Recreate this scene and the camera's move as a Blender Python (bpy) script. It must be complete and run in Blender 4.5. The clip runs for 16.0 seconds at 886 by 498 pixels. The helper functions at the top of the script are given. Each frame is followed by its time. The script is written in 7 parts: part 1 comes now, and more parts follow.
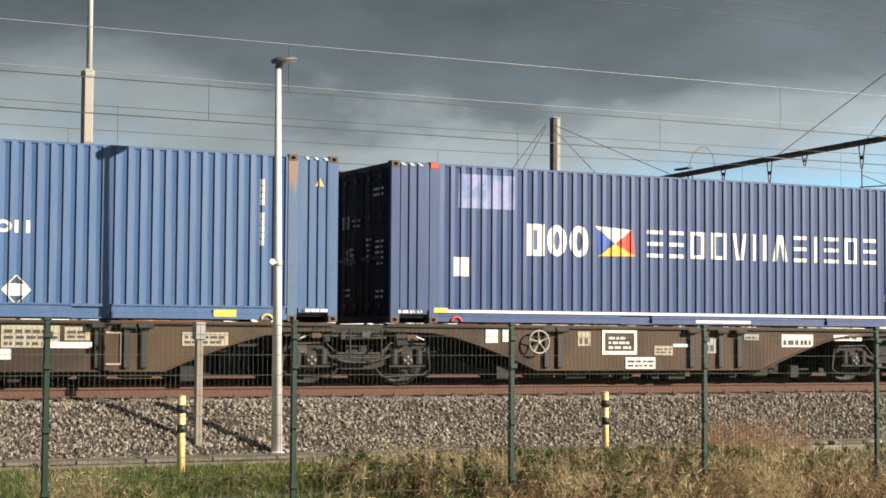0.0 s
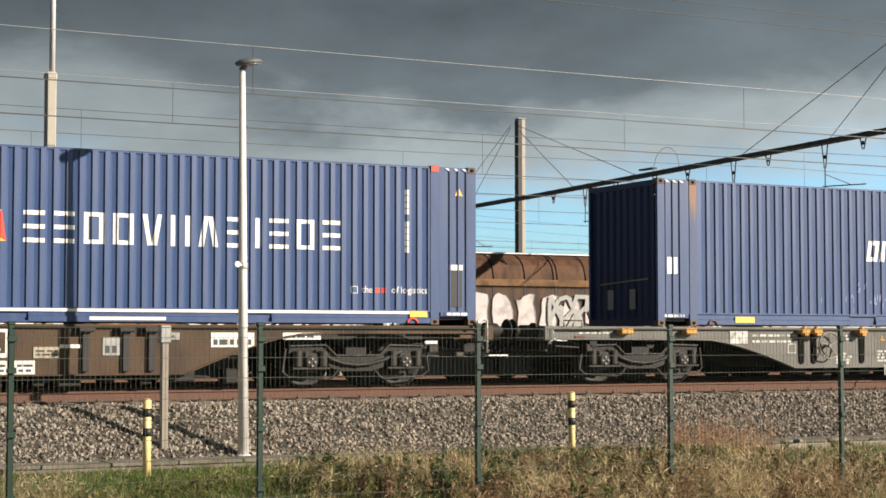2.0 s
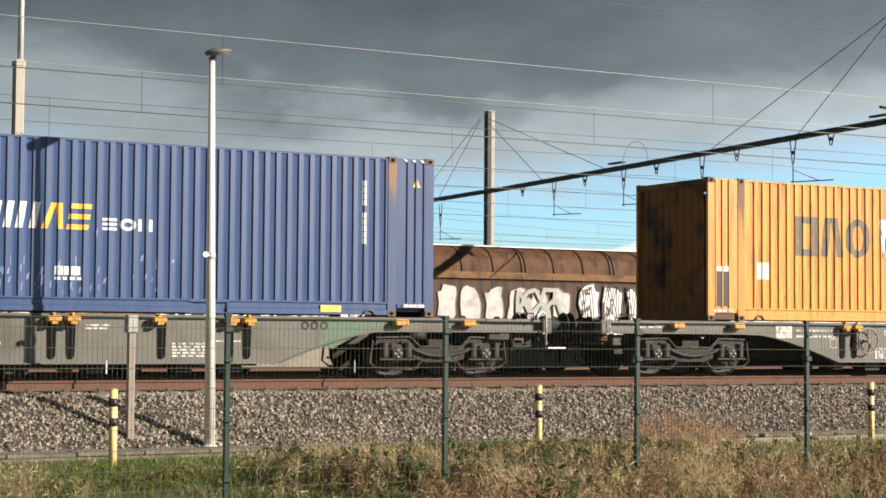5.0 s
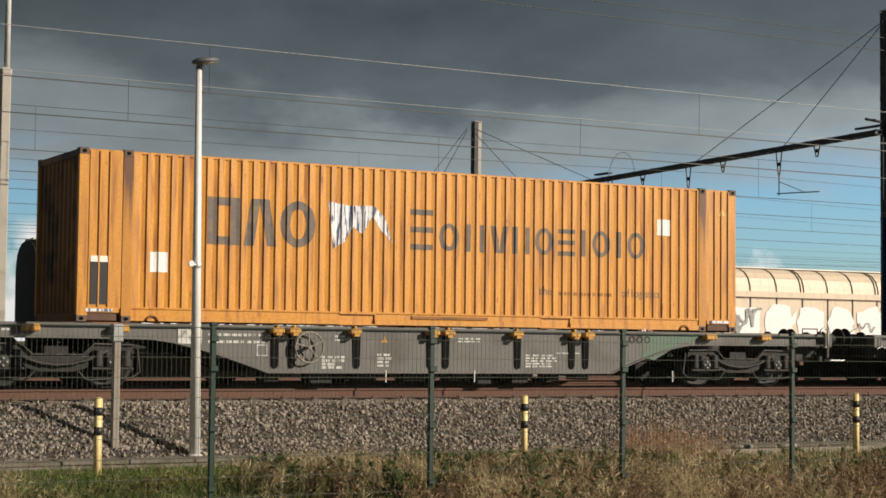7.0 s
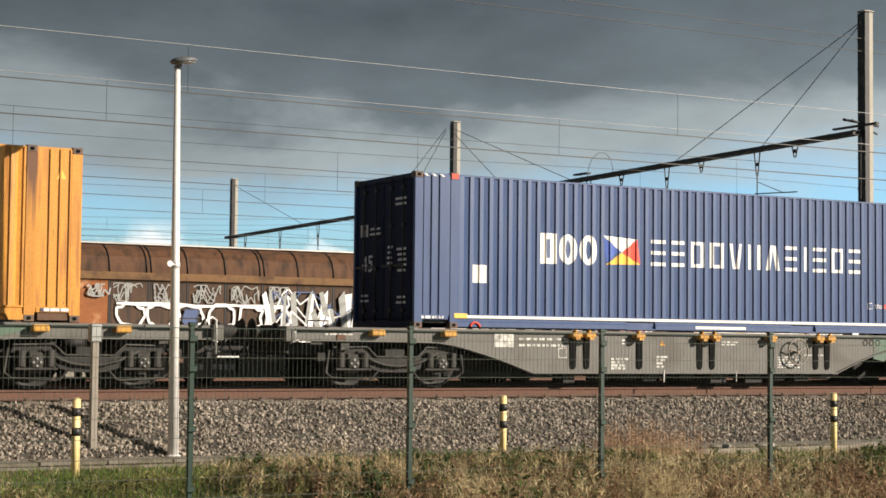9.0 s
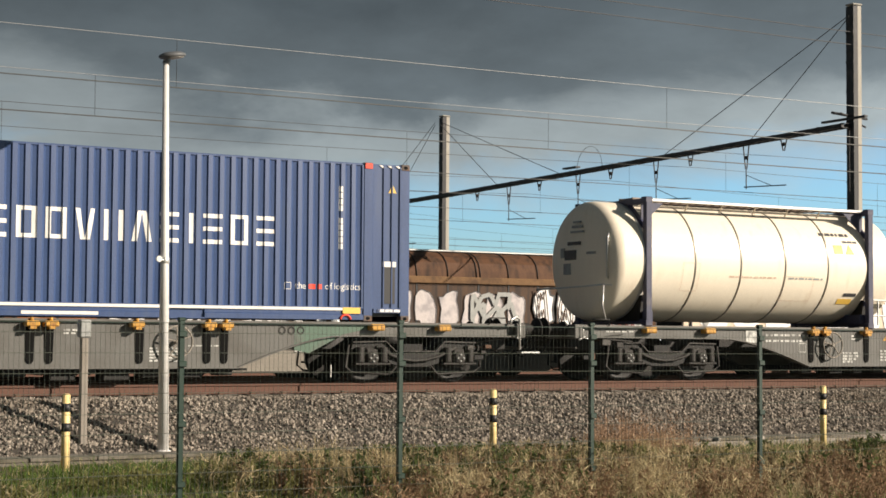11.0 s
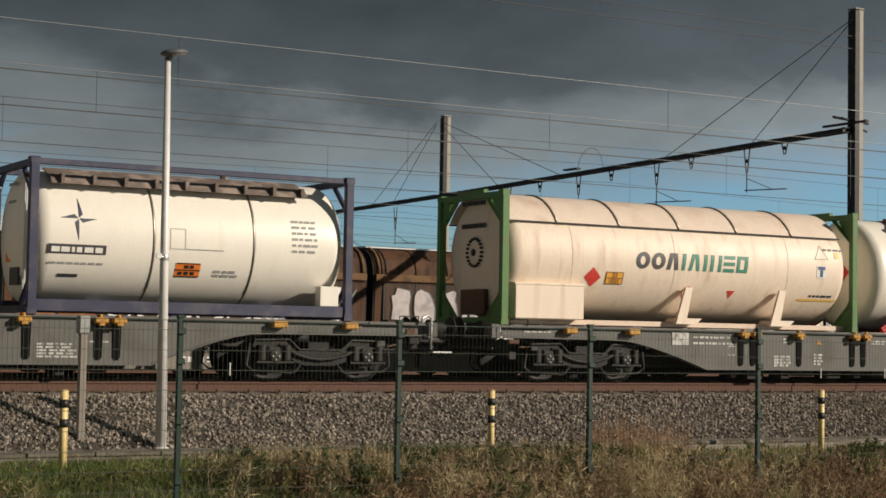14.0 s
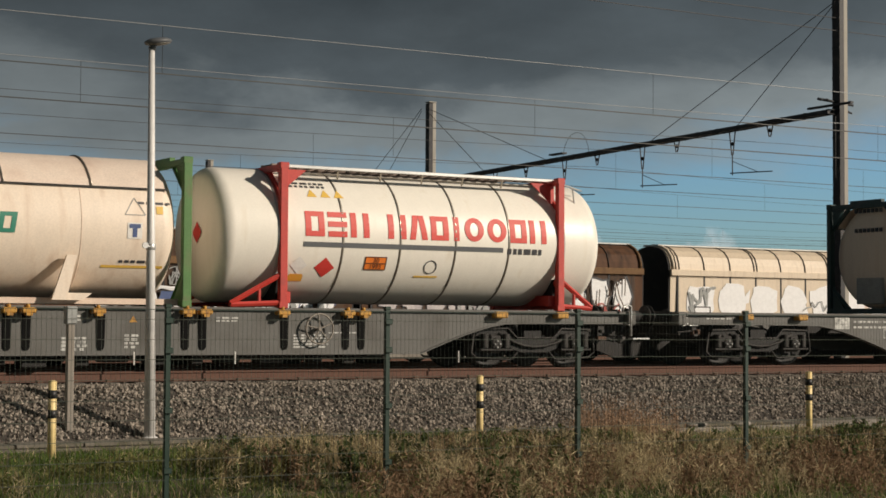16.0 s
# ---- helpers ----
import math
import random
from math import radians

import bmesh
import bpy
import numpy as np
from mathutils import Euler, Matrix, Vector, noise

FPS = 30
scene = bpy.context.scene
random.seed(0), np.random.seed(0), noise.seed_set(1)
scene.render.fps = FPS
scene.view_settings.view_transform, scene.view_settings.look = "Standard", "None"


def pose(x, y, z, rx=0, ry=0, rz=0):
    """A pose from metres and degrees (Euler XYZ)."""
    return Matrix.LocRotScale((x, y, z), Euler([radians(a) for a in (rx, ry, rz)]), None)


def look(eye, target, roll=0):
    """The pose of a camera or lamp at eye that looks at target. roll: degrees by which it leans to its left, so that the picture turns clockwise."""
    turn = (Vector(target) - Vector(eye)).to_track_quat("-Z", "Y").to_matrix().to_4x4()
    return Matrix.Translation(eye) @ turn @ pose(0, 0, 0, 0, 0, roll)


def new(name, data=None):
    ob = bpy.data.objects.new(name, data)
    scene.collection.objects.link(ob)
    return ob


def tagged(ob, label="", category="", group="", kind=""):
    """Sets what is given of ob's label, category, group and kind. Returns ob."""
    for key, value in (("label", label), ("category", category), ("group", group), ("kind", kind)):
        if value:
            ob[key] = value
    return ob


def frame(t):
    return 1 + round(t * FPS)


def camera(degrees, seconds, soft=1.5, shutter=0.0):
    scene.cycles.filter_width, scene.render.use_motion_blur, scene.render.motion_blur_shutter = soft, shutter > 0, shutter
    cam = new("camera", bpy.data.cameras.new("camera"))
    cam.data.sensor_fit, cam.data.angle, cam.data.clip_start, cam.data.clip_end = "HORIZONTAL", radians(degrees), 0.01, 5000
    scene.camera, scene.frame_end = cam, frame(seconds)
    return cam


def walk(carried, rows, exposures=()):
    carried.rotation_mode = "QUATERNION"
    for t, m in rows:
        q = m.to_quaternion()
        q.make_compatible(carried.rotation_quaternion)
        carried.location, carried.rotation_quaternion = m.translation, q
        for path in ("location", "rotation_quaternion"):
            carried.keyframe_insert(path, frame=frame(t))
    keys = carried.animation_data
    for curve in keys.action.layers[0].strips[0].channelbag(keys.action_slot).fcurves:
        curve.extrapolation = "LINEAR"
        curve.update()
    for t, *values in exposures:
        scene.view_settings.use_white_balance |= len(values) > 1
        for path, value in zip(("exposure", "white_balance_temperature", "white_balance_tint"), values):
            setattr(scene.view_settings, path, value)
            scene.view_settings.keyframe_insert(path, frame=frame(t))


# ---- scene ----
EYE = (0.0, 0.0, 0.816)
# seconds, heading to the right of the track's normal, tilt up, lean
HEADINGS = [
    (0.0, 26.25, 3.08, 0.36), (0.5, 26.78, 3.21, 0.26), (1.0, 27.2, 3.32, 0.2), (1.5, 27.5, 3.29, -0.12),
    (2.0, 27.41, 3.13, -0.04), (2.5, 27.55, 3.08, -0.16), (3.0, 27.81, 2.93, -0.17), (3.5, 27.99, 2.8, -0.04),
    (6.0, 28.67, 2.98, 0.53), (6.5, 28.78, 3.09, 0.46), (7.0, 28.93, 3.21, 0.62), (7.5, 29.08, 3.27, 0.71),
    (8.0, 29.28, 3.28, 0.75), (8.5, 29.47, 3.25, 0.67), (9.0, 29.64, 3.22, 0.58), (11.5, 30.05, 2.96, 0.42),
    (12.0, 30.0, 2.9, 0.58), (12.5, 29.97, 2.94, 0.41), (13.0, 29.97, 3.0, 0.84), (13.5, 29.99, 3.04, 0.86),
    (14.0, 30.0, 3.03, 1.0), (14.5, 30.11, 3.02, 0.89), (15.0, 30.19, 2.95, 0.58), (15.5, 30.28, 2.77, 0.15),
    (16.0, 30.45, 2.57, 0.31)]


def heading_pose(h, p, r):
    h, p = radians(h), radians(p)
    way = Vector((math.sin(h) * math.cos(p), math.cos(h) * math.cos(p), math.sin(p)))
    return look(EYE, Vector(EYE) + way * 10, r)


cam = camera(29.2, 16.0, soft=1.62)
walk(cam, [(t, heading_pose(h, p, r)) for t, h, p, r in HEADINGS],
     exposures=[(0.0, 0.8), (0.5, 0.78), (1.5, 0.66), (2.5, 0.9), (3.5, 0.95), (6.0, 0.6), (7.0, 0.14), (8.0, 0.1), (9.0, 0.65), (11.5, 0.35), (12.5, -0.1), (14.0, -0.22), (16.0, -0.32)])

# ---- light ----
SUN_ELEVATION, SUN_TOWARD = 23.5, (0.70, -0.714)


def make_world():
    world = bpy.data.worlds.new("sky")
    scene.world = world
    world.use_nodes = True
    nt = world.node_tree
    nt.nodes.clear()
    N, Lk = nt.nodes.new, nt.links.new
    out, bg = N("ShaderNodeOutputWorld"), N("ShaderNodeBackground")
    sky = N("ShaderNodeTexSky")
    sky.sky_type, sky.sun_disc = "NISHITA", False
    sky.sun_elevation = radians(SUN_ELEVATION)
    sky.sun_rotation = math.atan2(SUN_TOWARD[0], SUN_TOWARD[1])
    sky.air_density, sky.dust_density, sky.ozone_density = 1.0, 0.6, 1.4
    co = N("ShaderNodeTexCoord")
    sep = N("ShaderNodeSeparateXYZ")
    Lk(co.outputs["Generated"], sep.inputs[0])
    # clouds lie in flat decks: stretched sideways, finer towards the horizon
    mp = N("ShaderNodeMapping")
    mp.inputs["Scale"].default_value = (3.0, 3.0, 6.5)
    Lk(co.outputs["Generated"], mp.inputs[0])
    n1 = N("ShaderNodeTexNoise")
    n1.inputs["Scale"].default_value, n1.inputs["Detail"].default_value, n1.inputs["Roughness"].default_value = 1.5, 10.0, 0.56
    n1.inputs["Distortion"].default_value = 0.35
    Lk(mp.outputs[0], n1.inputs["Vector"])
    n2 = N("ShaderNodeTexNoise")
    n2.inputs["Scale"].default_value, n2.inputs["Detail"].default_value, n2.inputs["Roughness"].default_value = 3.6, 9.0, 0.6
    Lk(mp.outputs[0], n2.inputs["Vector"])

    def math_node(op, a, b, clamp=False):
        m = N("ShaderNodeMath")
        m.operation, m.use_clamp = op, clamp
        for k, v in enumerate((a, b)):
            if isinstance(v, (int, float)):
                m.inputs[k].default_value = v
            else:
                Lk(v, m.inputs[k])
        return m.outputs[0]

    h = sep.outputs["Z"]
    # height in the sky, ragged by the clouds
    w1 = math_node("MULTIPLY", math_node("SUBTRACT", n1.outputs["Fac"], 0.5), 0.13)
    w2 = math_node("MULTIPLY", math_node("SUBTRACT", n2.outputs["Fac"], 0.5), 0.05)
    # the deck sags and lifts in one long swell
    swell = math_node("MULTIPLY", math_node("COSINE", math_node("MULTIPLY", math_node("SUBTRACT", sep.outputs["X"], 0.46), 12.0), 0.0), 0.017)
    hh = math_node("ADD", math_node("ADD", h, swell), math_node("ADD", w1, w2))
    cover = N("ShaderNodeValToRGB")          # clear band below, cloud deck above
    cover.color_ramp.elements[0].position, cover.color_ramp.elements[0].color = 0.083, (0, 0, 0, 1)
    cover.color_ramp.elements[1].position, cover.color_ramp.elements[1].color = 0.122, (1, 1, 1, 1)
    Lk(hh, cover.inputs[0])
    tone = N("ShaderNodeValToRGB")           # light cloud fringe, dark belly
    e = tone.color_ramp.elements
    e[0].position, e[0].color = 0.09, (0.262, 0.3, 0.308, 1)
    e[1].position, e[1].color = 0.21, (0.058, 0.072, 0.081, 1)
    mid = e.new(0.137)
    mid.color = (0.2, 0.23, 0.24, 1)
    mid2 = e.new(0.158)
    mid2.color = (0.09, 0.109, 0.12, 1)
    Lk(hh, tone.inputs[0])
    # broken light in the belly
    mul = N("ShaderNodeMixRGB")
    mul.blend_type = "MULTIPLY"
    mul.inputs[0].default_value = 1.0
    rip = N("ShaderNodeValToRGB")
    rip.color_ramp.elements[0].position, rip.color_ramp.elements[0].color = 0.3, (0.8, 0.8, 0.8, 1)
    rip.color_ramp.elements[1].position, rip.color_ramp.elements[1].color = 0.7, (1.22, 1.22, 1.22, 1)
    Lk(n2.outputs["Fac"], rip.inputs[0])
    Lk(tone.outputs[0], mul.inputs[1])
    Lk(rip.outputs[0], mul.inputs[2])
    sk = N("ShaderNodeMixRGB")
    sk.blend_type = "MULTIPLY"
    sk.inputs[0].default_value = 1.0
    Lk(sky.outputs[0], sk.inputs[1])
    sk.inputs[2].default_value = (0.055, 0.08, 0.106, 1)
    mix = N("ShaderNodeMixRGB")
    Lk(cover.outputs[0], mix.inputs[0])
    Lk(sk.outputs[0], mix.inputs[1])
    Lk(mul.outputs[0], mix.inputs[2])
    # small bright heaps of cloud low over the horizon
    n3 = N("ShaderNodeTexNoise")
    n3.inputs["Scale"].default_value, n3.inputs["Detail"].default_value = 16.0, 6.0
    Lk(co.outputs["Generated"], n3.inputs["Vector"])
    low = math_node("MULTIPLY", math_node("SUBTRACT", 0.072, h), 14.0, True)
    heap = math_node("MULTIPLY", math_node("SUBTRACT", math_node("ADD", n3.outputs["Fac"], math_node("MULTIPLY", low, 0.35)), 0.6), 9.0, True)
    heap = math_node("MULTIPLY", heap, math_node("MULTIPLY", low, 6.0, True))
    puff = N("ShaderNodeMixRGB")
    Lk(heap, puff.inputs[0])
    Lk(mix.outputs[0], puff.inputs[1])
    puff.inputs[2].default_value = (0.8, 0.79, 0.77, 1)
    Lk(puff.outputs[0], bg.inputs["Color"])
    Lk(math_node("MAXIMUM", math_node("ADD", math_node("MULTIPLY", sep.outputs["X"], 0.85), 0.68), 0.55), bg.inputs["Strength"])
    Lk(bg.outputs[0], out.inputs["Surface"])


make_world()
sun = new("sun", bpy.data.lights.new("sun", "SUN"))
sun.data.energy, sun.data.angle, sun.data.color = 5.0, radians(0.53), (1.0, 0.868, 0.718)
ce = math.cos(radians(SUN_ELEVATION))
sun.matrix_world = look((SUN_TOWARD[0] * ce * 50, SUN_TOWARD[1] * ce * 50, math.sin(radians(SUN_ELEVATION)) * 50), (0, 0, 0))

# ---- materials ----


def material(name, color, rough=0.6, metal=0.0, spread=0.12, grain=30.0, patch=1.2, dirt=None, dirt_at=(0.52, 0.75),
             bump=0.0, bump_scale=60.0, streak=False, island=0.0, spec=0.5):
    """Paint or mineral: a base colour varied by fine grain and broad patches, with a second colour of dirt or rust."""
    m = bpy.data.materials.new(name)
    m.use_nodes = True
    nt = m.node_tree
    N, Lk = nt.nodes.new, nt.links.new
    bs = nt.nodes["Principled BSDF"]
    co = N("ShaderNodeTexCoord")
    vec = co.outputs["Object"]
    fine = N("ShaderNodeTexNoise")
    fine.inputs["Scale"].default_value, fine.inputs["Detail"].default_value = grain, 5.0
    Lk(vec, fine.inputs["Vector"])
    broad = N("ShaderNodeTexNoise")
    broad.inputs["Scale"].default_value, broad.inputs["Detail"].default_value = patch, 7.0
    if streak:
        mp = N("ShaderNodeMapping")
        mp.inputs["Scale"].default_value = (5.0, 5.0, 0.5)
        Lk(vec, mp.inputs[0])
        Lk(mp.outputs[0], broad.inputs["Vector"])
    else:
        Lk(vec, broad.inputs["Vector"])
    hsv = N("ShaderNodeHueSaturation")
    hsv.inputs["Color"].default_value = (*color, 1)
    add = N("ShaderNodeMath")
    add.operation = "ADD"
    Lk(fine.outputs["Fac"], add.inputs[0])
    Lk(broad.outputs["Fac"], add.inputs[1])
    val = N("ShaderNodeMapRange")
    val.inputs["From Min"].default_value, val.inputs["From Max"].default_value = 0.6, 1.4
    val.inputs["To Min"].default_value, val.inputs["To Max"].default_value = 1 - spread, 1 + spread
    Lk(add.outputs[0], val.inputs[0])
    value = val.outputs[0]
    if island:
        geo = N("ShaderNodeNewGeometry")
        r = N("ShaderNodeMapRange")
        r.inputs["To Min"].default_value, r.inputs["To Max"].default_value = 1 - island, 1 + island
        Lk(geo.outputs["Random Per Island"], r.inputs[0])
        mu = N("ShaderNodeMath")
        mu.operation = "MULTIPLY"
        Lk(value, mu.inputs[0])
        Lk(r.outputs[0], mu.inputs[1])
        value = mu.outputs[0]
    Lk(value, hsv.inputs["Value"])
    col = hsv.outputs[0]
    if dirt:
        ramp = N("ShaderNodeValToRGB")
        ramp.color_ramp.elements[0].position, ramp.color_ramp.elements[1].position = dirt_at
        Lk(broad.outputs["Fac"], ramp.inputs[0])
        mix = N("ShaderNodeMixRGB")
        Lk(ramp.outputs[0], mix.inputs[0])
        Lk(col, mix.inputs[1])
        mix.inputs[2].default_value = (*dirt, 1)
        col = mix.outputs[0]
    Lk(col, bs.inputs["Base Color"])
    rr = N("ShaderNodeMapRange")
    rr.inputs["To Min"].default_value, rr.inputs["To Max"].default_value = max(rough - 0.1, 0.05), min(rough + 0.12, 1)
    Lk(broad.outputs["Fac"], rr.inputs[0])
    Lk(rr.outputs[0], bs.inputs["Roughness"])
    bs.inputs["Metallic"].default_value = metal
    bs.inputs["Specular IOR Level"].default_value = spec
    if bump:
        bn = N("ShaderNodeTexNoise")
        bn.inputs["Scale"].default_value, bn.inputs["Detail"].default_value = bump_scale, 4.0
        Lk(vec, bn.inputs["Vector"])
        b = N("ShaderNodeBump")
        b.inputs["Strength"].default_value, b.inputs["Distance"].default_value = bump, 0.02
        Lk(bn.outputs["Fac"], b.inputs["Height"])
        Lk(b.outputs[0], bs.inputs["Normal"])
    return m


BLUE = material("blue_container_paint", (0.036, 0.071, 0.182), 0.42, spread=0.2, patch=1.3, dirt=(0.05, 0.08, 0.16), dirt_at=(0.5, 0.8), streak=True)
BLUE_OLD = material("faded_blue_paint", (0.056, 0.122, 0.262), 0.45, spread=0.2, patch=1.3, dirt=(0.08, 0.126, 0.2), dirt_at=(0.5, 0.8), streak=True)
# container blue darkened for both ends: the sunless side's shade is in the colour
BLUE_END_SHADED = material("shade_darkened_blue_end", (0.022, 0.043, 0.12), 0.5, spread=0.2, patch=2.0, dirt=(0.03, 0.05, 0.11), spec=0.3)
BLUE_DOOR_SHADED = material("shade_darkened_blue_door", (0.008, 0.016, 0.05), 0.6, spread=0.2, patch=2.0, dirt=(0.016, 0.026, 0.06), spec=0.2)
YELLOW = material("yellow_container_paint", (0.62, 0.285, 0.043), 0.45, spread=0.26, patch=1.9, dirt=(0.34, 0.135, 0.03), dirt_at=(0.47, 0.7), streak=True)
# weathered and grimy; the base is also darkened for the end wall's shade
YELLOW_END = material("weathered_shade_darkened_yellow", (0.27, 0.115, 0.02), 0.6, spread=0.35, patch=1.2, dirt=(0.03, 0.022, 0.014), dirt_at=(0.48, 0.66))
RUST = material("rust", (0.125, 0.072, 0.048), 0.85, spread=0.3, patch=4.0, dirt=(0.085, 0.05, 0.034))
CASTING = material("worn_casting_steel", (0.112, 0.084, 0.07), 0.7, spread=0.3, patch=9.0, dirt=(0.196, 0.091, 0.049))
RUST_PALE = material("pale_rust", (0.30, 0.145, 0.045), 0.8, spread=0.3, patch=4.0, dirt=(0.2, 0.095, 0.04))
WHITE = material("white_paint", (0.82, 0.80, 0.76), 0.5, spread=0.08, patch=4.0)
GREYED = material("scuffed_grey_lettering", (0.128, 0.104, 0.088), 0.6, spread=0.25, patch=6.0, dirt=(0.24, 0.16, 0.08), dirt_at=(0.5, 0.85))
SCUFF = material("scraped_white_and_navy_sheet", (0.75, 0.75, 0.77), 0.6, spread=0.2, patch=5.0, dirt=(0.05, 0.07, 0.14), dirt_at=(0.52, 0.58), streak=True)
PALE = material("pale_scuffed_film", (0.26, 0.29, 0.50), 0.55, spread=0.25, patch=3.0, dirt=(0.14, 0.2, 0.38), dirt_at=(0.45, 0.6))
FLAG_BLUE = material("logo_blue", (0.04, 0.10, 0.42), 0.5)
FLAG_RED = material("logo_red", (0.70, 0.06, 0.03), 0.5)
FLAG_YELLOW = material("logo_yellow", (0.85, 0.50, 0.06), 0.5)
ORANGE = material("logo_orange", (0.85, 0.42, 0.06), 0.5)
LABEL_YELLOW = material("yellow_label", (0.80, 0.52, 0.10), 0.5)
BLACK = material("black_paint", (0.02, 0.02, 0.022), 0.5, spread=0.3)
WAGON_GREY = material("grey_wagon_paint", (0.124, 0.122, 0.113), 0.6, spread=0.16, patch=1.4, dirt=(0.066, 0.0594, 0.0495), dirt_at=(0.5, 0.8), bump=0.15)
WAGON_GREEN = material("green_wagon_patch", (0.091, 0.154, 0.112), 0.6, spread=0.2, patch=3.0, dirt=(0.105, 0.112, 0.098))
WAGON_BROWN = material("brown_wagon_paint", (0.086, 0.054, 0.033), 0.65, spread=0.3, patch=0.8, dirt=(0.034, 0.024, 0.018), dirt_at=(0.46, 0.66), bump=0.15, spec=0.3)
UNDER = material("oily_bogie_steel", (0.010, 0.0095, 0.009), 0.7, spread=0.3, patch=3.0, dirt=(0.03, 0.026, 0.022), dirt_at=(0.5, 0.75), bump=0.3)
# near black: the shade inside recesses and casting holes, put into the colour
RECESS_SHADE = material("black_recess_shade", (0.006, 0.006, 0.006), 0.8, spread=0.3, spec=0.1)
UNDER_LIGHT = material("dusty_bogie_steel", (0.034, 0.031, 0.028), 0.7, spread=0.4, patch=5.0, dirt=(0.012, 0.011, 0.01), bump=0.3)
SPRING_GREY = material("worn_frame_edge", (0.075, 0.069, 0.062), 0.65, spread=0.4, patch=6.0, dirt=(0.02, 0.018, 0.016), dirt_at=(0.45, 0.62), bump=0.2)
LOW_GREY = material("dusty_grey_sill", (0.27, 0.25, 0.215), 0.75, spread=0.3, patch=1.5, dirt=(0.15, 0.13, 0.11), spec=0.25)
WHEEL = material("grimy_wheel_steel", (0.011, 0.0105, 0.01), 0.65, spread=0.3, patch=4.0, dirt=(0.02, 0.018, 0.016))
SPIGOT = material("yellow_spigot_paint", (0.55, 0.29, 0.045), 0.6, spread=0.25, patch=9.0, dirt=(0.25, 0.12, 0.04), dirt_at=(0.5, 0.7))
CREAM = material("cream_tank_cladding", (0.88, 0.80, 0.66), 0.46, spread=0.06, patch=0.8, dirt=(0.68, 0.58, 0.44), dirt_at=(0.55, 0.9), streak=True)
CREAM_DIRTY = material("stained_tank_top", (0.74, 0.59, 0.47), 0.5, spread=0.15, patch=1.5, dirt=(0.5, 0.34, 0.25), dirt_at=(0.48, 0.8))
PINK_CREAM = material("stained_pinkish_cream", (0.85, 0.73, 0.60), 0.5, spread=0.1, patch=0.9, dirt=(0.60, 0.45, 0.33), dirt_at=(0.5, 0.85), streak=True)
ROOF_CREAM = material("weathered_roof_sheet", (0.83, 0.70, 0.59), 0.5, spread=0.15, patch=1.3, dirt=(0.58, 0.43, 0.34), dirt_at=(0.48, 0.8))
TANK_WHITE = material("white_tank_cladding", (0.90, 0.86, 0.77), 0.4, spread=0.05, patch=0.9, dirt=(0.74, 0.67, 0.55), dirt_at=(0.58, 0.95), streak=True)
BAND = material("steel_strap", (0.42, 0.38, 0.32), 0.34, metal=0.8, spread=0.3, patch=5.0, dirt=(0.13, 0.11, 0.09))
WALKWAY_BROWN = material("dark_brown_walkway", (0.17, 0.135, 0.115), 0.8, spread=0.4, patch=3.0, dirt=(0.35, 0.28, 0.24), dirt_at=(0.5, 0.65))
BRIGHT = material("galvanised_bright", (0.62, 0.62, 0.6), 0.4, metal=0.6, spread=0.15)
FRAME_NAVY = material("navy_frame_paint", (0.035, 0.0385, 0.084), 0.5, spread=0.25, patch=3.0, dirt=(0.098, 0.091, 0.105), dirt_at=(0.5, 0.75))
FRAME_GREEN = material("green_frame_paint", (0.085, 0.204, 0.0553), 0.5, spread=0.2, patch=3.0, dirt=(0.136, 0.145, 0.068))
FRAME_TEAL = material("dark_teal_frame_paint", (0.018, 0.05, 0.05), 0.5, spread=0.2, patch=3.0, dirt=(0.06, 0.07, 0.07))
FRAME_RED = material("red_frame_paint", (0.527, 0.0467, 0.034), 0.45, spread=0.15, patch=3.0, dirt=(0.34, 0.0425, 0.034))
TEXT_RED = material("red_lettering", (0.66, 0.05, 0.035), 0.5)
TEXT_GREEN = material("green_lettering", (0.03, 0.22, 0.15), 0.5)
TEXT_DARK = material("dark_lettering", (0.05, 0.05, 0.055), 0.5)
HAZ_ORANGE = material("orange_hazard_plate", (0.85, 0.22, 0.03), 0.5)
HAZ_RED = material("red_hazard_diamond", (0.62, 0.05, 0.04), 0.5)
BROWN_CAR = material("brown_van_paint", (0.12, 0.06, 0.033), 0.7, spread=0.3, patch=0.8, dirt=(0.045, 0.028, 0.02), dirt_at=(0.42, 0.7), streak=True, spec=0.2)
BROWN_DOOR = material("brown_door_paint", (0.105, 0.064, 0.042), 0.7, spread=0.35, patch=1.2, dirt=(0.055, 0.042, 0.036), dirt_at=(0.42, 0.62), streak=True, spec=0.2)
ORANGE_DOOR = material("orange_brown_door_paint", (0.30, 0.115, 0.045), 0.7, spread=0.35, patch=1.6, dirt=(0.52, 0.31, 0.17), dirt_at=(0.5, 0.66), spec=0.2)
TAN_CAR = material("tan_gutter_paint", (0.2, 0.115, 0.055), 0.7, spread=0.3, patch=1.8, dirt=(0.1, 0.06, 0.036), dirt_at=(0.45, 0.65), spec=0.2)
TAN_VAN = material("tan_van_paint", (0.44, 0.34, 0.22), 0.55, spread=0.2, patch=1.2, dirt=(0.3, 0.21, 0.13), dirt_at=(0.48, 0.75), streak=True)
CREAM_CAR = material("cream_van_paint", (0.74, 0.62, 0.47), 0.5, spread=0.16, patch=1.2, dirt=(0.52, 0.42, 0.31), dirt_at=(0.5, 0.85), streak=True)
SPRAY_WHITE = material("white_spray_paint", (0.88, 0.88, 0.88), 0.6, spread=0.1, patch=6.0)
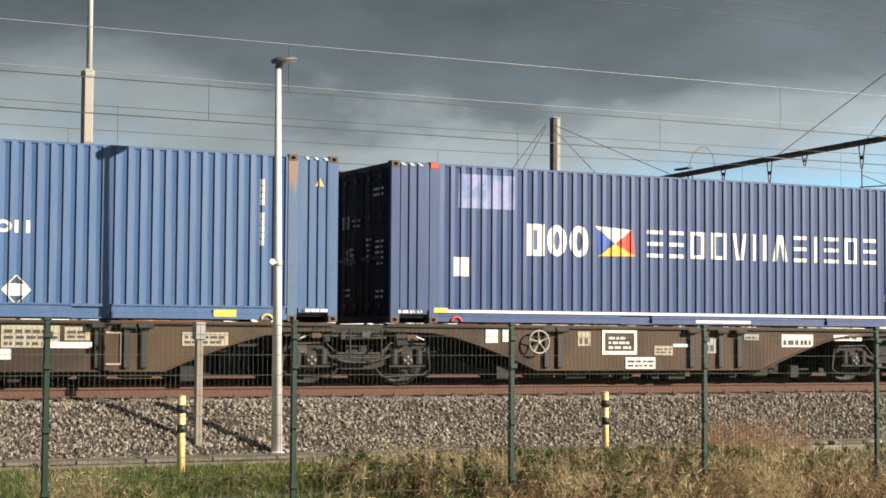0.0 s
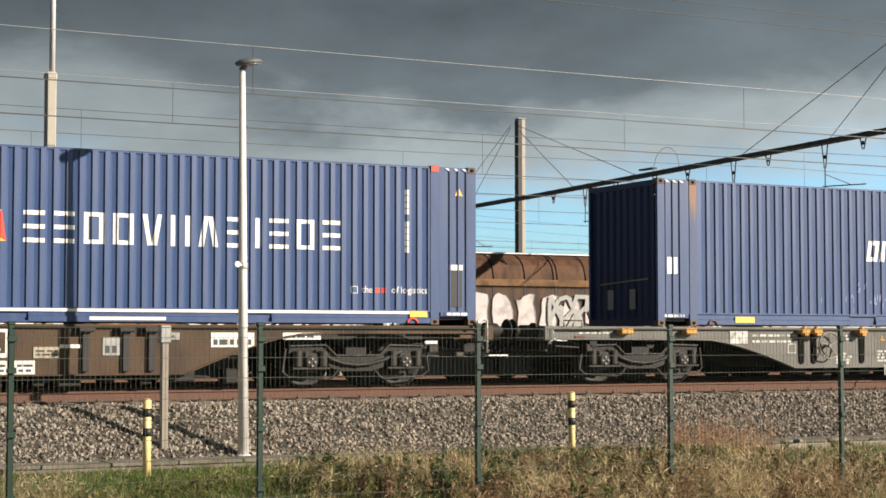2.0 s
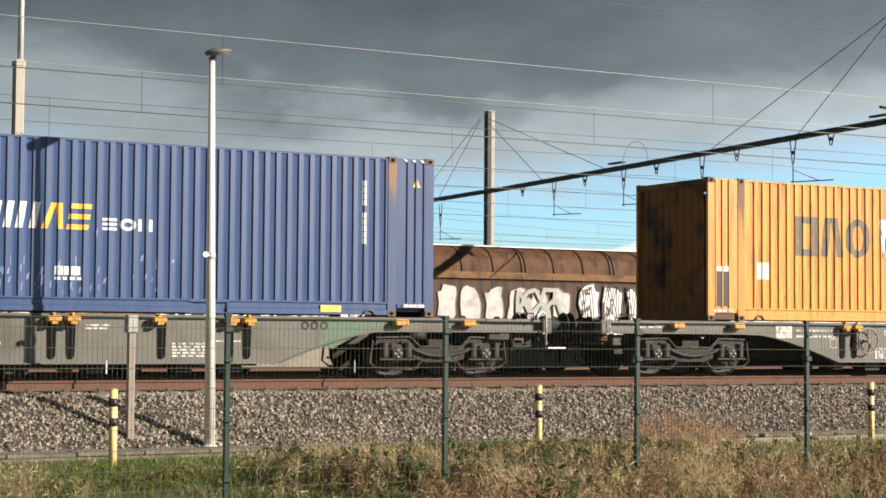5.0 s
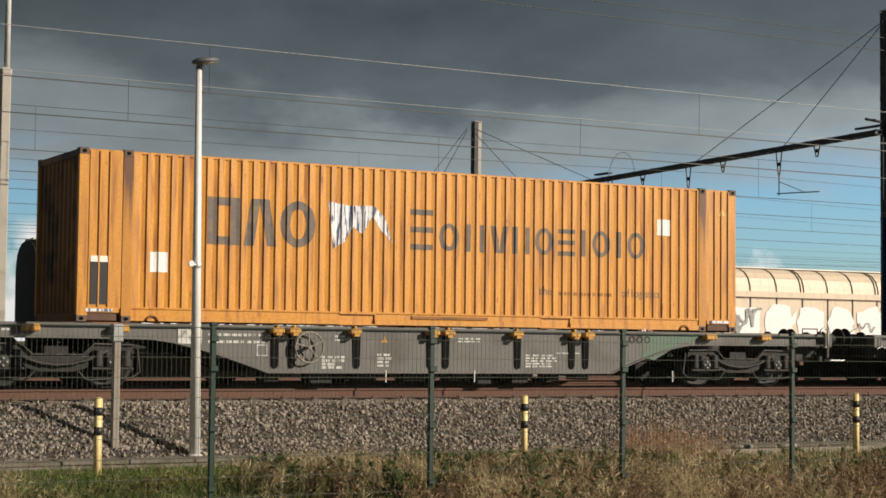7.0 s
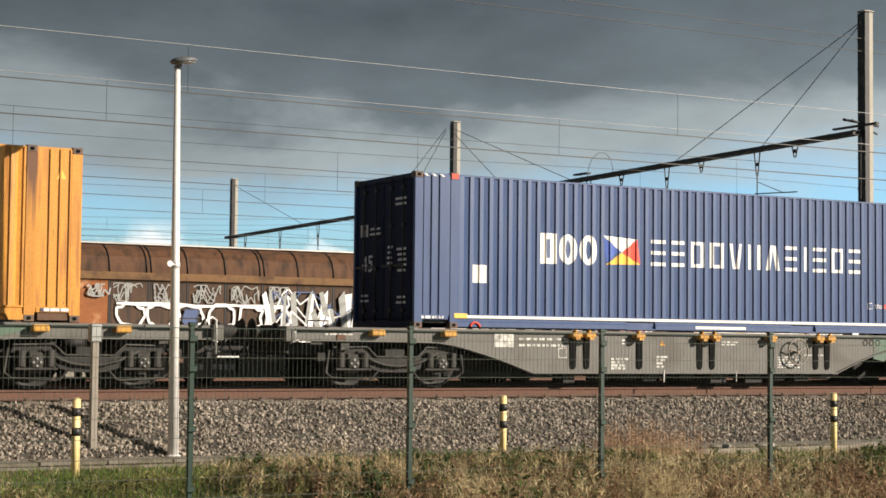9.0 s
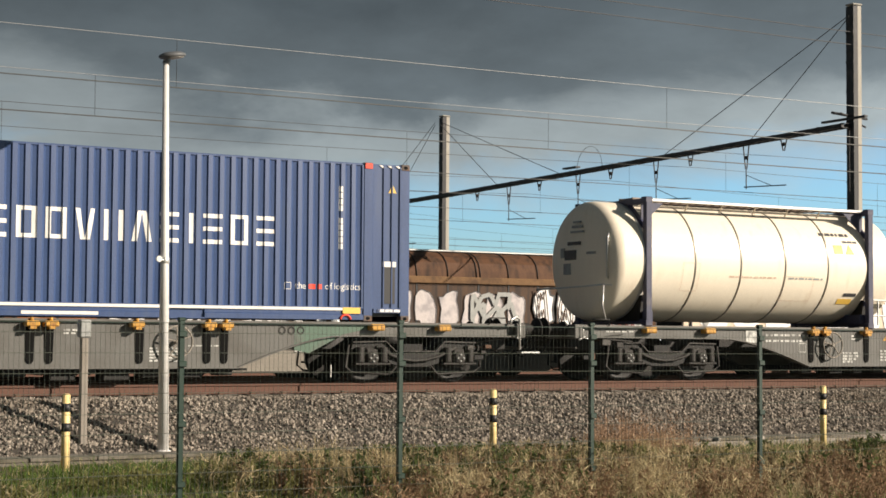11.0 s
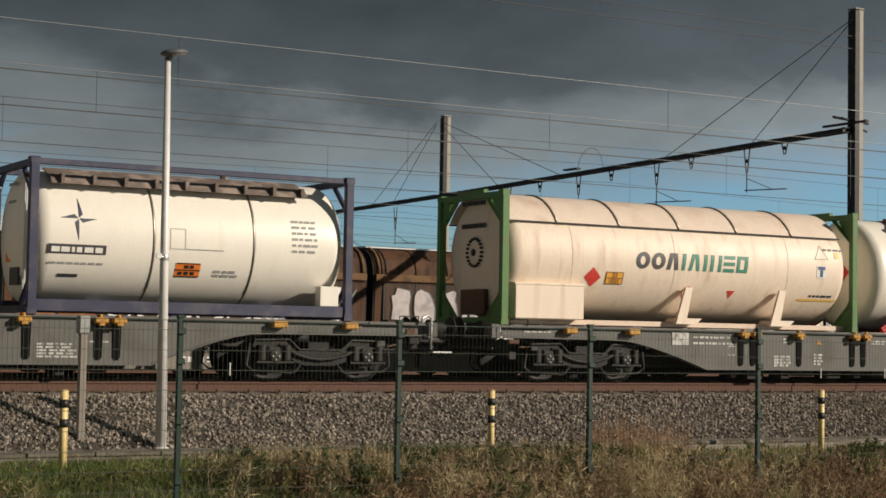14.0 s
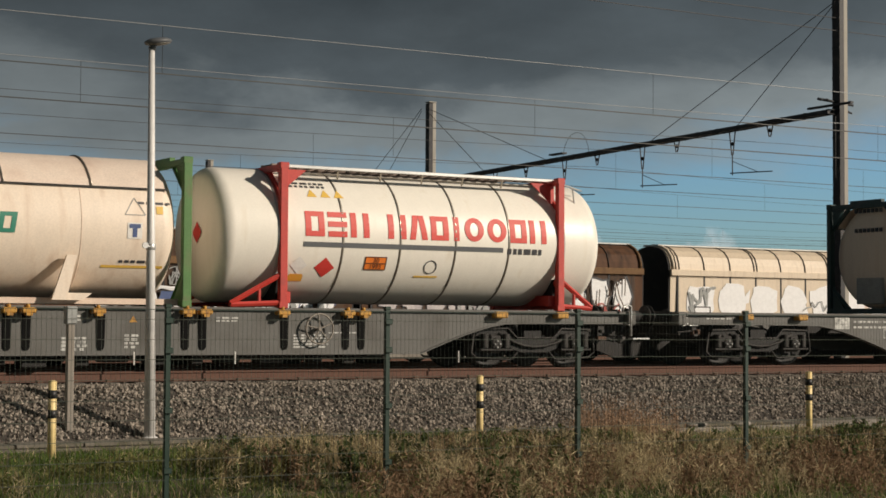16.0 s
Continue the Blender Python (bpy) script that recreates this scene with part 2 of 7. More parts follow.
PALE_SPRAY = material("pinkish_white_spray_paint", (0.58, 0.53, 0.52), 0.6, spread=0.3, patch=2.5, dirt=(0.36, 0.33, 0.34), dirt_at=(0.45, 0.65))
SPRAY_GREY = material("grey_spray_paint", (0.324, 0.333, 0.324), 0.6, spread=0.25, patch=6.0)
SPRAY_BLUE = material("blue_spray_paint", (0.07, 0.11, 0.25), 0.6, spread=0.25, patch=4.0)
SPRAY_RED = material("red_spray_paint", (0.35, 0.056, 0.042), 0.6)
RAIL_SIDE = material("rusty_rail", (0.13, 0.066, 0.047), 0.85, spread=0.25, patch=3.0, dirt=(0.135, 0.075, 0.052), bump=0.2)
RAIL_TOP = material("polished_rail_head", (0.315, 0.301, 0.28), 0.3, metal=0.9, spread=0.1)
SLEEPER = material("concrete_sleeper", (0.21, 0.189, 0.161), 0.9, spread=0.2, patch=3.0, dirt=(0.112, 0.077, 0.056))
STONE = material("ballast_stone", (0.245, 0.213, 0.178), 0.9, spread=0.15, patch=0.7, island=0.62, dirt=(0.16, 0.13, 0.1), dirt_at=(0.5, 0.8))
# much darker than the stones: the shade in their gaps is in this colour
BALLAST_BED = material("gap_shaded_ballast_bed", (0.055, 0.047, 0.04), 0.95, spread=0.5, grain=26.0, patch=1.5, dirt=(0.05, 0.042, 0.035), bump=0.9, bump_scale=22.0)
SOIL = material("rough_soil", (0.13, 0.11, 0.055), 0.95, spread=0.3, grain=18.0, patch=0.6, dirt=(0.049, 0.0595, 0.021), dirt_at=(0.42, 0.6), bump=0.6, bump_scale=16.0)
CONCRETE = material("weathered_concrete", (0.28, 0.252, 0.217), 0.9, spread=0.15, grain=40.0, patch=1.5, dirt=(0.168, 0.147, 0.119), bump=0.25)
TROUGH_CONCRETE = material("mossy_trough_concrete", (0.19, 0.172, 0.142), 0.95, spread=0.25, grain=30.0, patch=2.2, dirt=(0.1, 0.092, 0.066), dirt_at=(0.45, 0.65), bump=0.3)
MAST_CONCRETE = material("pale_mast_concrete", (0.416, 0.392, 0.344), 0.85, spread=0.1, grain=20.0, patch=1.0, dirt=(0.288, 0.264, 0.224), bump=0.15)
GALV = material("galvanised_pole", (0.74, 0.73, 0.71), 0.5, metal=0.1, spread=0.08, grain=20.0, patch=2.0, dirt=(0.45, 0.45, 0.45))
LAMP_GREY = material("grey_lamp_housing", (0.112, 0.119, 0.126), 0.5, spread=0.1)
LENS = material("lamp_lens", (0.32, 0.30, 0.26), 0.25, spread=0.1)
MAST_STEEL = material("dark_mast_steel", (0.0245, 0.0245, 0.028), 0.6, spread=0.3, patch=4.0, dirt=(0.07, 0.063, 0.056))
WIRE = material("dull_copper_wire", (0.07, 0.07, 0.0665), 0.5, metal=0.5, spread=0.1)
WIRE_BRIGHT = material("bright_cable", (0.32, 0.33, 0.335), 0.45, metal=0.2, spread=0.05)
FENCE_GREEN = material("green_fence_coating", (0.008, 0.03, 0.019), 0.45, spread=0.15, grain=20.0, patch=3.0)
PALE_PLATE = material("dusty_cream_plate", (0.42, 0.38, 0.28), 0.6, spread=0.2, patch=6.0, dirt=(0.25, 0.21, 0.15))
FADED_MARK = material("faded_white_marking", (0.6, 0.6, 0.57), 0.6, spread=0.3, patch=7.0, dirt=(0.2, 0.2, 0.19), dirt_at=(0.45, 0.65))
DOOR_GREY = material("pale_door_lettering", (0.62, 0.64, 0.70), 0.6, spread=0.3, patch=5.0)
FENCE_WIRE = material("dusty_green_wire", (0.10, 0.112, 0.09), 0.5, spread=0.15, grain=20.0, patch=3.0)
MARK_YELLOW = material("yellow_marker_paint", (0.92, 0.72, 0.34), 0.5, spread=0.1, patch=6.0, dirt=(0.72, 0.52, 0.22))


def stained_post(name, color, rust, reach):
    """Painted post with rust that has run down from the casting on its top; reach: how far, in metres."""
    m = material(name, color, 0.55, spread=0.2, patch=1.6, dirt=tuple(c * 0.8 for c in color), streak=True)
    nt = m.node_tree
    N, Lk = nt.nodes.new, nt.links.new
    bs = nt.nodes["Principled BSDF"]
    paint = bs.inputs["Base Color"].links[0].from_socket
    co, sep, mp = N("ShaderNodeTexCoord"), N("ShaderNodeSeparateXYZ"), N("ShaderNodeMapping")
    Lk(co.outputs["Object"], sep.inputs[0])
    Lk(co.outputs["Object"], mp.inputs[0])
    mp.inputs["Scale"].default_value = (26.0, 26.0, 1.1)
    noise = N("ShaderNodeTexNoise")
    noise.inputs["Scale"].default_value, noise.inputs["Detail"].default_value = 1.0, 6.0
    Lk(mp.outputs[0], noise.inputs["Vector"])
    run = N("ShaderNodeMapRange")
    run.inputs["From Min"].default_value, run.inputs["From Max"].default_value = 2.79 - reach, 2.79
    run.inputs["To Min"].default_value, run.inputs["To Max"].default_value = -0.55, 0.45
    Lk(sep.outputs["Z"], run.inputs[0])
    add = N("ShaderNodeMath")
    Lk(noise.outputs["Fac"], add.inputs[0])
    Lk(run.outputs[0], add.inputs[1])
    ramp = N("ShaderNodeValToRGB")
    ramp.color_ramp.elements[0].position, ramp.color_ramp.elements[1].position = 0.36, 0.72
    Lk(add.outputs[0], ramp.inputs[0])
    mix = N("ShaderNodeMixRGB")
    Lk(ramp.outputs[0], mix.inputs[0])
    Lk(paint, mix.inputs[1])
    mix.inputs[2].default_value = (*rust, 1)
    Lk(mix.outputs[0], bs.inputs["Base Color"])
    return m


BLUE_POST = stained_post("rust_run_blue_post", (0.045, 0.078, 0.175), (0.21, 0.12, 0.07), 1.3)
FADED_POST = stained_post("rust_run_faded_post", (0.08, 0.14, 0.24), (0.24, 0.17, 0.12), 1.0)
YELLOW_POST = stained_post("rust_run_yellow_post", (0.5, 0.22, 0.03), (0.13, 0.055, 0.025), 1.9)


def leaf_material(name, color, island=0.45):
    """Thin plant matter: light shines through the blades."""
    m = material(name, color, 0.7, spread=0.25, grain=4.0, patch=0.8, island=island, spec=0.2)
    nt = m.node_tree
    bs = nt.nodes["Principled BSDF"]
    out = [n for n in nt.nodes if n.type == "OUTPUT_MATERIAL"][0]
    tr, mx = nt.nodes.new("ShaderNodeBsdfTranslucent"), nt.nodes.new("ShaderNodeMixShader")
    nt.links.new(bs.inputs["Base Color"].links[0].from_socket, tr.inputs["Color"])
    mx.inputs[0].default_value = 0.4
    nt.links.new(bs.outputs[0], mx.inputs[1])
    nt.links.new(tr.outputs[0], mx.inputs[2])
    nt.links.new(mx.outputs[0], out.inputs["Surface"])
    return m


GRASS = leaf_material("green_grass", (0.105, 0.165, 0.035))
STRAW = leaf_material("dry_grass", (0.52, 0.43, 0.26), 0.4)
RUSTY_WEED = leaf_material("brown_weed", (0.25, 0.165, 0.10))
LEAF = leaf_material("dark_weed_leaf", (0.10, 0.128, 0.046))
SEED_HEAD = leaf_material("reddish_seed_head", (0.40, 0.27, 0.18))
OLIVE = leaf_material("olive_weed", (0.19, 0.185, 0.07))

# ---- building helpers ----


def box(bm, x0, x1, y0, y1, z0, z1, bevel=0.0):
    vs = [bm.verts.new((x, y, z)) for z in (z0, z1) for y in (y0, y1) for x in (x0, x1)]
    fs = [bm.faces.new([vs[i] for i in q]) for q in ((0, 2, 3, 1), (4, 5, 7, 6), (0, 1, 5, 4), (2, 6, 7, 3), (0, 4, 6, 2), (1, 3, 7, 5))]
    if bevel:
        es = list({e for f in fs for e in f.edges})
        bmesh.ops.bevel(bm, geom=es, offset=bevel, segments=1, affect="EDGES")
    return vs


def rod(bm, a, b, r, r2=None, seg=10, caps=True):
    a, b = Vector(a), Vector(b)
    r2 = r if r2 is None else r2
    q = (b - a).to_track_quat("Z", "Y")
    rings = []
    for p, rad in ((a, r), (b, r2)):
        rings.append([bm.verts.new(p + q @ Vector((rad * math.cos(2 * math.pi * k / seg), rad * math.sin(2 * math.pi * k / seg), 0))) for k in range(seg)])
    for k in range(seg):
        f = bm.faces.new((rings[0][k], rings[0][(k + 1) % seg], rings[1][(k + 1) % seg], rings[1][k]))
        f.smooth = seg > 6
    if caps:
        bm.faces.new(rings[0][::-1])
        bm.faces.new(rings[1])


def tube(bm, pts, r, seg=6, closed=False):
    """One bent bar along a row of points."""
    pts = [Vector(p) for p in pts]
    n = len(pts)
    rings = []
    for i, p in enumerate(pts):
        if closed:
            d = pts[(i + 1) % n] - pts[i - 1]
        else:
            d = pts[min(i + 1, n - 1)] - pts[max(i - 1, 0)]
        q = d.to_track_quat("Z", "Y")
        rings.append([bm.verts.new(p + q @ Vector((r * math.cos(2 * math.pi * k / seg), r * math.sin(2 * math.pi * k / seg), 0))) for k in range(seg)])
    for i in range(n if closed else n - 1):
        a, b = rings[i], rings[(i + 1) % n]
        # join each ring where it lies nearest to the one before
        o = min(range(seg), key=lambda j: (a[0].co - b[j].co).length)
        for k in range(seg):
            bm.faces.new((a[k], a[(k + 1) % seg], b[(k + 1 + o) % seg], b[(k + o) % seg])).smooth = True
    if not closed:
        bm.faces.new(rings[0][::-1])
        bm.faces.new(rings[-1])


def lathe(bm, profile, axis="X", seg=32, smooth=True, center=(0, 0, 0)):
    """Turns a profile of (along, radius) round an axis."""
    rings = []
    for s, r in profile:
        ring = []
        for k in range(seg):
            a = 2 * math.pi * k / seg
            c, d = r * math.cos(a), r * math.sin(a)
            p = {"X": (s, c, d), "Y": (c, s, d), "Z": (c, d, s)}[axis]
            ring.append(bm.verts.new(Vector(p) + Vector(center)))
        rings.append(ring)
    for i in range(len(rings) - 1):
        for k in range(seg):
            f = bm.faces.new((rings[i][k], rings[i][(k + 1) % seg], rings[i + 1][(k + 1) % seg], rings[i + 1][k]))
            f.smooth = smooth
    if profile[0][1] > 1e-4:
        bm.faces.new(rings[0][::-1])
    if profile[-1][1] > 1e-4:
        bm.faces.new(rings[-1])


def extrude_xz(bm, pts, y0, y1):
    """A plate whose outline is given in x and z."""
    a = [bm.verts.new((x, y0, z)) for x, z in pts]
    b = [bm.verts.new((x, y1, z)) for x, z in pts]
    n = len(pts)
    bm.faces.new(a)
    bm.faces.new(b[::-1])
    for k in range(n):
        bm.faces.new((a[k], b[k], b[(k + 1) % n], a[(k + 1) % n]))


def extrude_yz(bm, pts, x0, x1, smooth=False):
    a = [bm.verts.new((x0, y, z)) for y, z in pts]
    b = [bm.verts.new((x1, y, z)) for y, z in pts]
    n = len(pts)
    bm.faces.new(a)
    bm.faces.new(b[::-1])
    for k in range(n):
        bm.faces.new((a[k], b[k], b[(k + 1) % n], a[(k + 1) % n])).smooth = smooth


def mesh_of(name, bm, mat):
    bmesh.ops.recalc_face_normals(bm, faces=bm.faces[:])
    me = bpy.data.meshes.new(name)
    bm.to_mesh(me)
    bm.free()
    me.materials.append(mat)
    return me


def part(name, bm, mat, parent, label=""):
    ob = new(name, mesh_of(name, bm, mat))
    ob.parent = parent
    if label:
        tagged(ob, label)
    return ob


def again(name, me, parent, m):
    """One more piece on a mesh that is already made."""
    ob = new(name, me)
    ob.parent = parent
    ob.matrix_local = m
    return ob


def thing(name, label, category, x=0, y=0, z=0, group="", kind=""):
    ob = new(name)
    ob.empty_display_size = 0.3
    ob.matrix_basis = pose(x, y, z)
    return tagged(ob, label, category, group, kind)


def solid(name, bm, mat, label, category, group="", kind=""):
    return tagged(new(name, mesh_of(name, bm, mat)), label, category, group, kind)


def boxm(*a, bevel=0.0):
    bm = bmesh.new()
    box(bm, *a, bevel=bevel)
    return bm


def rodm(a, b, r, r2=None, seg=10):
    bm = bmesh.new()
    rod(bm, a, b, r, r2, seg)
    return bm


def soup(name, verts, faces, mat):
    me = bpy.data.meshes.new(name)
    me.from_pydata(verts, [], faces)
    me.materials.append(mat)
    me.update()
    return me


# ---- ground and tracks ----
GROUND, BED = -1.0, -0.24
TRACKS = (28.67, 33.2, 40.1, 45.0, 50.3, 55.7)


def ground():
    bm = bmesh.new()
    xs = [-900, -60, 0, 4, 30, 60, 900]
    prof = [(-60, -1.0), (0, -1.0), (15, -1.0), (23.4, -1.0), (25.2, -1.02), (26.75, BED), (59.0, BED), (61.0, -1.0), (200, -1.0), (2500, -1.0)]
    rows = [[bm.verts.new((x, y, z)) for x in xs] for y, z in prof]
    for a, b in zip(rows, rows[1:]):
        for k in range(len(xs) - 1):
            bm.faces.new((a[k], a[k + 1], b[k + 1], b[k]))
    ob = solid("ground", bm, SOIL, "rough grassy soil beside the railway embankment", "ground", kind="structure")
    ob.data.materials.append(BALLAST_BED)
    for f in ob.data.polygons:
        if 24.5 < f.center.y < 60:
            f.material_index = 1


ground()


def ballast_stones():
    """Loose stones over the near slope and crest, one heap nobody could count."""
    rng = np.random.default_rng(4)
    n = 42000
    x = rng.uniform(2.0, 33.0, n)
    s = rng.uniform(0, 1, n)
    y = 24.95 + s * 2.95
    z = np.interp(y, [24.95, 25.2, 26.75, 28.0], [-1.02, -1.02, BED, BED])
    size = rng.uniform(0.017, 0.048, n)
    base = np.array([(1, 0, 0), (-1, 0, 0), (0, 1, 0), (0, -1, 0), (0, 0, 1), (0, 0, -1)], float)
    tri = np.array([(0, 2, 4), (2, 1, 4), (1, 3, 4), (3, 0, 4), (2, 0, 5), (1, 2, 5), (3, 1, 5), (0, 3, 5)])
    v = base[None] * size[:, None, None] * rng.uniform(0.6, 1.3, (n, 6, 1)) * rng.uniform(0.6, 1.25, (n, 1, 3))
    a, b = rng.uniform(0, 6.28, n), rng.uniform(0, 6.28, n)
    ca, sa, cb, sb = np.cos(a), np.sin(a), np.cos(b), np.sin(b)
    R = np.zeros((n, 3, 3))
    R[:, 0, 0], R[:, 0, 1], R[:, 1, 0], R[:, 1, 1], R[:, 2, 2] = ca, -sa, sa, ca, 1
    Q = np.zeros((n, 3, 3))
    Q[:, 1, 1], Q[:, 1, 2], Q[:, 2, 1], Q[:, 2, 2], Q[:, 0, 0] = cb, -sb, sb, cb, 1
    v = np.einsum("nij,njk,nlk->nli", R, Q, v)
    v += np.stack([x, y, z + 0.012], -1)[:, None]
    faces = (tri[None] + 6 * np.arange(n)[:, None, None]).reshape(-1, 3)
    tagged(new("ballast", soup("ballast", v.reshape(-1, 3).tolist(), faces.tolist(), STONE)),
           "grey-brown crushed stone ballast on the embankment slope", "ballast", kind="stuff")


ballast_stones()


def rail_mesh(length):
    bm = bmesh.new()
    pts = [(-0.07, -0.172), (0.07, -0.172), (0.07, -0.16), (0.012, -0.145), (0.012, -0.045), (0.036, -0.035), (0.036, -0.006), (0.026, 0.0),
           (-0.026, 0.0), (-0.036, -0.006), (-0.036, -0.035), (-0.012, -0.045), (-0.012, -0.145), (-0.07, -0.16)]
    extrude_yz(bm, pts, -length / 2, length / 2)
    me = mesh_of("rail", bm, RAIL_SIDE)
    me.materials.append(RAIL_TOP)
    for f in me.polygons:
        if f.normal.z > 0.9 and f.center.z > -0.003:
            f.material_index = 1
    return me


def track(y, near):
    t = thing("railway_track", "rusty rails on concrete sleepers in stone ballast", "railway track", 20, y, 0, "yard tracks", "structure")
    for s in (-1, 1):
        again("rail", RAIL_MESH, t, pose(0, s * 0.7535, 0))
    if near:
        bm = bmesh.new()
        pts = [(-1.3, -0.40), (1.3, -0.40), (1.3, -0.21), (0.95, -0.185), (0.55, -0.185), (0.4, -0.21), (-0.4, -0.21), (-0.55, -0.185), (-0.95, -0.185), (-1.3, -0.21)]
        extrude_yz(bm, pts, -0.13, 0.13)
        me = mesh_of("sleeper", bm, SLEEPER)
        clip = boxm(-0.05, 0.05, -0.09, 0.09, -0.19, -0.135, bevel=0.01)
        cm = mesh_of("rail_clip", clip, RUST)
        for k in range(-32, 32):
            sl = again("sleeper", me, t, pose(k * 0.6, 0, 0))
            for s in (-1, 1):
                again("rail_clip", cm, sl, pose(0, s * 0.7535, 0))


RAIL_MESH = rail_mesh(240)
for i, yy in enumerate(TRACKS):
    track(yy, i == 0)


def cable_trough():
    """Concrete slabs along the foot of the slope."""
    t = thing("cable_trough", "weathered concrete cable trough lids beside the ballast", "cable trough", 0, 24.05, GROUND, kind="structure")
    part("channel", boxm(-2, 36, -0.36, 0.36, -0.2, 0.035), TROUGH_CONCRETE, t)
    me = mesh_of("lid", boxm(-0.49, 0.49, -0.31, 0.31, 0.0, 0.055, bevel=0.01), TROUGH_CONCRETE)
    for k in range(37):
        again("lid", me, t, pose(-1.5 + k, random.uniform(-0.01, 0.01), 0.037 + random.uniform(0, 0.008), 0, 0, random.uniform(-0.6, 0.6)))


cable_trough()

# ---- posts beside the track ----


def lamp_post():
    t = thing("lamp_post", "slim galvanised lamp post with a flat grey head", "street lamp", 9.56, 25.25, GROUND)
    t.matrix_basis = pose(9.56, 25.25, GROUND, 0, -0.45, 0)
    part("pole", rodm((0, 0, 0), (0, 0, 6.18), 0.088, 0.045, 20), GALV, t)
    bm = bmesh.new()
    lathe(bm, [(-0.02, 0.17), (0.0, 0.17), (0.012, 0.13), (0.05, 0.12), (0.06, 0.095)], "Z", 20)
    part("base_plate", bm, GALV, t)
    bm = bmesh.new()
    lathe(bm, [(0.0, 0.02), (0.0, 0.20), (0.03, 0.225), (0.055, 0.215), (0.085, 0.15), (0.10, 0.0)], "Z", 28)
    bmesh.ops.scale(bm, vec=(1.0, 0.8, 1.0), verts=bm.verts[:])
    bmesh.ops.rotate(bm, matrix=Matrix.Rotation(radians(-8), 3, "Y"), verts=bm.verts[:])
    bmesh.ops.translate(bm, vec=(0.10, -0.02, 6.22), verts=bm.verts[:])
    head = part("lamp_head", bm, LAMP_GREY, t, "flat grey disc lamp head")
    bm = bmesh.new()
    lathe(bm, [(0.0, 0.0), (-0.004, 0.15), (0.004, 0.17)], "Z", 24)
    bmesh.ops.rotate(bm, matrix=Matrix.Rotation(radians(-8), 3, "Y"), verts=bm.verts[:])
    bmesh.ops.translate(bm, vec=(0.11, -0.03, 6.212), verts=bm.verts[:])
    part("lens", bm, LENS, head)
    part("bracket", rodm((0, 0, 6.12), (0.04, 0, 6.25), 0.06, 0.05, 14), LAMP_GREY, t)
    bm = bmesh.new()
    rod(bm, (-0.02, -0.05, 3.02), (-0.10, -0.05, 3.03), 0.018, 0.018, 8)
    lathe(bm, [(-0.02, 0.048), (0.02, 0.048)], "Y", 14, center=(-0.11, -0.05, 3.04))
    lathe(bm, [(2.97, 0.07), (2.98, 0.078), (3.06, 0.078), (3.07, 0.07)], "Z", 18)
    part("clamp", bm, BRIGHT, t, "bright clamp halfway up the pole")


def box_post():
    t = thing("connection_post", "short concrete post with a grey connection box", "post", 8.375, 25.6, GROUND)
    part("shaft", boxm(-0.055, 0.055, -0.055, 0.055, -0.05, 1.92, bevel=0.012), CONCRETE, t)
    part("cap_box", boxm(-0.09, 0.09, -0.085, 0.085, 1.80, 2.08, bevel=0.02), SPRAY_GREY, t, "grey connection box")


def marker_post(x, y):
    t = thing("marker_post", "yellow marker post with black bands", "marker post", x, y, GROUND, "yellow marker posts")
    part("tube", rodm((0, 0, -0.05), (0, 0, 1.045), 0.055, 0.055, 16), MARK_YELLOW, t)
    for z in (0.82, 0.56):
        part("band", rodm((0, 0, z), (0, 0, z + 0.11), 0.059, 0.059, 16), BLACK, t, "black band")
    part("cap", rodm((0, 0, 1.045), (0, 0, 1.06), 0.056, 0.04, 16), MARK_YELLOW, t)


lamp_post()
box_post()
for mx in (7.0, 13.66, 20.31, 26.98):
    marker_post(mx, 22.1)


def trough_edge():
    """Lengths of pale pipe and kerb by the trough, where the grass opens."""
    for a, b, y, z in ((18.7, 19.15, 23.45, 0.10), (19.7, 20.1, 23.4, 0.10), (20.6, 25.5, 23.35, 0.07)):
        solid("conduit", rodm((a, y, GROUND + z), (b, y, GROUND + z), 0.04, 0.04, 10), CONCRETE, "pale conduit lying along the trough", "conduit", "conduits")
    part("kerb_stone", boxm(16.0, 36.0, -0.05, 0.05, -0.1, 0.09, bevel=0.015), CONCRETE, thing("kerb", "low concrete kerb along the trough", "kerb", 0, 23.0, GROUND))


trough_edge()

# ---- fence ----
FENCE_Y = 16.1


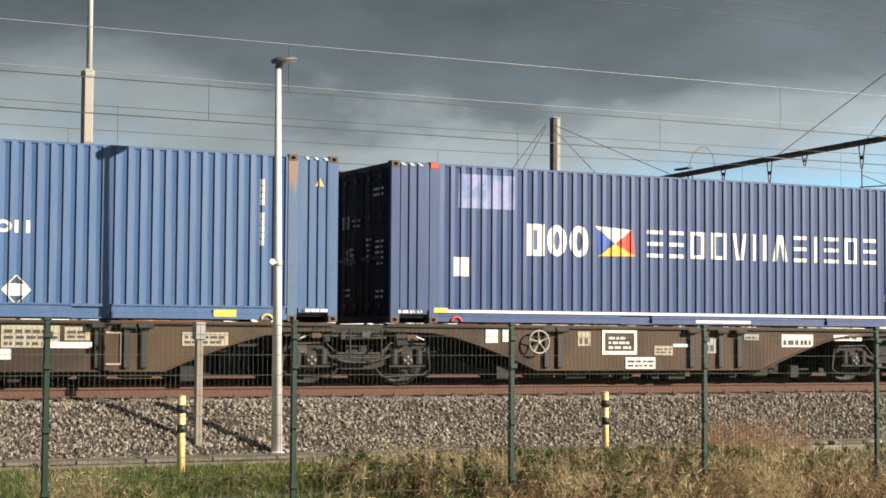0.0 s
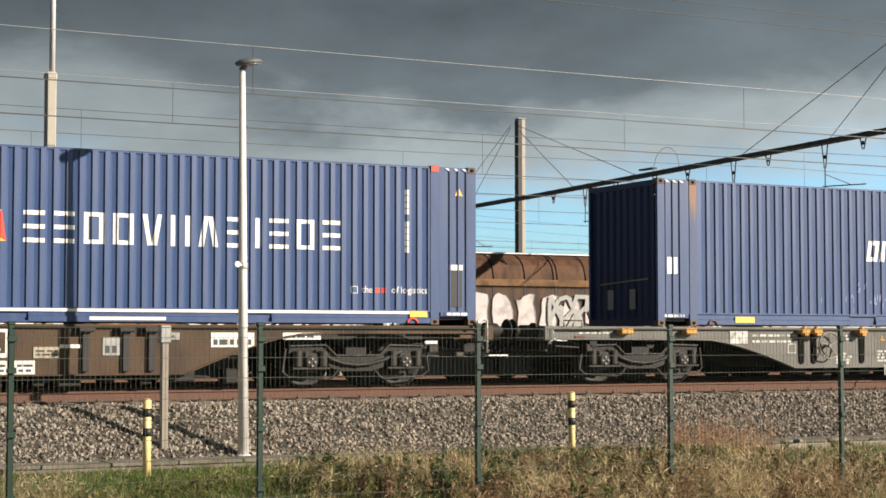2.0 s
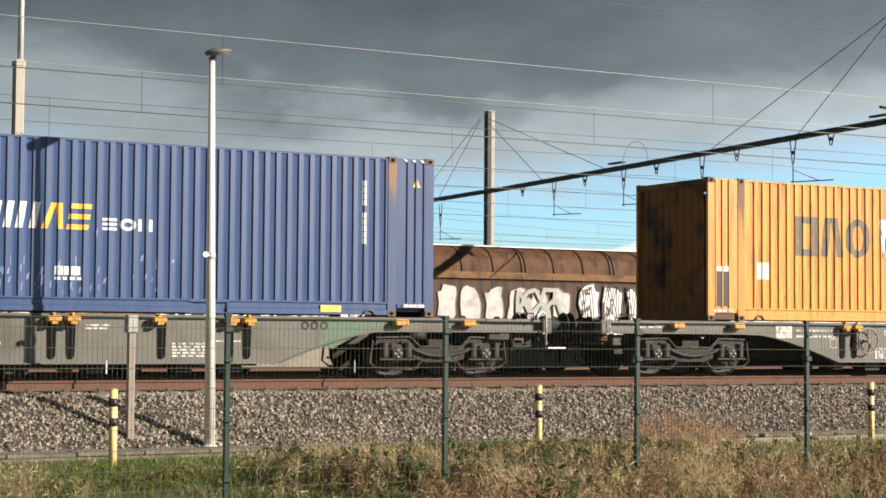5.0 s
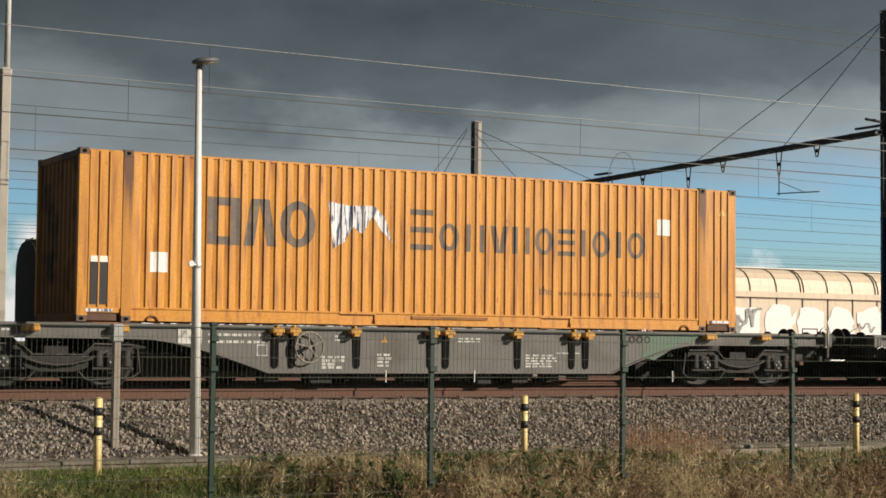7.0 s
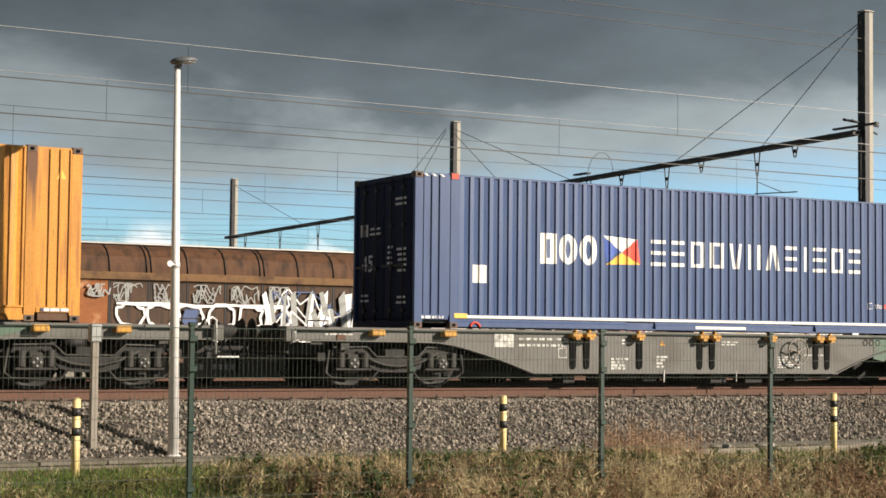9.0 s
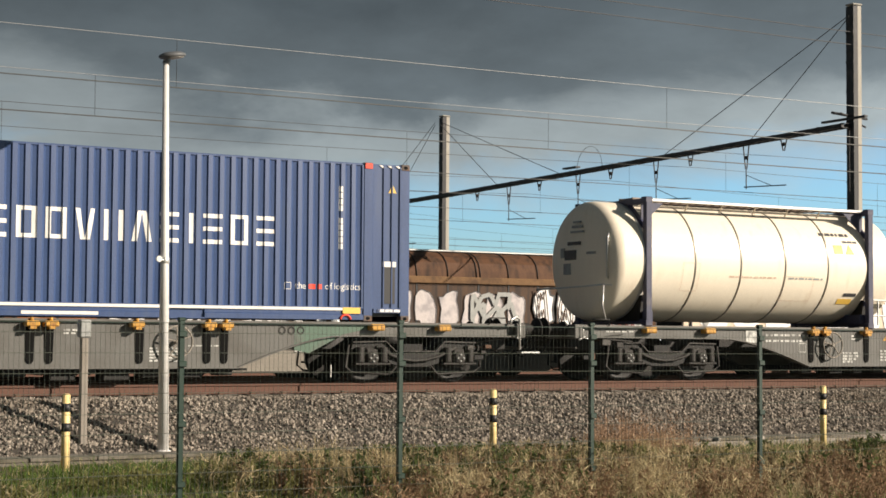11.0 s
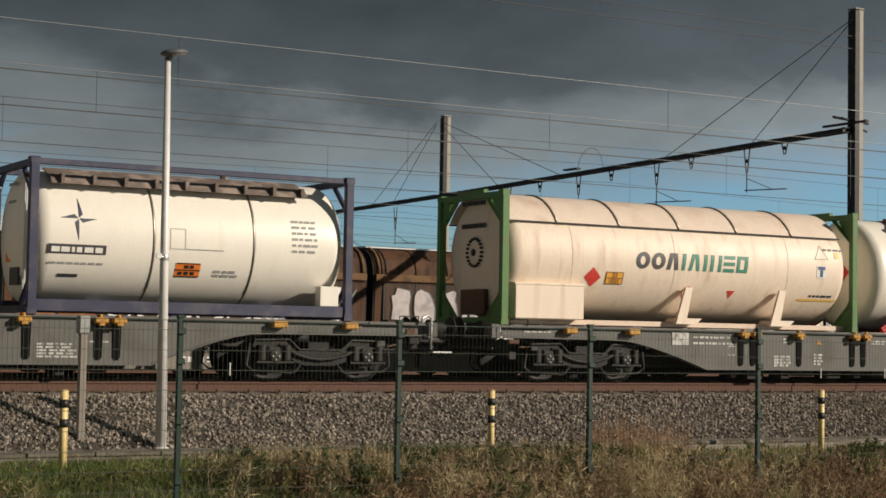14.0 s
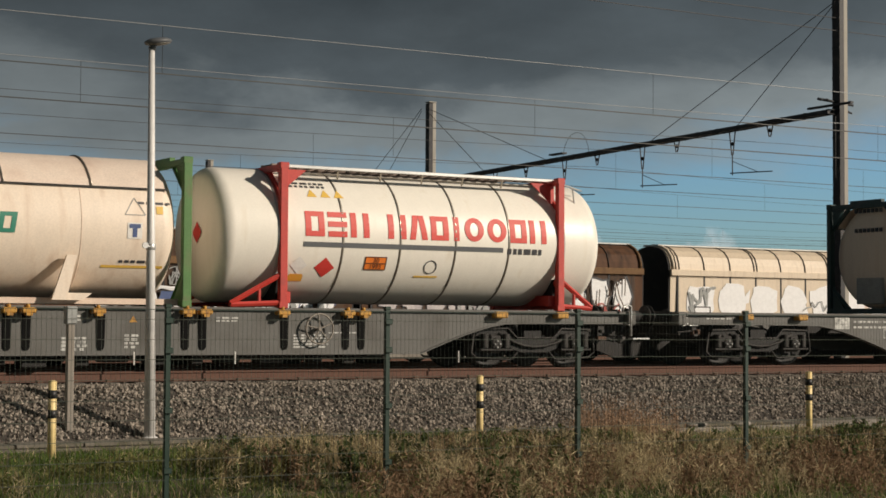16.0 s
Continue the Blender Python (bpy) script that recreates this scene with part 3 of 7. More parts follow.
def fence():
    f = thing("fence", "green welded-mesh fence on slim steel posts", "fence", 1.27, FENCE_Y, GROUND)
    post = bmesh.new()
    box(post, -0.03, 0.03, -0.025, 0.025, -0.1, 2.0, bevel=0.008)
    box(post, -0.036, 0.036, -0.03, 0.03, 1.98, 2.015, bevel=0.006)
    pm = mesh_of("post", post, FENCE_GREEN)
    clip = mesh_of("clip", boxm(-0.042, 0.042, -0.055, -0.02, -0.03, 0.03, bevel=0.006), FENCE_GREEN)
    up = mesh_of("upright_wire", rodm((0, 0, 0.03), (0, 0, 1.96), 0.0021, 0.0021, 4), FENCE_WIRE)
    bm = bmesh.new()
    for s in (-1, 1):
        rod(bm, (0.03, s * 0.006, 0), (2.47, s * 0.006, 0), 0.0026, 0.0026, 4)
    cross = mesh_of("cross_wire", bm, FENCE_WIRE)
    for k in range(-1, 8):
        p = again("post", pm, f, pose(2.5 * k + (0.1 if k < 1 else 0.0), 0, 0))
        for z in (0.35, 0.95, 1.55, 1.85):
            again("clip", clip, p, pose(0, 0, z))
        if k == 7:
            break
        bay = new("mesh_panel", mesh_of("mesh_panel", boxm(0.03, 2.47, -0.052, -0.046, 1.955, 1.962), FENCE_GREEN))
        bay.parent = f
        bay.matrix_local = pose(2.5 * k, 0, 0)
        for j in range(2 if k == 0 else 0, 49):
            again("upright_wire", up, bay, pose(0.05 + 0.05 * j, -0.04, 0))
        for j in range(10):
            again("cross_wire", cross, bay, pose(0, -0.04, 0.06 + 0.2 * j))


fence()

# ---- overhead line ----
PORTAL_X = 36.0


def mast(y, top, group="portal masts", x=PORTAL_X):
    m = thing("portal_mast", "tall overhead-line mast, dark steel face and pale concrete side", "mast", x, y, BED, group)
    h = top - BED
    part("shaft", boxm(-0.01, 0.17, -0.15, 0.15, -0.3, h, bevel=0.02), MAST_CONCRETE, m)
    bm = bmesh.new()
    box(bm, -0.18, -0.01, -0.17, 0.15, -0.3, h - 0.03)
    for k in range(int(h / 0.9)):
        box(bm, -0.195, -0.18, -0.17, 0.15, 0.4 + k * 0.9, 0.46 + k * 0.9)
    part("steel_face", bm, MAST_STEEL, m, "dark steel channel")
    part("cap", boxm(-0.2, 0.19, -0.18, 0.17, h, h + 0.05, bevel=0.02), MAST_CONCRETE, m)
    if y > 40:
        return m
    bm = bmesh.new()
    rod(bm, (-0.9, 0, 7.85), (0.5, 0, 7.75), 0.04, 0.04, 8)
    rod(bm, (-0.2, 0, 7.7), (0.45, 0, 7.5), 0.03, 0.03, 8)
    for x in (-0.8, -0.55, 0.4):
        lathe(bm, [(0, 0.02), (0.02, 0.07), (0.06, 0.07), (0.08, 0.02)], "Z", 10, center=(x, 0, 7.8))
    part("insulator_bracket", bm, MAST_STEEL, m)
    return m


def beam(y0, y1, z0, z1, x=PORTAL_X):
    b = thing("portal_beam", "dark steel beam spanning the tracks, with hangers", "beam", x - 0.35, 0, 0, "portal beams")
    bm = bmesh.new()
    n = 24
    for dx in (-0.12, 0.12):
        v = [bm.verts.new((dx + e, y, z + q)) for y, z in ((y0, z0), (y1, z1)) for q in (0.02, 0.15) for e in (-0.05, 0.05)]
        for f in ((0, 1, 3, 2), (4, 6, 7, 5), (0, 4, 5, 1), (2, 3, 7, 6), (0, 2, 6, 4), (1, 5, 7, 3)):
            bm.faces.new([v[i] for i in f])
    for k in range(n + 1):
        u = k / n
        y, z = y0 + (y1 - y0) * u, z0 + (z1 - z0) * u
        box(bm, -0.17, 0.17, y - 0.06, y + 0.06, z + 0.145, z + 0.158)
        box(bm, -0.16, 0.16, y - 0.05, y + 0.05, z + 0.012, z + 0.025)
    part("girder", bm, MAST_STEEL, b)
    return b


def hanger(parent, y, z, drop, arm):
    bm = bmesh.new()
    rod(bm, (0, y - 0.14, z), (0, y - 0.03, z - drop), 0.022, 0.022, 6)
    rod(bm, (0, y + 0.14, z), (0, y + 0.03, z - drop), 0.022, 0.022, 6)
    if arm:
        rod(bm, (0, y, z - drop), (0, y, z - drop - 0.65), 0.02, 0.02, 6)
        rod(bm, (0, y + 0.1, z - drop - 0.58), (0, y - 1.9, z - drop - 0.66), 0.02, 0.02, 6)
        rod(bm, (0, y, z - drop - 0.2), (0, y - 1.2, z - drop - 0.62), 0.011, 0.011, 6)
    lathe(bm, [(0, 0.03), (0.03, 0.06), (0.09, 0.06), (0.12, 0.03)], "Z", 8, center=(0, y, z - drop * 0.6))
    part("hanger", bm, MAST_STEEL, parent)


def overhead():
    for y, top in ((37.75, 10.9), (62.3, 10.25), (86.5, 9.75)):
        mast(y, top)
    b1 = beam(37.75, 62.3, 7.17, 6.73)
    for y, d, arm in ((42.3, 0.75, True), (47.06, 0.75, True), (51.8, 0.7, True), (56.6, 0.7, True)):
        hanger(b1, y, 7.85 - y * 0.018, d, arm)
    for y in (40.5, 45.16, 49.74, 54.4, 59.0):
        hanger(b1, y, 7.85 - y * 0.018, 0.36, False)
    bm = bmesh.new()
    tube(bm, [(0.0, 51.07 + 0.8 * math.cos(a), 7.1 + 0.8 * math.sin(a)) for a in [math.pi * k / 12 for k in range(13)]], 0.009, 5)
    part("jumper_loop", bm, WIRE, b1)
    part("stub", boxm(-0.1, 0.1, 51.8, 52.7, 7.18, 7.24), MAST_STEEL, b1)
    part("top_arm", boxm(-0.06, 0.06, 36.9, 38.75, 7.42, 7.48), MAST_STEEL, b1)
    part("drop_wire", rodm((0, 37.6, 7.1), (0, 37.6, 5.27), 0.012, 0.012, 6), MAST_STEEL, b1)
    b2 = beam(62.3, 86.5, 6.75, 6.45)
    for y in (66, 70.5, 75, 79.5, 84):
        hanger(b2, y, 6.6, 1.0, True)
    mast(37.75, 10.9, x=PORTAL_X - 45)
    mast(26.0, 8.2, x=PORTAL_X - 45)
    b3 = beam(26.0, 37.75, 7.2, 7.17, PORTAL_X - 45)
    for y in (28.67, 33.2):
        hanger(b3, y, 7.22, 1.02, True)
    stays = [((37.6, 10.5), (42.05, 7.27)), ((37.6, 10.55), (46.55, 7.2)), ((62.1, 10.0), (53.0, 7.05)), ((62.1, 9.9), (57.5, 6.98)),
             ((62.5, 10.0), (68.2, 6.85)), ((62.5, 9.9), (66.2, 6.85)), ((86.2, 9.5), (77.0, 6.8))]
    for (ya, za), (yb, zb) in stays:
        solid("stay_rod", rodm((PORTAL_X - 0.35, ya, za), (PORTAL_X - 0.35, yb, zb), 0.0125, 0.0125, 6), MAST_STEEL,
              "slanting stay rod from the mast head to the beam", "stay rod", "portal stays")


overhead()


def left_mast():
    m = thing("concrete_mast", "pale concrete mast with a slimmer steel top", "mast", 9.02, 35.3, BED)
    part("shaft", boxm(-0.10, 0.10, -0.13, 0.13, -0.3, 6.62, bevel=0.02), MAST_CONCRETE, m)
    part("collar", boxm(-0.12, 0.12, -0.14, 0.14, 6.55, 6.72, bevel=0.04), MAST_CONCRETE, m)
    part("steel_top", rodm((0.03, 0, 6.7), (0.03, 0, 11.5), 0.065, 0.05, 14), GALV, m, "slim grey steel top")


left_mast()


def wire_pair(y, contact, messenger, sag, bright):
    """Contact wire and messenger over one track, with droppers; supports every 45 m."""
    w = thing("catenary", "contact wire and messenger wire with thin droppers above a track", "overhead wire", 0, y, 0, "overhead lines")
    x0, x1, span = -36.0, 234.0, 45.0

    def zz(x):
        u = ((x - PORTAL_X) % span) / span
        return messenger - 4 * sag * u * (1 - u)
    bm = bmesh.new()
    step = 3.0
    n = int((x1 - x0) / step)
    tube(bm, [(x0 + k * step, 0, zz(x0 + k * step)) for k in range(n + 1)], 0.007, 5)
    part("messenger_wire", bm, WIRE_BRIGHT if bright else WIRE, w)
    bm = bmesh.new()
    rod(bm, (x0, -0.1, contact), (x1, 0.1, contact), 0.010, 0.010, 5)
    if bright:
        rod(bm, (x0, 0.08, contact + 0.02), (x1, -0.08, contact + 0.02), 0.010, 0.010, 5)
    part("contact_wire", bm, WIRE, w)
    bm = bmesh.new()
    for k in range(int((x1 - x0) / 11.0)):
        x = x0 + 3 + k * 11.0
        rod(bm, (x, 0, contact), (x, 0, zz(x)), 0.005, 0.005, 4, caps=False)
    part("dropper_set", bm, WIRE, w)


for k, yy in enumerate(TRACKS):
    wire_pair(yy, (5.28, 5.27, 5.33, 5.3, 5.3, 5.3)[k], (6.2, 6.24, 6.52, 6.62, 6.6, 6.5)[k], (0.04, 0.12, 0.12, 0.2, 0.4, 0.4)[k], k < 2)
for yy in (66.0, 70.5, 75.0, 79.5, 84.0):
    wire_pair(yy, 5.3, 6.4, 0.7, False)
for ya, za in ((37.66, 9.7), (37.66, 10.08), (62.3, 9.2)):
    solid("feeder_cable", rodm((-36, ya, za), (234, ya, za), 0.012, 0.012, 5), MAST_STEEL, "long feeder cable strung parallel to the tracks", "overhead wire", "feeder cables")

# ---- the passing train ----
TRAIN_Y, DECK = 28.67, 1.123
# seconds and how far the train has gone along the track
TRAVEL = [
    (0.0, -0.6), (0.5, -3.28), (1.0, -6.18), (1.5, -8.92), (2.0, -11.9), (2.5, -14.7), (3.0, -17.75), (3.5, -20.61),
    (6.0, -36.1), (6.5, -39.15), (7.0, -42.5), (7.5, -45.65), (8.0, -49.09), (8.5, -52.28), (9.0, -55.78), (11.5, -72.97),
    (12.0, -76.66), (12.5, -80.13), (13.0, -83.91), (13.5, -87.44), (14.0, -91.27), (14.5, -94.87), (15.0, -98.79),
    (15.5, -102.46), (16.0, -106.4)]
MOVING = []


def on_train(ob, x, z):
    ob.matrix_basis = pose(x + TRAVEL[0][1], TRAIN_Y, z)
    MOVING.append((ob, x, z))
    return ob


# one rib of the corrugated side: how far along it, how deep
PITCH = 0.21375
RIB = ((0.0, 0.0), (0.085, 0.007), (0.125, 0.034), (0.2, 0.025), (PITCH, 0.0))
PANEL_X0 = -6.858 + 0.98


def wave(x, x0=PANEL_X0, x1=-PANEL_X0):
    if x <= x0 or x >= x1:
        return 0.0
    u = (x - x0) % PITCH
    for (a, da), (b, db) in zip(RIB, RIB[1:]):
        if u < b:
            return da + (db - da) * (u - a) / (b - a)
    return 0.0


def wave_breaks(x0, x1):
    xs, k = [], 0
    while x0 + k * PITCH < x1:
        for d, _ in RIB[:-1]:
            x = x0 + k * PITCH + d
            if x < x1 - 1e-4:
                xs.append(x)
        k += 1
    return xs + [x1]


def drape(bm):
    """Lays a flat drawing in x and z over the corrugated side, 4 mm proud of it."""
    xs = [v.co.x for v in bm.verts]
    for x in wave_breaks(PANEL_X0, -PANEL_X0):
        if min(xs) < x < max(xs):
            bmesh.ops.bisect_plane(bm, geom=bm.verts[:] + bm.edges[:] + bm.faces[:], plane_co=(x, 0, 0), plane_no=(1, 0, 0), dist=1e-5)
    for v in bm.verts:
        v.co.y = -1.238 + wave(v.co.x) - 0.004
    return bm


def poly(bm, pts):
    bm.faces.new([bm.verts.new((x, 0, z)) for x, z in pts])


def rect(bm, x0, x1, z0, z1):
    poly(bm, [(x0, z0), (x1, z0), (x1, z1), (x0, z1)])


def ring(bm, cx, cz, rx, rz, tx, tz, n=20, a0=0.0, a1=360.0):
    """A band round an ellipse, in x and z."""
    steps = [radians(a0 + (a1 - a0) * k / n) for k in range(n + 1)]
    for p, q in zip(steps, steps[1:]):
        poly(bm, [(cx + rx * math.cos(p), cz + rz * math.sin(p)), (cx + rx * math.cos(q), cz + rz * math.sin(q)),
                  (cx + (rx - tx) * math.cos(q), cz + (rz - tz) * math.sin(q)), (cx + (rx - tx) * math.cos(p), cz + (rz - tz) * math.sin(p))])


def stroke_line(bm, ax, az, bx, bz, w):
    """One slanting bar with level ends."""
    poly(bm, [(ax - w / 2, az), (ax + w / 2, az), (bx + w / 2, bz), (bx - w / 2, bz)])


def plain_shape(bm, kind, a, b, z0, z1, w):
    """o ring, q hollow oblong, i bar, h two bars, s three short bars, v and a wedges."""
    c, h = (a + b) / 2, z1 - z0
    if kind == "o":
        ring(bm, c, (z0 + z1) / 2, (b - a) / 2, h / 2, w, w * 0.8, 22)
        bmesh.ops.remove_doubles(bm, verts=bm.verts[:], dist=1e-4)
    elif kind == "q":
        for x0, x1, y0, y1 in ((a, a + w, z0, z1), (b - w, b, z0, z1), (a + w, b - w, z1 - w * 0.8, z1), (a + w, b - w, z0, z0 + w * 0.8)):
            rect(bm, x0, x1, y0, y1)
        bmesh.ops.remove_doubles(bm, verts=bm.verts[:], dist=1e-4)
    elif kind == "i":
        rect(bm, c - w / 2, c + w / 2, z0, z1)
    elif kind == "h":
        rect(bm, a, a + w, z0, z1)
        rect(bm, b - w, b, z0, z1)
    elif kind == "s":
        t = min(w * 0.85, h * 0.22)
        for z in (z0, (z0 + z1 - t) / 2, z1 - t):
            rect(bm, a, b, z, z + t)
    else:
        lo, hi = (z0, z1) if kind == "v" else (z1, z0)
        stroke_line(bm, c - w * 0.45, lo, a + w / 2, hi, w)
        stroke_line(bm, c + w * 0.45, lo, b - w / 2, hi, w)


def name_shapes(x0, x1, z0, z1, kinds, fill=0.7, stroke=0.0, lean=0.0):
    """A brand name as a row of plain shapes, a drawing each; a dash leaves a gap."""
    sizes = [{"i": 0.6, "-": 0.7, "o": 1.12}.get(c, 1.0) for c in kinds]
    cell = (x1 - x0) / sum(sizes)
    x, drawings = x0, []
    for c, size in zip(kinds, sizes):
        w = size * cell
        if c != "-":
            m = w * (1 - fill) / 2

            def draw(bm, c=c, a=x + m, b=x + w - m):
                plain_shape(bm, c, a, b, z0, z1, stroke)
                for v in bm.verts:
                    v.co.x += (v.co.z - z0) * lean
            drawings.append(draw)
        x += w
    return drawings


def side_name(c, mat, label, *a, **k):
    for draw in name_shapes(*a, **k):
        bm = bmesh.new()
        draw(bm)
        part("brand_shape", drape(bm), mat, c, label)


def tank_name(t, zc, r, mat, label, *a, **k):
    for draw in name_shapes(*a, **k):
        wrap(t, "brand_shape", zc, r, draw, mat, label=label)


def lettering(text, size, mat, parent, m, name="lettering"):
    """Readable characters as a flat mesh."""
    cu = bpy.data.curves.new(name, "FONT")
    cu.body, cu.size, cu.align_x, cu.align_y = text, size, "CENTER", "CENTER"
    tmp = bpy.data.objects.new(name, cu)
    me = bpy.data.meshes.new_from_object(tmp)
    bpy.data.objects.remove(tmp)
    me.materials.clear()
    me.materials.append(mat)
    ob = new(name, me)
    ob.parent, ob.matrix_local = parent, m
    return ob


def side_words(text, x, z, size, mat, c, label=""):
    """Readable words on the corrugated side, from x on."""
    cu = bpy.data.curves.new("slogan", "FONT")
    cu.body, cu.size, cu.resolution_u = text, size, 2
    tmp = bpy.data.objects.new("slogan", cu)
    me = bpy.data.meshes.new_from_object(tmp)
    bpy.data.objects.remove(tmp)
    bm = bmesh.new()
    bm.from_mesh(me)
    for v in bm.verts:
        v.co = Vector((v.co.x + x, 0.0, v.co.y + z))
    part("slogan", drape(bm), mat, c, label)


def text_bars(bm, x0, x1, z0, z1, rows, rng, fill=0.62):
    """Small writing as rows of plain bars."""
    h = (z1 - z0) / rows
    for r in range(rows):
        x = x0
        while x < x1:
            w = rng.uniform(0.05, 0.16)
            if x + w > x1:
                break
            rect(bm, x, x + w, z0 + r * h, z0 + r * h + h * fill)
            x += w + rng.uniform(0.02, 0.05)


def at_y(bm, y):
    for v in bm.verts:
        v.co.y = y
    return bm


def layered(bm, y, step=0.0003):
    """Strokes that cross lie one over another, each a hair further out."""
    bm.faces.ensure_lookup_table()
    for k, f in enumerate(bm.faces):
        for v in f.verts:
            v.co.y = y - step * k
    return bm


_shared = {}


def container_shell(paint, end_paint, doors, post_paint=None):
    """Empty with the shell parts of a 45-foot high-cube box; the base is z = 0."""
    c = thing("shipping_container", "", "container")
    L, W2, H = 6.858, 1.25, 2.896

    def shared(key, make, mat):
        k = (key, mat.name)
        if k not in _shared:
            _shared[k] = mesh_of(key, make(), mat)
        return _shared[k]

    def side():
        bm = bmesh.new()
        z0, z1 = 0.23, 2.852
        xs = [-L + 0.06] + wave_breaks(PANEL_X0, -PANEL_X0) + [L - 0.06]
        a = [bm.verts.new((x, -1.238 + wave(x), z0)) for x in xs]
        b = [bm.verts.new((x, -1.238 + wave(x), z1)) for x in xs]
        for k in range(len(xs) - 1):
            bm.faces.new((a[k], a[k + 1], b[k + 1], b[k]))
        return bm

    def wall():
        return boxm(-L + 0.06, L - 0.06, 1.2, 1.235, 0.1, 2.8)

    def outer_rib():
        return boxm(-0.012, 0.012, -1.262, -1.236, 0.26, 2.85)

    def post():
        return boxm(-0.095, 0.095, -1.25, -1.18, 0.1, 2.79, bevel=0.012)

    def casting():
        bm = bmesh.new()
        box(bm, -0.089, 0.089, -0.081, 0.081, 0.0, 0.118, bevel=0.012)
        return bm

    # flat plate in near black stands for the shaded hole
    def casting_hole():
        bm = bmesh.new()
        extrude_xz(bm, [(0.042 * math.cos(a), 0.058 + 0.032 * math.sin(a)) for a in (radians(30 * k) for k in range(12))], -0.0835, -0.0805)
        return bm

    def bottom_rail(a, b):
        bm = bmesh.new()
        prof = [(-1.246, 0.03), (-1.246, 0.12), (-1.228, 0.135), (-1.228, 0.215), (-1.243, 0.235), (-1.243, 0.262), (-1.15, 0.262), (-1.15, 0.03)]
        extrude_yz(bm, prof, a, b)
        return bm

    def pocket():
        bm = bmesh.new()
        box(bm, -0.35, 0.35, -1.20, -1.10, 0.02, 0.26)
        box(bm, -0.36, 0.36, -1.246, -1.15, 0.215, 0.262)
        box(bm, -0.36, 0.36, -1.240, -1.15, 0.02, 0.045)
        return bm

    def top_rail():
        bm = bmesh.new()
        box(bm, -L + 0.1, L - 0.1, -1.228, -1.17, 2.835, 2.878, bevel=0.006)
        return bm

    def roof():
        bm = bmesh.new()
        n = 54
        x0, x1 = -L + 0.12, L - 0.12
        st = (x1 - x0) / n
        rows = []
        for k in range(n + 1):
            for d, z in ((0.0, 2.86), (0.4, 2.86), (0.5, 2.84), (0.9, 2.84)):
                if k < n:
                    rows.append([bm.verts.new((x0 + (k + d) * st, y, z)) for y in (-1.2, 1.2)])
        for a, b in zip(rows, rows[1:]):
            bm.faces.new((a[0], b[0], b[1], a[1]))
        return bm

    def end_wall():
        bm = bmesh.new()
        ys, zs = [], (0.14, 2.78)
        n = 9
        w = 2.2 / n
        pts = []
        for k in range(n):
            y = -1.1 + k * w
            pts += [(y, 0.0), (y + w * 0.4, 0.0), (y + w * 0.55, 0.04), (y + w * 0.85, 0.04)]
        pts.append((1.1, 0.0))
        a = [bm.verts.new((-L + 0.03 + d, y, zs[0])) for y, d in pts]
        b = [bm.verts.new((-L + 0.03 + d, y, zs[1])) for y, d in pts]
        for k in range(len(pts) - 1):
            bm.faces.new((a[k], a[k + 1], b[k + 1], b[k]))
        box(bm, -L + 0.005, -L + 0.1, -1.12, 1.12, 0.0, 0.15)
        box(bm, -L + 0.005, -L + 0.1, -1.12, 1.12, 2.76, 2.87)
        return bm

    def door_leaf():
        bm = bmesh.new()
        box(bm, -L + 0.04, -L + 0.09, -0.545, 0.545, 0.16, 2.76, bevel=0.01)
        return bm

    def door_panel():
        return boxm(-L + 0.028, -L + 0.0385, -0.50, 0.50, 0.0, 0.40, bevel=0.004)

    def lock_bar():
        bm = bmesh.new()
        rod(bm, (-L - 0.005, 0, 0.12), (-L - 0.005, 0, 2.8), 0.017, 0.017, 8)
        for z in (0.3, 1.1, 1.9, 2.6):
            box(bm, -L - 0.02, -L + 0.03, -0.05, 0.05, z, z + 0.06)
        box(bm, -L - 0.03, -L + 0.0, -0.02, 0.34, 1.15, 1.19)
        return bm

    again("side_panel", shared("side_panel", side, paint), c, pose(0, 0, 0))
    again("rear_side_panel", shared("rear_side_panel", wall, paint), c, pose(0, 0, 0))
    for x in (0.2, 0.37, 0.54):
        for s in (-1, 1):
            again("end_bay_rib", shared("end_bay_rib", outer_rib, paint), c, pose(s * (L - x), 0, 0))
    again("roof", shared("roof", roof, paint), c, pose(0, 0, 0))
    for s in (-1, 1):
        again("corner_post", shared("corner_post", post, paint), c, pose(s * (L - 0.095), 0, 0))
        again("lifting_post", shared("lifting_post", post, post_paint or paint), c, pose(s * (6.096 - 0.09), 0, 0))
        again("corner_post", shared("corner_post", post, paint), c, pose(s * (L - 0.095), 0, 0, 0, 0, 180))
        again("top_rail", shared("top_rail", top_rail, paint), c, pose(0, 0, 0, 0, 0, 0 if s < 0 else 180))
        for z in (0.0, 2.778):
            for y in (-1.172, 1.172):
                again("corner_casting", shared("corner_casting", casting, CASTING), c, pose(s * (L - 0.089), y, z))
                again("lifting_casting", shared("corner_casting", casting, CASTING), c, pose(s * (6.096 - 0.09), y, z))
            for x in (L - 0.089, 6.096 - 0.09):
                again("casting_hole", shared("casting_hole", casting_hole, RECESS_SHADE), c, pose(s * x, -1.172, z))
        again("end_sill", shared("end_sill", lambda: boxm(-0.28, 0.28, -1.243, -1.2, 0.16, 0.245), paint), c, pose(s * (L - 0.45), 0, 0))
    for k, (ra, rb) in enumerate(((-L + 0.86, -2.05), (-1.35, 2.2), (2.85, L - 0.86))):
        again("bottom_rail", shared("bottom_rail_" + str(k), lambda: bottom_rail(ra, rb), paint), c, pose(0, 0, 0))
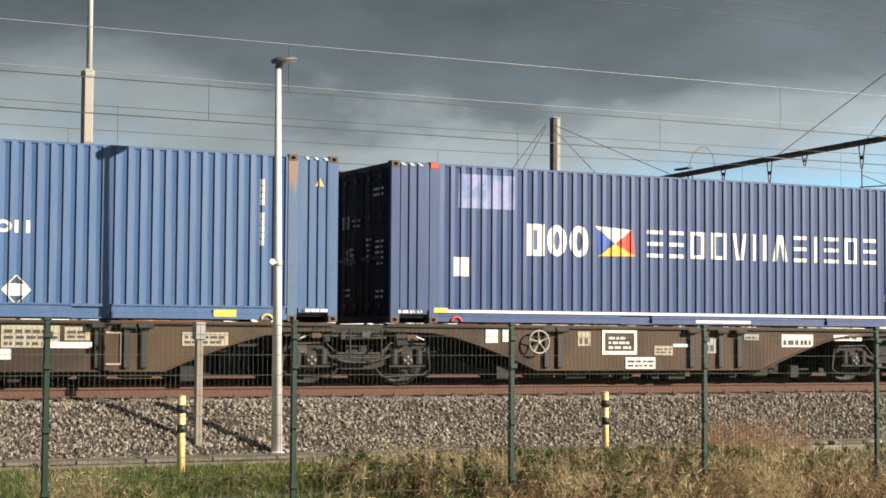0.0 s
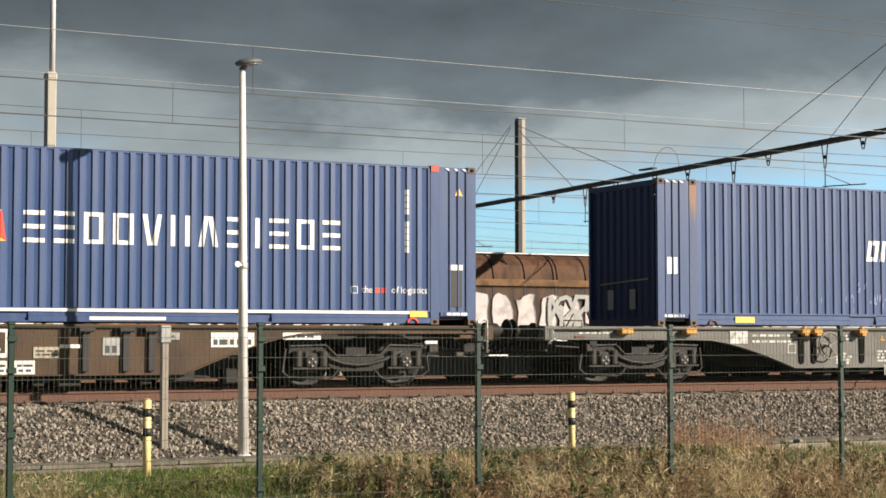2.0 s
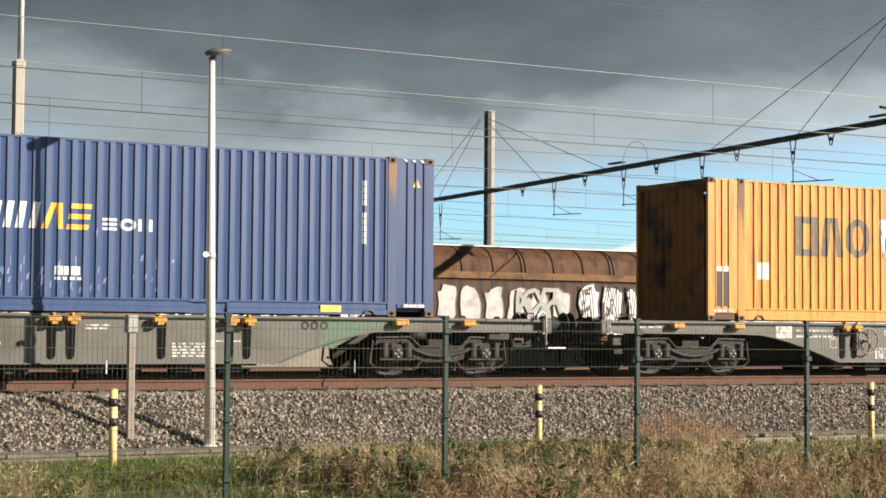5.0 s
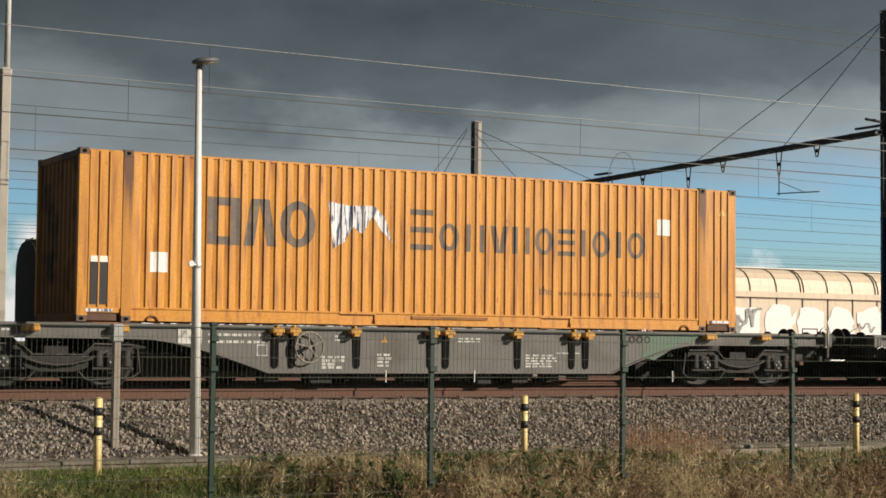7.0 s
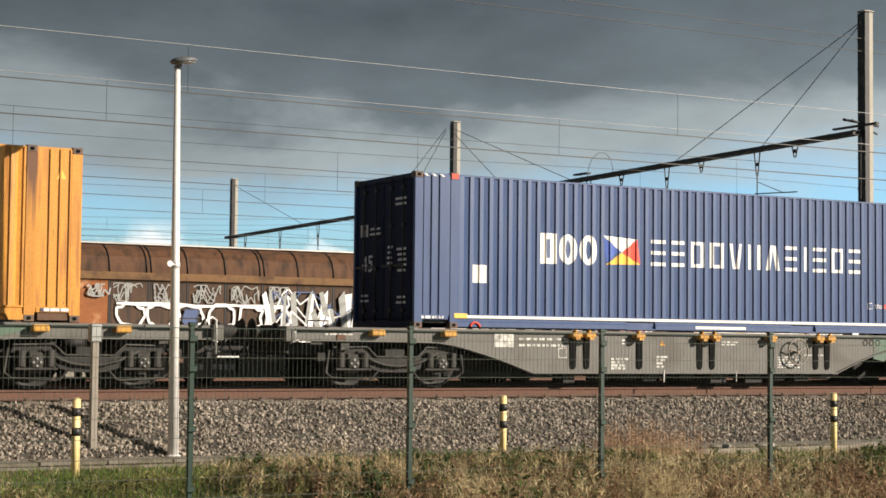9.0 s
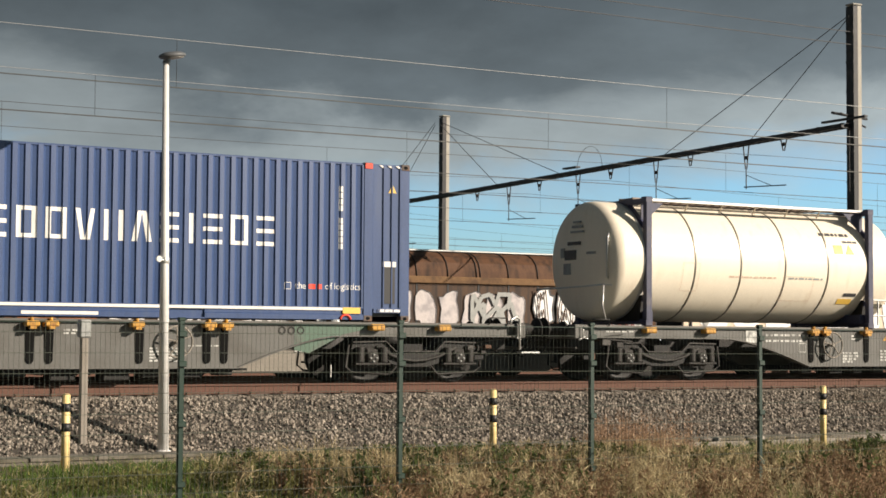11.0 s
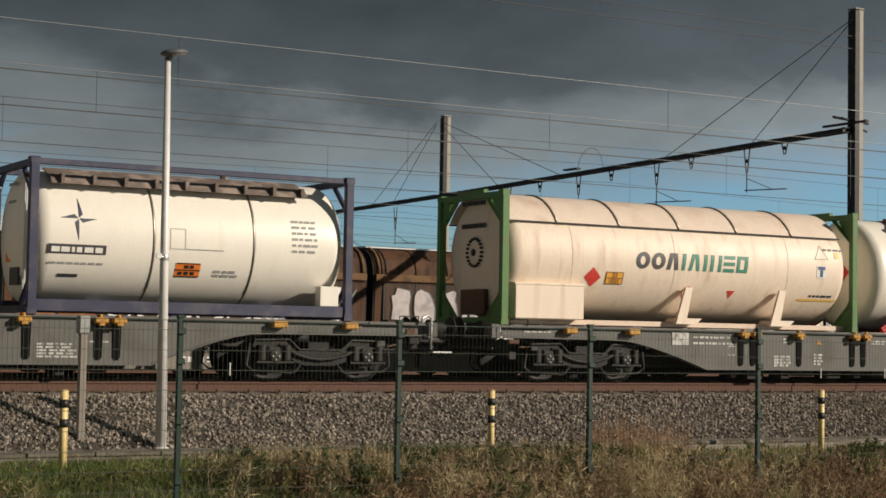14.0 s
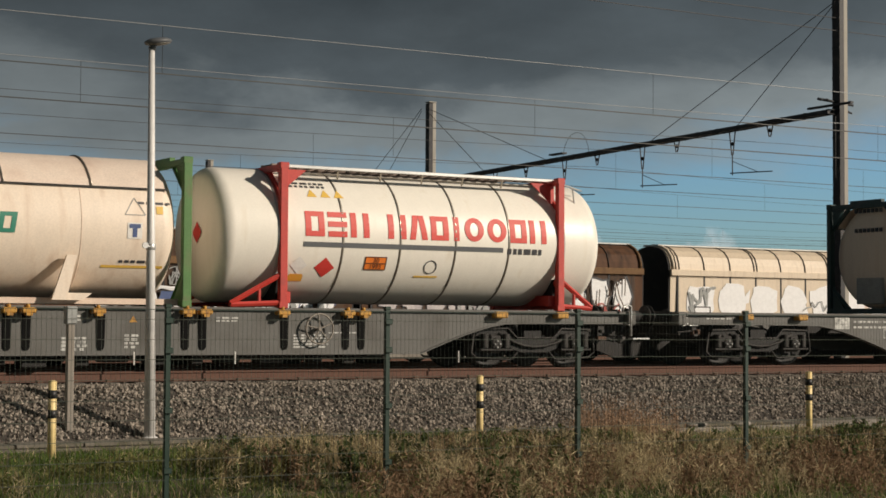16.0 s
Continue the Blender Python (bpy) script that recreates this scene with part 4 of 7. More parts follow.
    again("rear_bottom_rail", shared("rear_bottom_rail", lambda: bottom_rail(-L + 0.86, L - 0.86), paint), c, pose(0, 0, 0, 0, 0, 180))
    for x in (-1.7, 2.525):
        again("fork_pocket", shared("fork_pocket", pocket, paint), c, pose(x, 0, 0))
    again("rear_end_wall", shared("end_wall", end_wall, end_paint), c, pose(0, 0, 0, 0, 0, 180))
    if doors:
        for s in (-1, 1):
            d = again("door", shared("door", door_leaf, end_paint), c, pose(0, s * 0.55, 0))
            for z in (0.2, 0.72, 1.24, 1.76, 2.28):
                again("door_panel", shared("door_panel", door_panel, end_paint), d, pose(0, 0, z))
            for y in (-0.26, 0.22):
                again("lock_bar", shared("lock_bar", lock_bar, BLACK), d, pose(0, y, 0))
        again("door_header", shared("door_header", lambda: boxm(-L + 0.01, -L + 0.12, -1.12, 1.12, 2.76, 2.87), end_paint), c, pose(0, 0, 0))
        again("door_sill", shared("door_sill", lambda: boxm(-L + 0.01, -L + 0.12, -1.12, 1.12, 0.0, 0.15), end_paint), c, pose(0, 0, 0))
    else:
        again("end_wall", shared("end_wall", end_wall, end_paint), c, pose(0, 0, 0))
    again("floor_pan", shared("floor_pan", lambda: boxm(-L + 0.1, L - 0.1, -1.15, 1.15, 0.1, 0.16), BLACK), c, pose(0, 0, 0))
    return c


def sticker(c, name, x0, x1, z0, z1, mat, label=""):
    bm = bmesh.new()
    rect(bm, x0, x1, z0, z1)
    return part(name, drape(bm), mat, c, label)


def rail_sticker(c, name, x0, x1, z0, z1, mat, label=""):
    proud = 0.006 if name == "yellow_plate" else 0.0
    return part(name, boxm(x0, x1, -1.252 - proud, -1.229, z0, z1), mat, c, label)


def triangle(c, x, z, size, mat, y=-1.246):
    bm = bmesh.new()
    poly(bm, [(x - size / 2, z), (x + size / 2, z), (x, z + size * 0.95)])
    part("warning_triangle", at_y(bm, y), mat, c, "small yellow warning triangle")


def handle(c, x, mat):
    bm = bmesh.new()
    tube(bm, [(x + 0.1 * math.cos(math.pi * k / 10), -1.258, 0.03 + 0.085 * math.sin(math.pi * k / 10)) for k in range(11)], 0.022)
    part("lifting_eye", bm, mat, c, "bright painted half-round lifting eye")


def common_marks(c, rng, eye_mat, stripes=True, square=True):
    for x in (-5.55, 5.55):
        handle(c, x, eye_mat)
    for s in (-1, 1):
        x = s * 6.45
        for q in ((-0.17, 0.0, 0.17) if stripes else ()):
            bm = bmesh.new()
            extrude_xz(bm, [(x + q - 0.06, 2.86), (x + q, 2.86), (x + q + 0.06, 2.815), (x + q, 2.815)], -1.256, -1.244)
            part("caution_stripe", bm, WHITE, c, "slanting white caution stripe")
        part("maker_plate", boxm(x - 0.25, x + 0.22, -1.256, -1.242, 0.175, 0.225), SCUFF, c, "pale maker strip")
    triangle(c, 6.5, 2.36, 0.17, LABEL_YELLOW)
    if stripes:
        bm = bmesh.new()
        for z in np.arange(1.30, 2.45, 0.115):
            if abs(z - 1.92) > 0.05:
                rect(bm, 5.42, 5.49, z, z + 0.1)
        part("painted_number", drape(bm), WHITE, c, "upright number as small white bars")
    if square:
        sticker(c, "label_plate", -5.6, -5.28, 0.86, 1.2, WHITE, "square white label")


def logo_flag(c, x0, x1, z0, z1):
    zc, xm = (z0 + z1) / 2, (x0 + x1) / 2
    for pts, mat, nm in (([(x0, z1 - 0.03), (xm - 0.06, zc), (x0 + 0.1, z0 + 0.03)], FLAG_BLUE, "blue_quarter"),
                         ([(x0, z1), (x1 - 0.08, z1 - 0.05), (xm, zc - 0.04)], WHITE, "white_quarter"),
                         ([(x1 - 0.08, z1 - 0.05), (x1, z0 + 0.02), (xm, zc - 0.04)], FLAG_RED, "red_quarter"),
                         ([(xm, zc - 0.04), (x1, z0 + 0.02), (x0 + 0.08, z0)], FLAG_YELLOW, "yellow_quarter")):
        bm = bmesh.new()
        poly(bm, pts)
        part(nm, drape(bm), mat, c)


def shape_marked_container(x, scuffed, rng):
    c = container_shell(BLUE, BLUE_DOOR_SHADED, True)
    tagged(c, "dark blue 45-foot shipping container with white brand shapes, on a wagon", group="containers on the train")
    side_name(c, WHITE, "bold white brand shapes", -4.12, -2.72, 1.27, 1.86, "qoo", 0.86, stroke=0.14)
    logo_flag(c, -2.62, -1.72, 1.3, 1.87)
    side_name(c, WHITE, "thin white brand shapes", -1.52, 4.22, 1.31, 1.83, "ssqqvhasisqs", 0.7, stroke=0.085)
    bm = bmesh.new()
    ring(bm, 4.42, 0.62, 0.09, 0.09, 0.015, 0.015, 4, 45, 405)
    part("slogan_mark", drape(bm), WHITE, c)
    side_words("the", 4.56, 0.57, 0.17, WHITE, c)
    side_words("of logistics", 5.15, 0.57, 0.17, WHITE, c)
    bm = bmesh.new()
    text_bars(bm, 4.82, 5.13, 0.57, 0.68, 1, rng, 0.8)
    part("slogan", drape(bm), FLAG_RED, c)
    rail_sticker(c, "white_stripe", -5.95, 5.85, 0.195, 0.245, WHITE, "long white stripe on the bottom rail")
    rail_sticker(c, "address_bar", -0.35, 0.95, 0.06, 0.115, WHITE)
    rail_sticker(c, "yellow_plate", -6.0, -5.72, 0.19, 0.28, LABEL_YELLOW)
    rail_sticker(c, "yellow_plate", 5.5, 5.85, 0.14, 0.25, LABEL_YELLOW)
    common_marks(c, rng, FLAG_RED)
    for s in (-1, 1):
        part("red_casting_face", boxm(s * 6.006 - 0.075, s * 6.006 + 0.075, -1.262, -1.252, 2.785, 2.885), FLAG_RED, c, "red-painted lifting casting")
    part("door_panel_sheet", boxm(6.32, 6.56, -1.252, -1.243, 0.33, 1.0), BLACK, c)
    part("door_panel_sheet", boxm(6.30, 6.58, -1.252, -1.243, 1.0, 1.1), WHITE, c)
    if scuffed:
        sticker(c, "scuffed_sheet", -5.5, -4.35, 2.1, 2.72, PALE, "pale scuffed film on the side")
    # door writing
    bm = bmesh.new()
    for y0, y1, z0, n in ((-0.95, -0.45, 2.3, 2), (-0.95, -0.55, 1.05, 5), (-0.4, -0.15, 1.2, 4), (0.4, 0.65, 1.15, 3), (0.55, 0.95, 0.5, 2),
                          (-0.95, -0.5, 0.45, 2), (0.1, 0.55, 1.78, 2)):
        for k in range(n):
            box(bm, -6.862, -6.858, y0 + rng.uniform(0, 0.06), y1 - rng.uniform(0, 0.12), z0 + k * 0.1, z0 + k * 0.1 + 0.045)
    for y in (0.62, 0.74, 0.86):
        box(bm, -6.862, -6.858, y, y + 0.075, 1.76, 2.0)
    part("door_writing", bm, DOOR_GREY, c, "faint grey bars of writing")
    lettering("45", 0.46, DOOR_GREY, c, Matrix.Translation((-6.864, 0.62, 1.22)) @ Euler((radians(90), 0, radians(-90))).to_matrix().to_4x4(), "number")
    return on_train(c, x, DECK)


def rusty_post_container(x, old, rng):
    c = container_shell(BLUE_OLD if old else BLUE, BLUE_DOOR_SHADED if old else BLUE_END_SHADED, old, FADED_POST if old else BLUE_POST)
    tagged(c, ("faded" if old else "plain") + " blue 45-foot shipping container with rusty posts, on a wagon", group="containers on the train")
    side_name(c, WHITE, "leaning bold white brand shapes", -1.62, -0.42, 1.37, 1.8, "qhii", 0.84, stroke=0.115, lean=0.18)
    side_name(c, ORANGE, "orange brand shapes", -0.42, 0.42, 1.37, 1.8, "as", 0.86, stroke=0.1, lean=0.18)
    side_name(c, WHITE, "", 0.62, 1.52, 1.38, 1.58, "soh", 0.86, stroke=0.065)
    if old:
        bm = bmesh.new()
        poly(bm, [(1.08, 0.46), (1.17, 0.37), (1.42, 0.37), (1.51, 0.46), (1.42, 0.56), (1.17, 0.56)])
        for a, b in (((1.07, 0.465), (1.3, 0.7)), ((1.53, 0.465), (1.3, 0.7)), ((1.07, 0.465), (1.3, 0.23)), ((1.53, 0.465), (1.3, 0.23))):
            stroke_line(bm, *a, *b, 0.02)
        part("placard", drape(bm), WHITE, c, "white diamond placard")
        for pts in ([(1.19, 0.585), (1.41, 0.585), (1.3, 0.675)], [(1.19, 0.345), (1.3, 0.255), (1.41, 0.345)]):
            bm = bmesh.new()
            poly(bm, pts)
            part("placard_corner", drape(bm), TEXT_DARK, c, "dark corner of the placard")
    else:
        bm = bmesh.new()
        text_bars(bm, -0.15, 0.35, 0.62, 0.78, 1, rng, 0.9)
        text_bars(bm, -0.15, 0.35, 0.54, 0.6, 1, rng, 0.8)
        part("code_row", drape(bm), WHITE, c)
        # bright scuffs low on the side
        bm = bmesh.new()
        for k in range(60):
            xx = rng.uniform(-4.5, 2.5) if k < 16 else rng.uniform(-2.2, 0.6)
            zz = 0.3 + abs(rng.gauss(0, 0.3))
            w, h = rng.uniform(0.02, 0.07), rng.uniform(0.05, 0.2)
            poly(bm, [(xx, zz), (xx + w * 0.6, zz + h * 0.1), (xx + w, zz + h), (xx + w * 0.2, zz + h * 0.7)])
        part("scuffing", drape(bm), PALE, c, "pale scuffs")
    rail_sticker(c, "yellow_plate", -5.0, -4.52, 0.07, 0.19, LABEL_YELLOW)
    rail_sticker(c, "yellow_plate", 4.6, 5.0, 0.07, 0.19, LABEL_YELLOW)
    common_marks(c, rng, LABEL_YELLOW if old else CASTING, True, old)
    sticker(c, "label_plate", -6.62, -6.38, 1.02, 1.35, WHITE, "white label on the end bay")
    # end wall plates and a dark repaired seam
    for y in (0.35, -0.45):
        part("end_label", boxm(-6.845, -6.83, y, y + 0.2, 0.34, 0.74), SPRAY_GREY, c)
    part("end_seam", rodm((-6.85, -0.9, 0.93), (-6.85, 0.8, 0.86), 0.014, 0.014, 6), PALE_PLATE, c, "pale rod across the end wall")
    return on_train(c, x, DECK)


def yellow_container(x, rng):
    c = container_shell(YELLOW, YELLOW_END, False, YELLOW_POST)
    tagged(c, "weathered yellow 45-foot container with worn dark brand shapes", group="containers on the train")
    side_name(c, GREYED, "worn bold dark brand shapes", -4.62, -2.5, 1.37, 2.19, "qao", 0.9, stroke=0.18)
    bm = bmesh.new()
    top = [(-2.30, 2.22), (-1.9, 2.16), (-1.4, 2.18), (-1.18, 2.0)]
    low = [(-1.0, 1.52), (-1.22, 1.72), (-1.42, 1.98), (-1.62, 1.66), (-1.8, 1.78), (-1.98, 1.5), (-2.2, 1.38)]
    poly(bm, top + low)
    part("painted_out_flag", drape(bm), SCUFF, c, "overpainted flag in white and navy streaks")
    side_name(c, GREYED, "worn dark brand shape", -0.7, -0.1, 1.42, 2.16, "s", 0.8, stroke=0.12)
    side_name(c, GREYED, "worn dark brand shape", -0.1, 4.66, 1.42, 1.93, "oiivhosioio", 0.78, stroke=0.1)
    side_words("the", 2.15, 0.66, 0.22, GREYED, c, "faded slogan")
    side_words("of logistics", 4.05, 0.66, 0.22, GREYED, c, "faded slogan")
    bm = bmesh.new()
    text_bars(bm, 2.6, 3.9, 0.66, 0.76, 1, rng, 0.6)
    part("slogan", drape(bm), RUST_PALE, c, "faded slogan bars")
    sticker(c, "label_plate", 4.9, 5.22, 1.9, 2.22, WHITE, "white label")
    rail_sticker(c, "address_bar", -0.6, 1.0, 0.15, 0.2, YELLOW_END)
    common_marks(c, rng, YELLOW_END, False)
    for s in (-1, 1):
        part("rusty_sill", boxm(s * 6.43 - 0.27, s * 6.43 + 0.27, -1.22, -1.18, 0.03, 0.16), RUST, c)
    part("notice_sheet", boxm(-6.63, -6.30, -1.252, -1.243, 0.30, 1.0), BLACK, c, "black notice sheet")
    part("notice_sheet", boxm(-6.63, -6.30, -1.252, -1.243, 1.0, 1.1), WHITE, c)
    bm = bmesh.new()
    r2 = random.Random(9)
    for k in range(46):
        xx, zz = r2.uniform(-6.7, 6.7), r2.choice((r2.uniform(0.28, 0.5), r2.uniform(2.3, 2.7), r2.uniform(0.3, 2.7)))
        w, h = r2.uniform(0.006, 0.016), r2.uniform(0.02, 0.12)
        poly(bm, [(xx, zz), (xx + w, zz + h * 0.1), (xx + w * 0.9, zz + h), (xx, zz + h * 0.8)])
    part("rust_patina", drape(bm), RUST_PALE, c, "small rust chips and runs")
    return on_train(c, x, DECK)


# ---- wagons ----


def wheelset_mesh():
    bm = bmesh.new()
    rod(bm, (0, -1.05, 0), (0, 1.05, 0), 0.08, 0.08, 12)
    for s in (-1, 1):
        prof = [(s * 0.68, 0.1), (s * 0.68, 0.44), (s * 0.70, 0.485), (s * 0.73, 0.47), (s * 0.735, 0.455), (s * 0.82, 0.452), (s * 0.82, 0.38), (s * 0.77, 0.34), (s * 0.76, 0.17), (s * 0.83, 0.12), (s * 0.83, 0.08)]
        lathe(bm, prof, "Y", 28)
        for k in range(4):
            a = k * math.pi / 2
            box(bm, 0.24 * math.cos(a) - 0.02, 0.24 * math.cos(a) + 0.02, s * 0.762, s * 0.785, 0.24 * math.sin(a) - 0.02, 0.24 * math.sin(a) + 0.02)
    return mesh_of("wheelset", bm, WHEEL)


def mirrored(me):
    bm = bmesh.new()
    bm.from_mesh(me)
    bmesh.ops.scale(bm, vec=(-1, 1, 1), verts=bm.verts[:])
    return bm


def make_bogie_meshes():
    d = {"wheelset": wheelset_mesh()}
    bm = bmesh.new()
    for s in (-1, 1):
        y0, y1 = s * 0.95, s * 1.05
        extrude_xz(bm, [(-1.32, 0.62), (-1.28, 0.74), (-0.62, 0.74), (-0.42, 0.56), (0.42, 0.56), (0.62, 0.74), (1.28, 0.74), (1.32, 0.62),
                        (0.72, 0.58), (0.5, 0.36), (0.28, 0.30), (-0.28, 0.30), (-0.5, 0.36), (-0.72, 0.58)], min(y0, y1), max(y0, y1))
    box(bm, -0.2, 0.2, -1.0, 1.0, 0.45, 0.72)
    box(bm, -1.32, -1.24, -0.95, 0.95, 0.5, 0.62)
    box(bm, 1.24, 1.32, -0.95, 0.95, 0.5, 0.62)
    lathe(bm, [(0.72, 0.25), (0.86, 0.25)], "Z", 16)
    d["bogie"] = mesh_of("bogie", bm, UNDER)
    bm = bmesh.new()
    box(bm, -0.13, 0.13, -0.1, 0.09, -0.17, 0.19, bevel=0.035)
    box(bm, -0.34, 0.34, -0.05, 0.07, -0.13, -0.08, bevel=0.01)
    lathe(bm, [(-0.15, 0.0), (-0.15, 0.09), (-0.13, 0.12), (-0.08, 0.13)], "Y", 16)
    d["axle_box"] = mesh_of("axle_box", bm, UNDER_LIGHT)
    bm = bmesh.new()
    for x, z in ((0, -0.06), (0, 0.06), (0.06, 0), (-0.06, 0)):
        lathe(bm, [(-0.17, 0.0), (-0.17, 0.02), (-0.14, 0.02)], "Y", 8, center=(x, 0, z))
    d["cover_bolt"] = mesh_of("cover_bolt", bm, SPRAY_GREY)
    bm = bmesh.new()
    lathe(bm, [(0.02 * k, 0.088 if k % 2 else 0.066) for k in range(15)], "Z", 12)
    d["coil_spring"] = mesh_of("coil_spring", bm, UNDER_LIGHT)
    bm = bmesh.new()
    pts = [(-0.85, 0.66), (-0.5, 0.5), (-0.25, 0.43), (0.0, 0.41), (0.25, 0.43), (0.5, 0.5), (0.85, 0.66)]
    tube(bm, [(p[0], -1.1, p[1]) for p in pts], 0.032)
    d["brake_beam"] = mesh_of("brake_beam", bm, UNDER_LIGHT)
    # raised edges of the side frame, spring seats and the slanting brake hangers
    bm = bmesh.new()
    for a, b in (((-1.3, 0.74), (-0.62, 0.755)), ((-0.62, 0.755), (-0.42, 0.575)), ((-0.42, 0.575), (0.42, 0.575)), ((0.42, 0.575), (0.62, 0.755)), ((0.62, 0.755), (1.3, 0.74))):
        v = [bm.verts.new((p[0], y, p[1] + e)) for p in (a, b) for y in (-1.1, -1.04) for e in (0.0, 0.022)]
        for f in ((0, 1, 3, 2), (4, 6, 7, 5), (0, 4, 5, 1), (2, 3, 7, 6), (0, 2, 6, 4), (1, 5, 7, 3)):
            bm.faces.new([v[i] for i in f])
    bmesh.ops.remove_doubles(bm, verts=bm.verts[:], dist=1e-4)
    d["frame_edge"] = mesh_of("frame_edge", bm, SPRING_GREY)
    bm = bmesh.new()
    tube(bm, [(0.18, -1.02, 0.52), (0.48, -1.02, 0.18), (0.56, -1.02, 0.16), (1.3, -1.02, 0.2), (1.42, -1.04, 0.3), (1.37, -1.05, 0.7)], 0.022)
    d["brake_hanger"] = mesh_of("brake_hanger", bm, UNDER_LIGHT)
    d["brake_hanger_turned"] = mesh_of("brake_hanger", mirrored(d["brake_hanger"]), UNDER_LIGHT)
    d["spring_seat"] = mesh_of("spring_seat", boxm(-0.36, 0.36, -0.08, 0.08, -0.02, 0.018, bevel=0.008), UNDER_LIGHT)
    bm = bmesh.new()
    box(bm, -0.05, 0.05, -0.93, 0.93, 0.28, 0.36)
    for s in (-1, 1):
        extrude_xz(bm, [(-0.05, 0.18), (0.07, 0.2), (0.07, 0.52), (0.0, 0.66), (-0.05, 0.62)], s * 0.78 - 0.05, s * 0.78 + 0.05)
    d["brake_shoe"] = mesh_of("brake_shoe", bm, UNDER)
    return d


BOGIE = make_bogie_meshes()


def bogie(parent, x):
    b = again("bogie", BOGIE["bogie"], parent, pose(x, 0, 0))
    tagged(b, "dark steel two-axle bogie")
    for ax in (-0.92, 0.92):
        w = again("wheelset", BOGIE["wheelset"], b, pose(ax, 0, 0.46))
        for s in (-1, 1):
            again("axle_box", BOGIE["axle_box"], b, pose(ax, s * 1.02, 0.46, 0, 0, 0 if s < 0 else 180))
            again("cover_bolt", BOGIE["cover_bolt"], b, pose(ax, s * 1.02, 0.46, 0, 0, 0 if s < 0 else 180))
            for dx in (-0.24, 0.24):
                again("coil_spring", BOGIE["coil_spring"], b, pose(ax + dx, s * 1.09, 0.38))
        again("brake_shoe", BOGIE["brake_shoe"], b, pose(ax * 0.42, 0, 0, 0, 0, 0 if ax > 0 else 180))
    for s in (0, 180):
        again("brake_beam", BOGIE["brake_beam"], b, pose(0, 0, 0, 0, 0, s))
        again("brake_hanger", BOGIE["brake_hanger"], b, pose(0, 0, 0, 0, 0, s))
        again("brake_hanger", BOGIE["brake_hanger_turned"], b, pose(0, 0, 0, 0, 0, s))
        for ax in (-0.92, 0.92):
            again("spring_seat", BOGIE["spring_seat"], b, pose(ax, -1.08 if s else 1.08, 0.355))
        again("frame_edge", BOGIE["frame_edge"], b, pose(0, 0, 0, 0, 0, s))
    return b


def sill(parent, outline, mat, y=1.13):
    """Deep side girder: web, top and bottom flange."""
    for s in (-1, 1):
        bm = bmesh.new()
        extrude_xz(bm, outline, s * y - 0.008, s * y + 0.008)
        part("side_girder", bm, mat, parent)
        bm = bmesh.new()
        xs = sorted(p[0] for p in outline)
        box(bm, xs[0], xs[-1], s * y - 0.09, s * y + 0.09, DECK - 0.055, DECK - 0.01, bevel=0.006)
        low = [p for p in outline if p[1] < DECK - 0.1]
        for p, q in zip(low, low[1:]):
            v = [bm.verts.new((a, s * y + d, b + e)) for a, b in (p, q) for d in (-0.075, 0.075) for e in (-0.02, 0.002)]
            for f in ((0, 1, 3, 2), (4, 6, 7, 5), (0, 4, 5, 1), (2, 3, 7, 6), (0, 2, 6, 4), (1, 5, 7, 3)):
                bm.faces.new([v[i] for i in f])
        part("girder_flange", bm, mat, parent)


def girder_outline(flat0, flat1, neck0, neck1, end0, end1, low=0.30, neck=0.86):
    """Fish-belly outline in x and z, clockwise from the top left."""
    pts = [(end0, DECK - 0.05), (end0, neck + 0.02)]
    for a, b in ((neck0, flat0),):
        pts += [(a - 0.5, neck + 0.01)]
        for k in range(7):
            u = k / 6
            pts.append((a + (b - a) * u, neck + (low - neck) * min(1.0, u ** 1.35)))
    right = [(neck1 + (flat1 - neck1) * k / 6, neck + (low - neck) * (k / 6) ** 1.35) for k in range(7)]
    pts += right[::-1] + [(neck1 + 0.5, neck + 0.01), (end1, neck + 0.02), (end1, DECK - 0.05)]
    return pts


def hand_wheel(parent, x, mat=UNDER_LIGHT, y=-1.27, z=0.74, r=0.27):
    bm = bmesh.new()
    n = 20
    tube(bm, [(x + r * math.cos(2 * math.pi * k / n), y, z + r * math.sin(2 * math.pi * k / n)) for k in range(n)], 0.018, 6, True)
    for k in range(5):
        a = 2 * math.pi * k / 5 + 0.4
        rod(bm, (x, y, z), (x + r * math.cos(a), y, z + r * math.sin(a)), 0.014, 0.014, 5)
    rod(bm, (x, y - 0.03, z), (x, -1.1, z), 0.035, 0.035, 8)
    part("hand_wheel", bm, mat, parent, "spoked handbrake wheel")


def buffers(parent, x, s):
    for y in (-0.875, 0.875):
        bm = bmesh.new()
        prof = [(0.0, 0.16), (0.05, 0.16), (0.05, 0.12), (0.30, 0.115), (0.30, 0.085), (0.46, 0.085), (0.46, 0.2), (0.485, 0.23), (0.5, 0.2), (0.505, 0.0)]
        lathe(bm, [(x + s * a, r) for a, r in prof], "X", 18, center=(0, y, 1.02))
        part("buffer", bm, UNDER, parent)
    bm = bmesh.new()
    rod(bm, (x, 0, 0.98), (x + s * 0.42, 0, 0.94), 0.05, 0.05, 8)
    rod(bm, (x, 0.28, 0.86), (x + s * 0.3, 0.28, 0.55), 0.025, 0.025, 6)
    rod(bm, (x + s * 0.3, 0.28, 0.55), (x + s * 0.5, 0.2, 0.5), 0.025, 0.025, 6)
    part("coupling", bm, UNDER, parent)


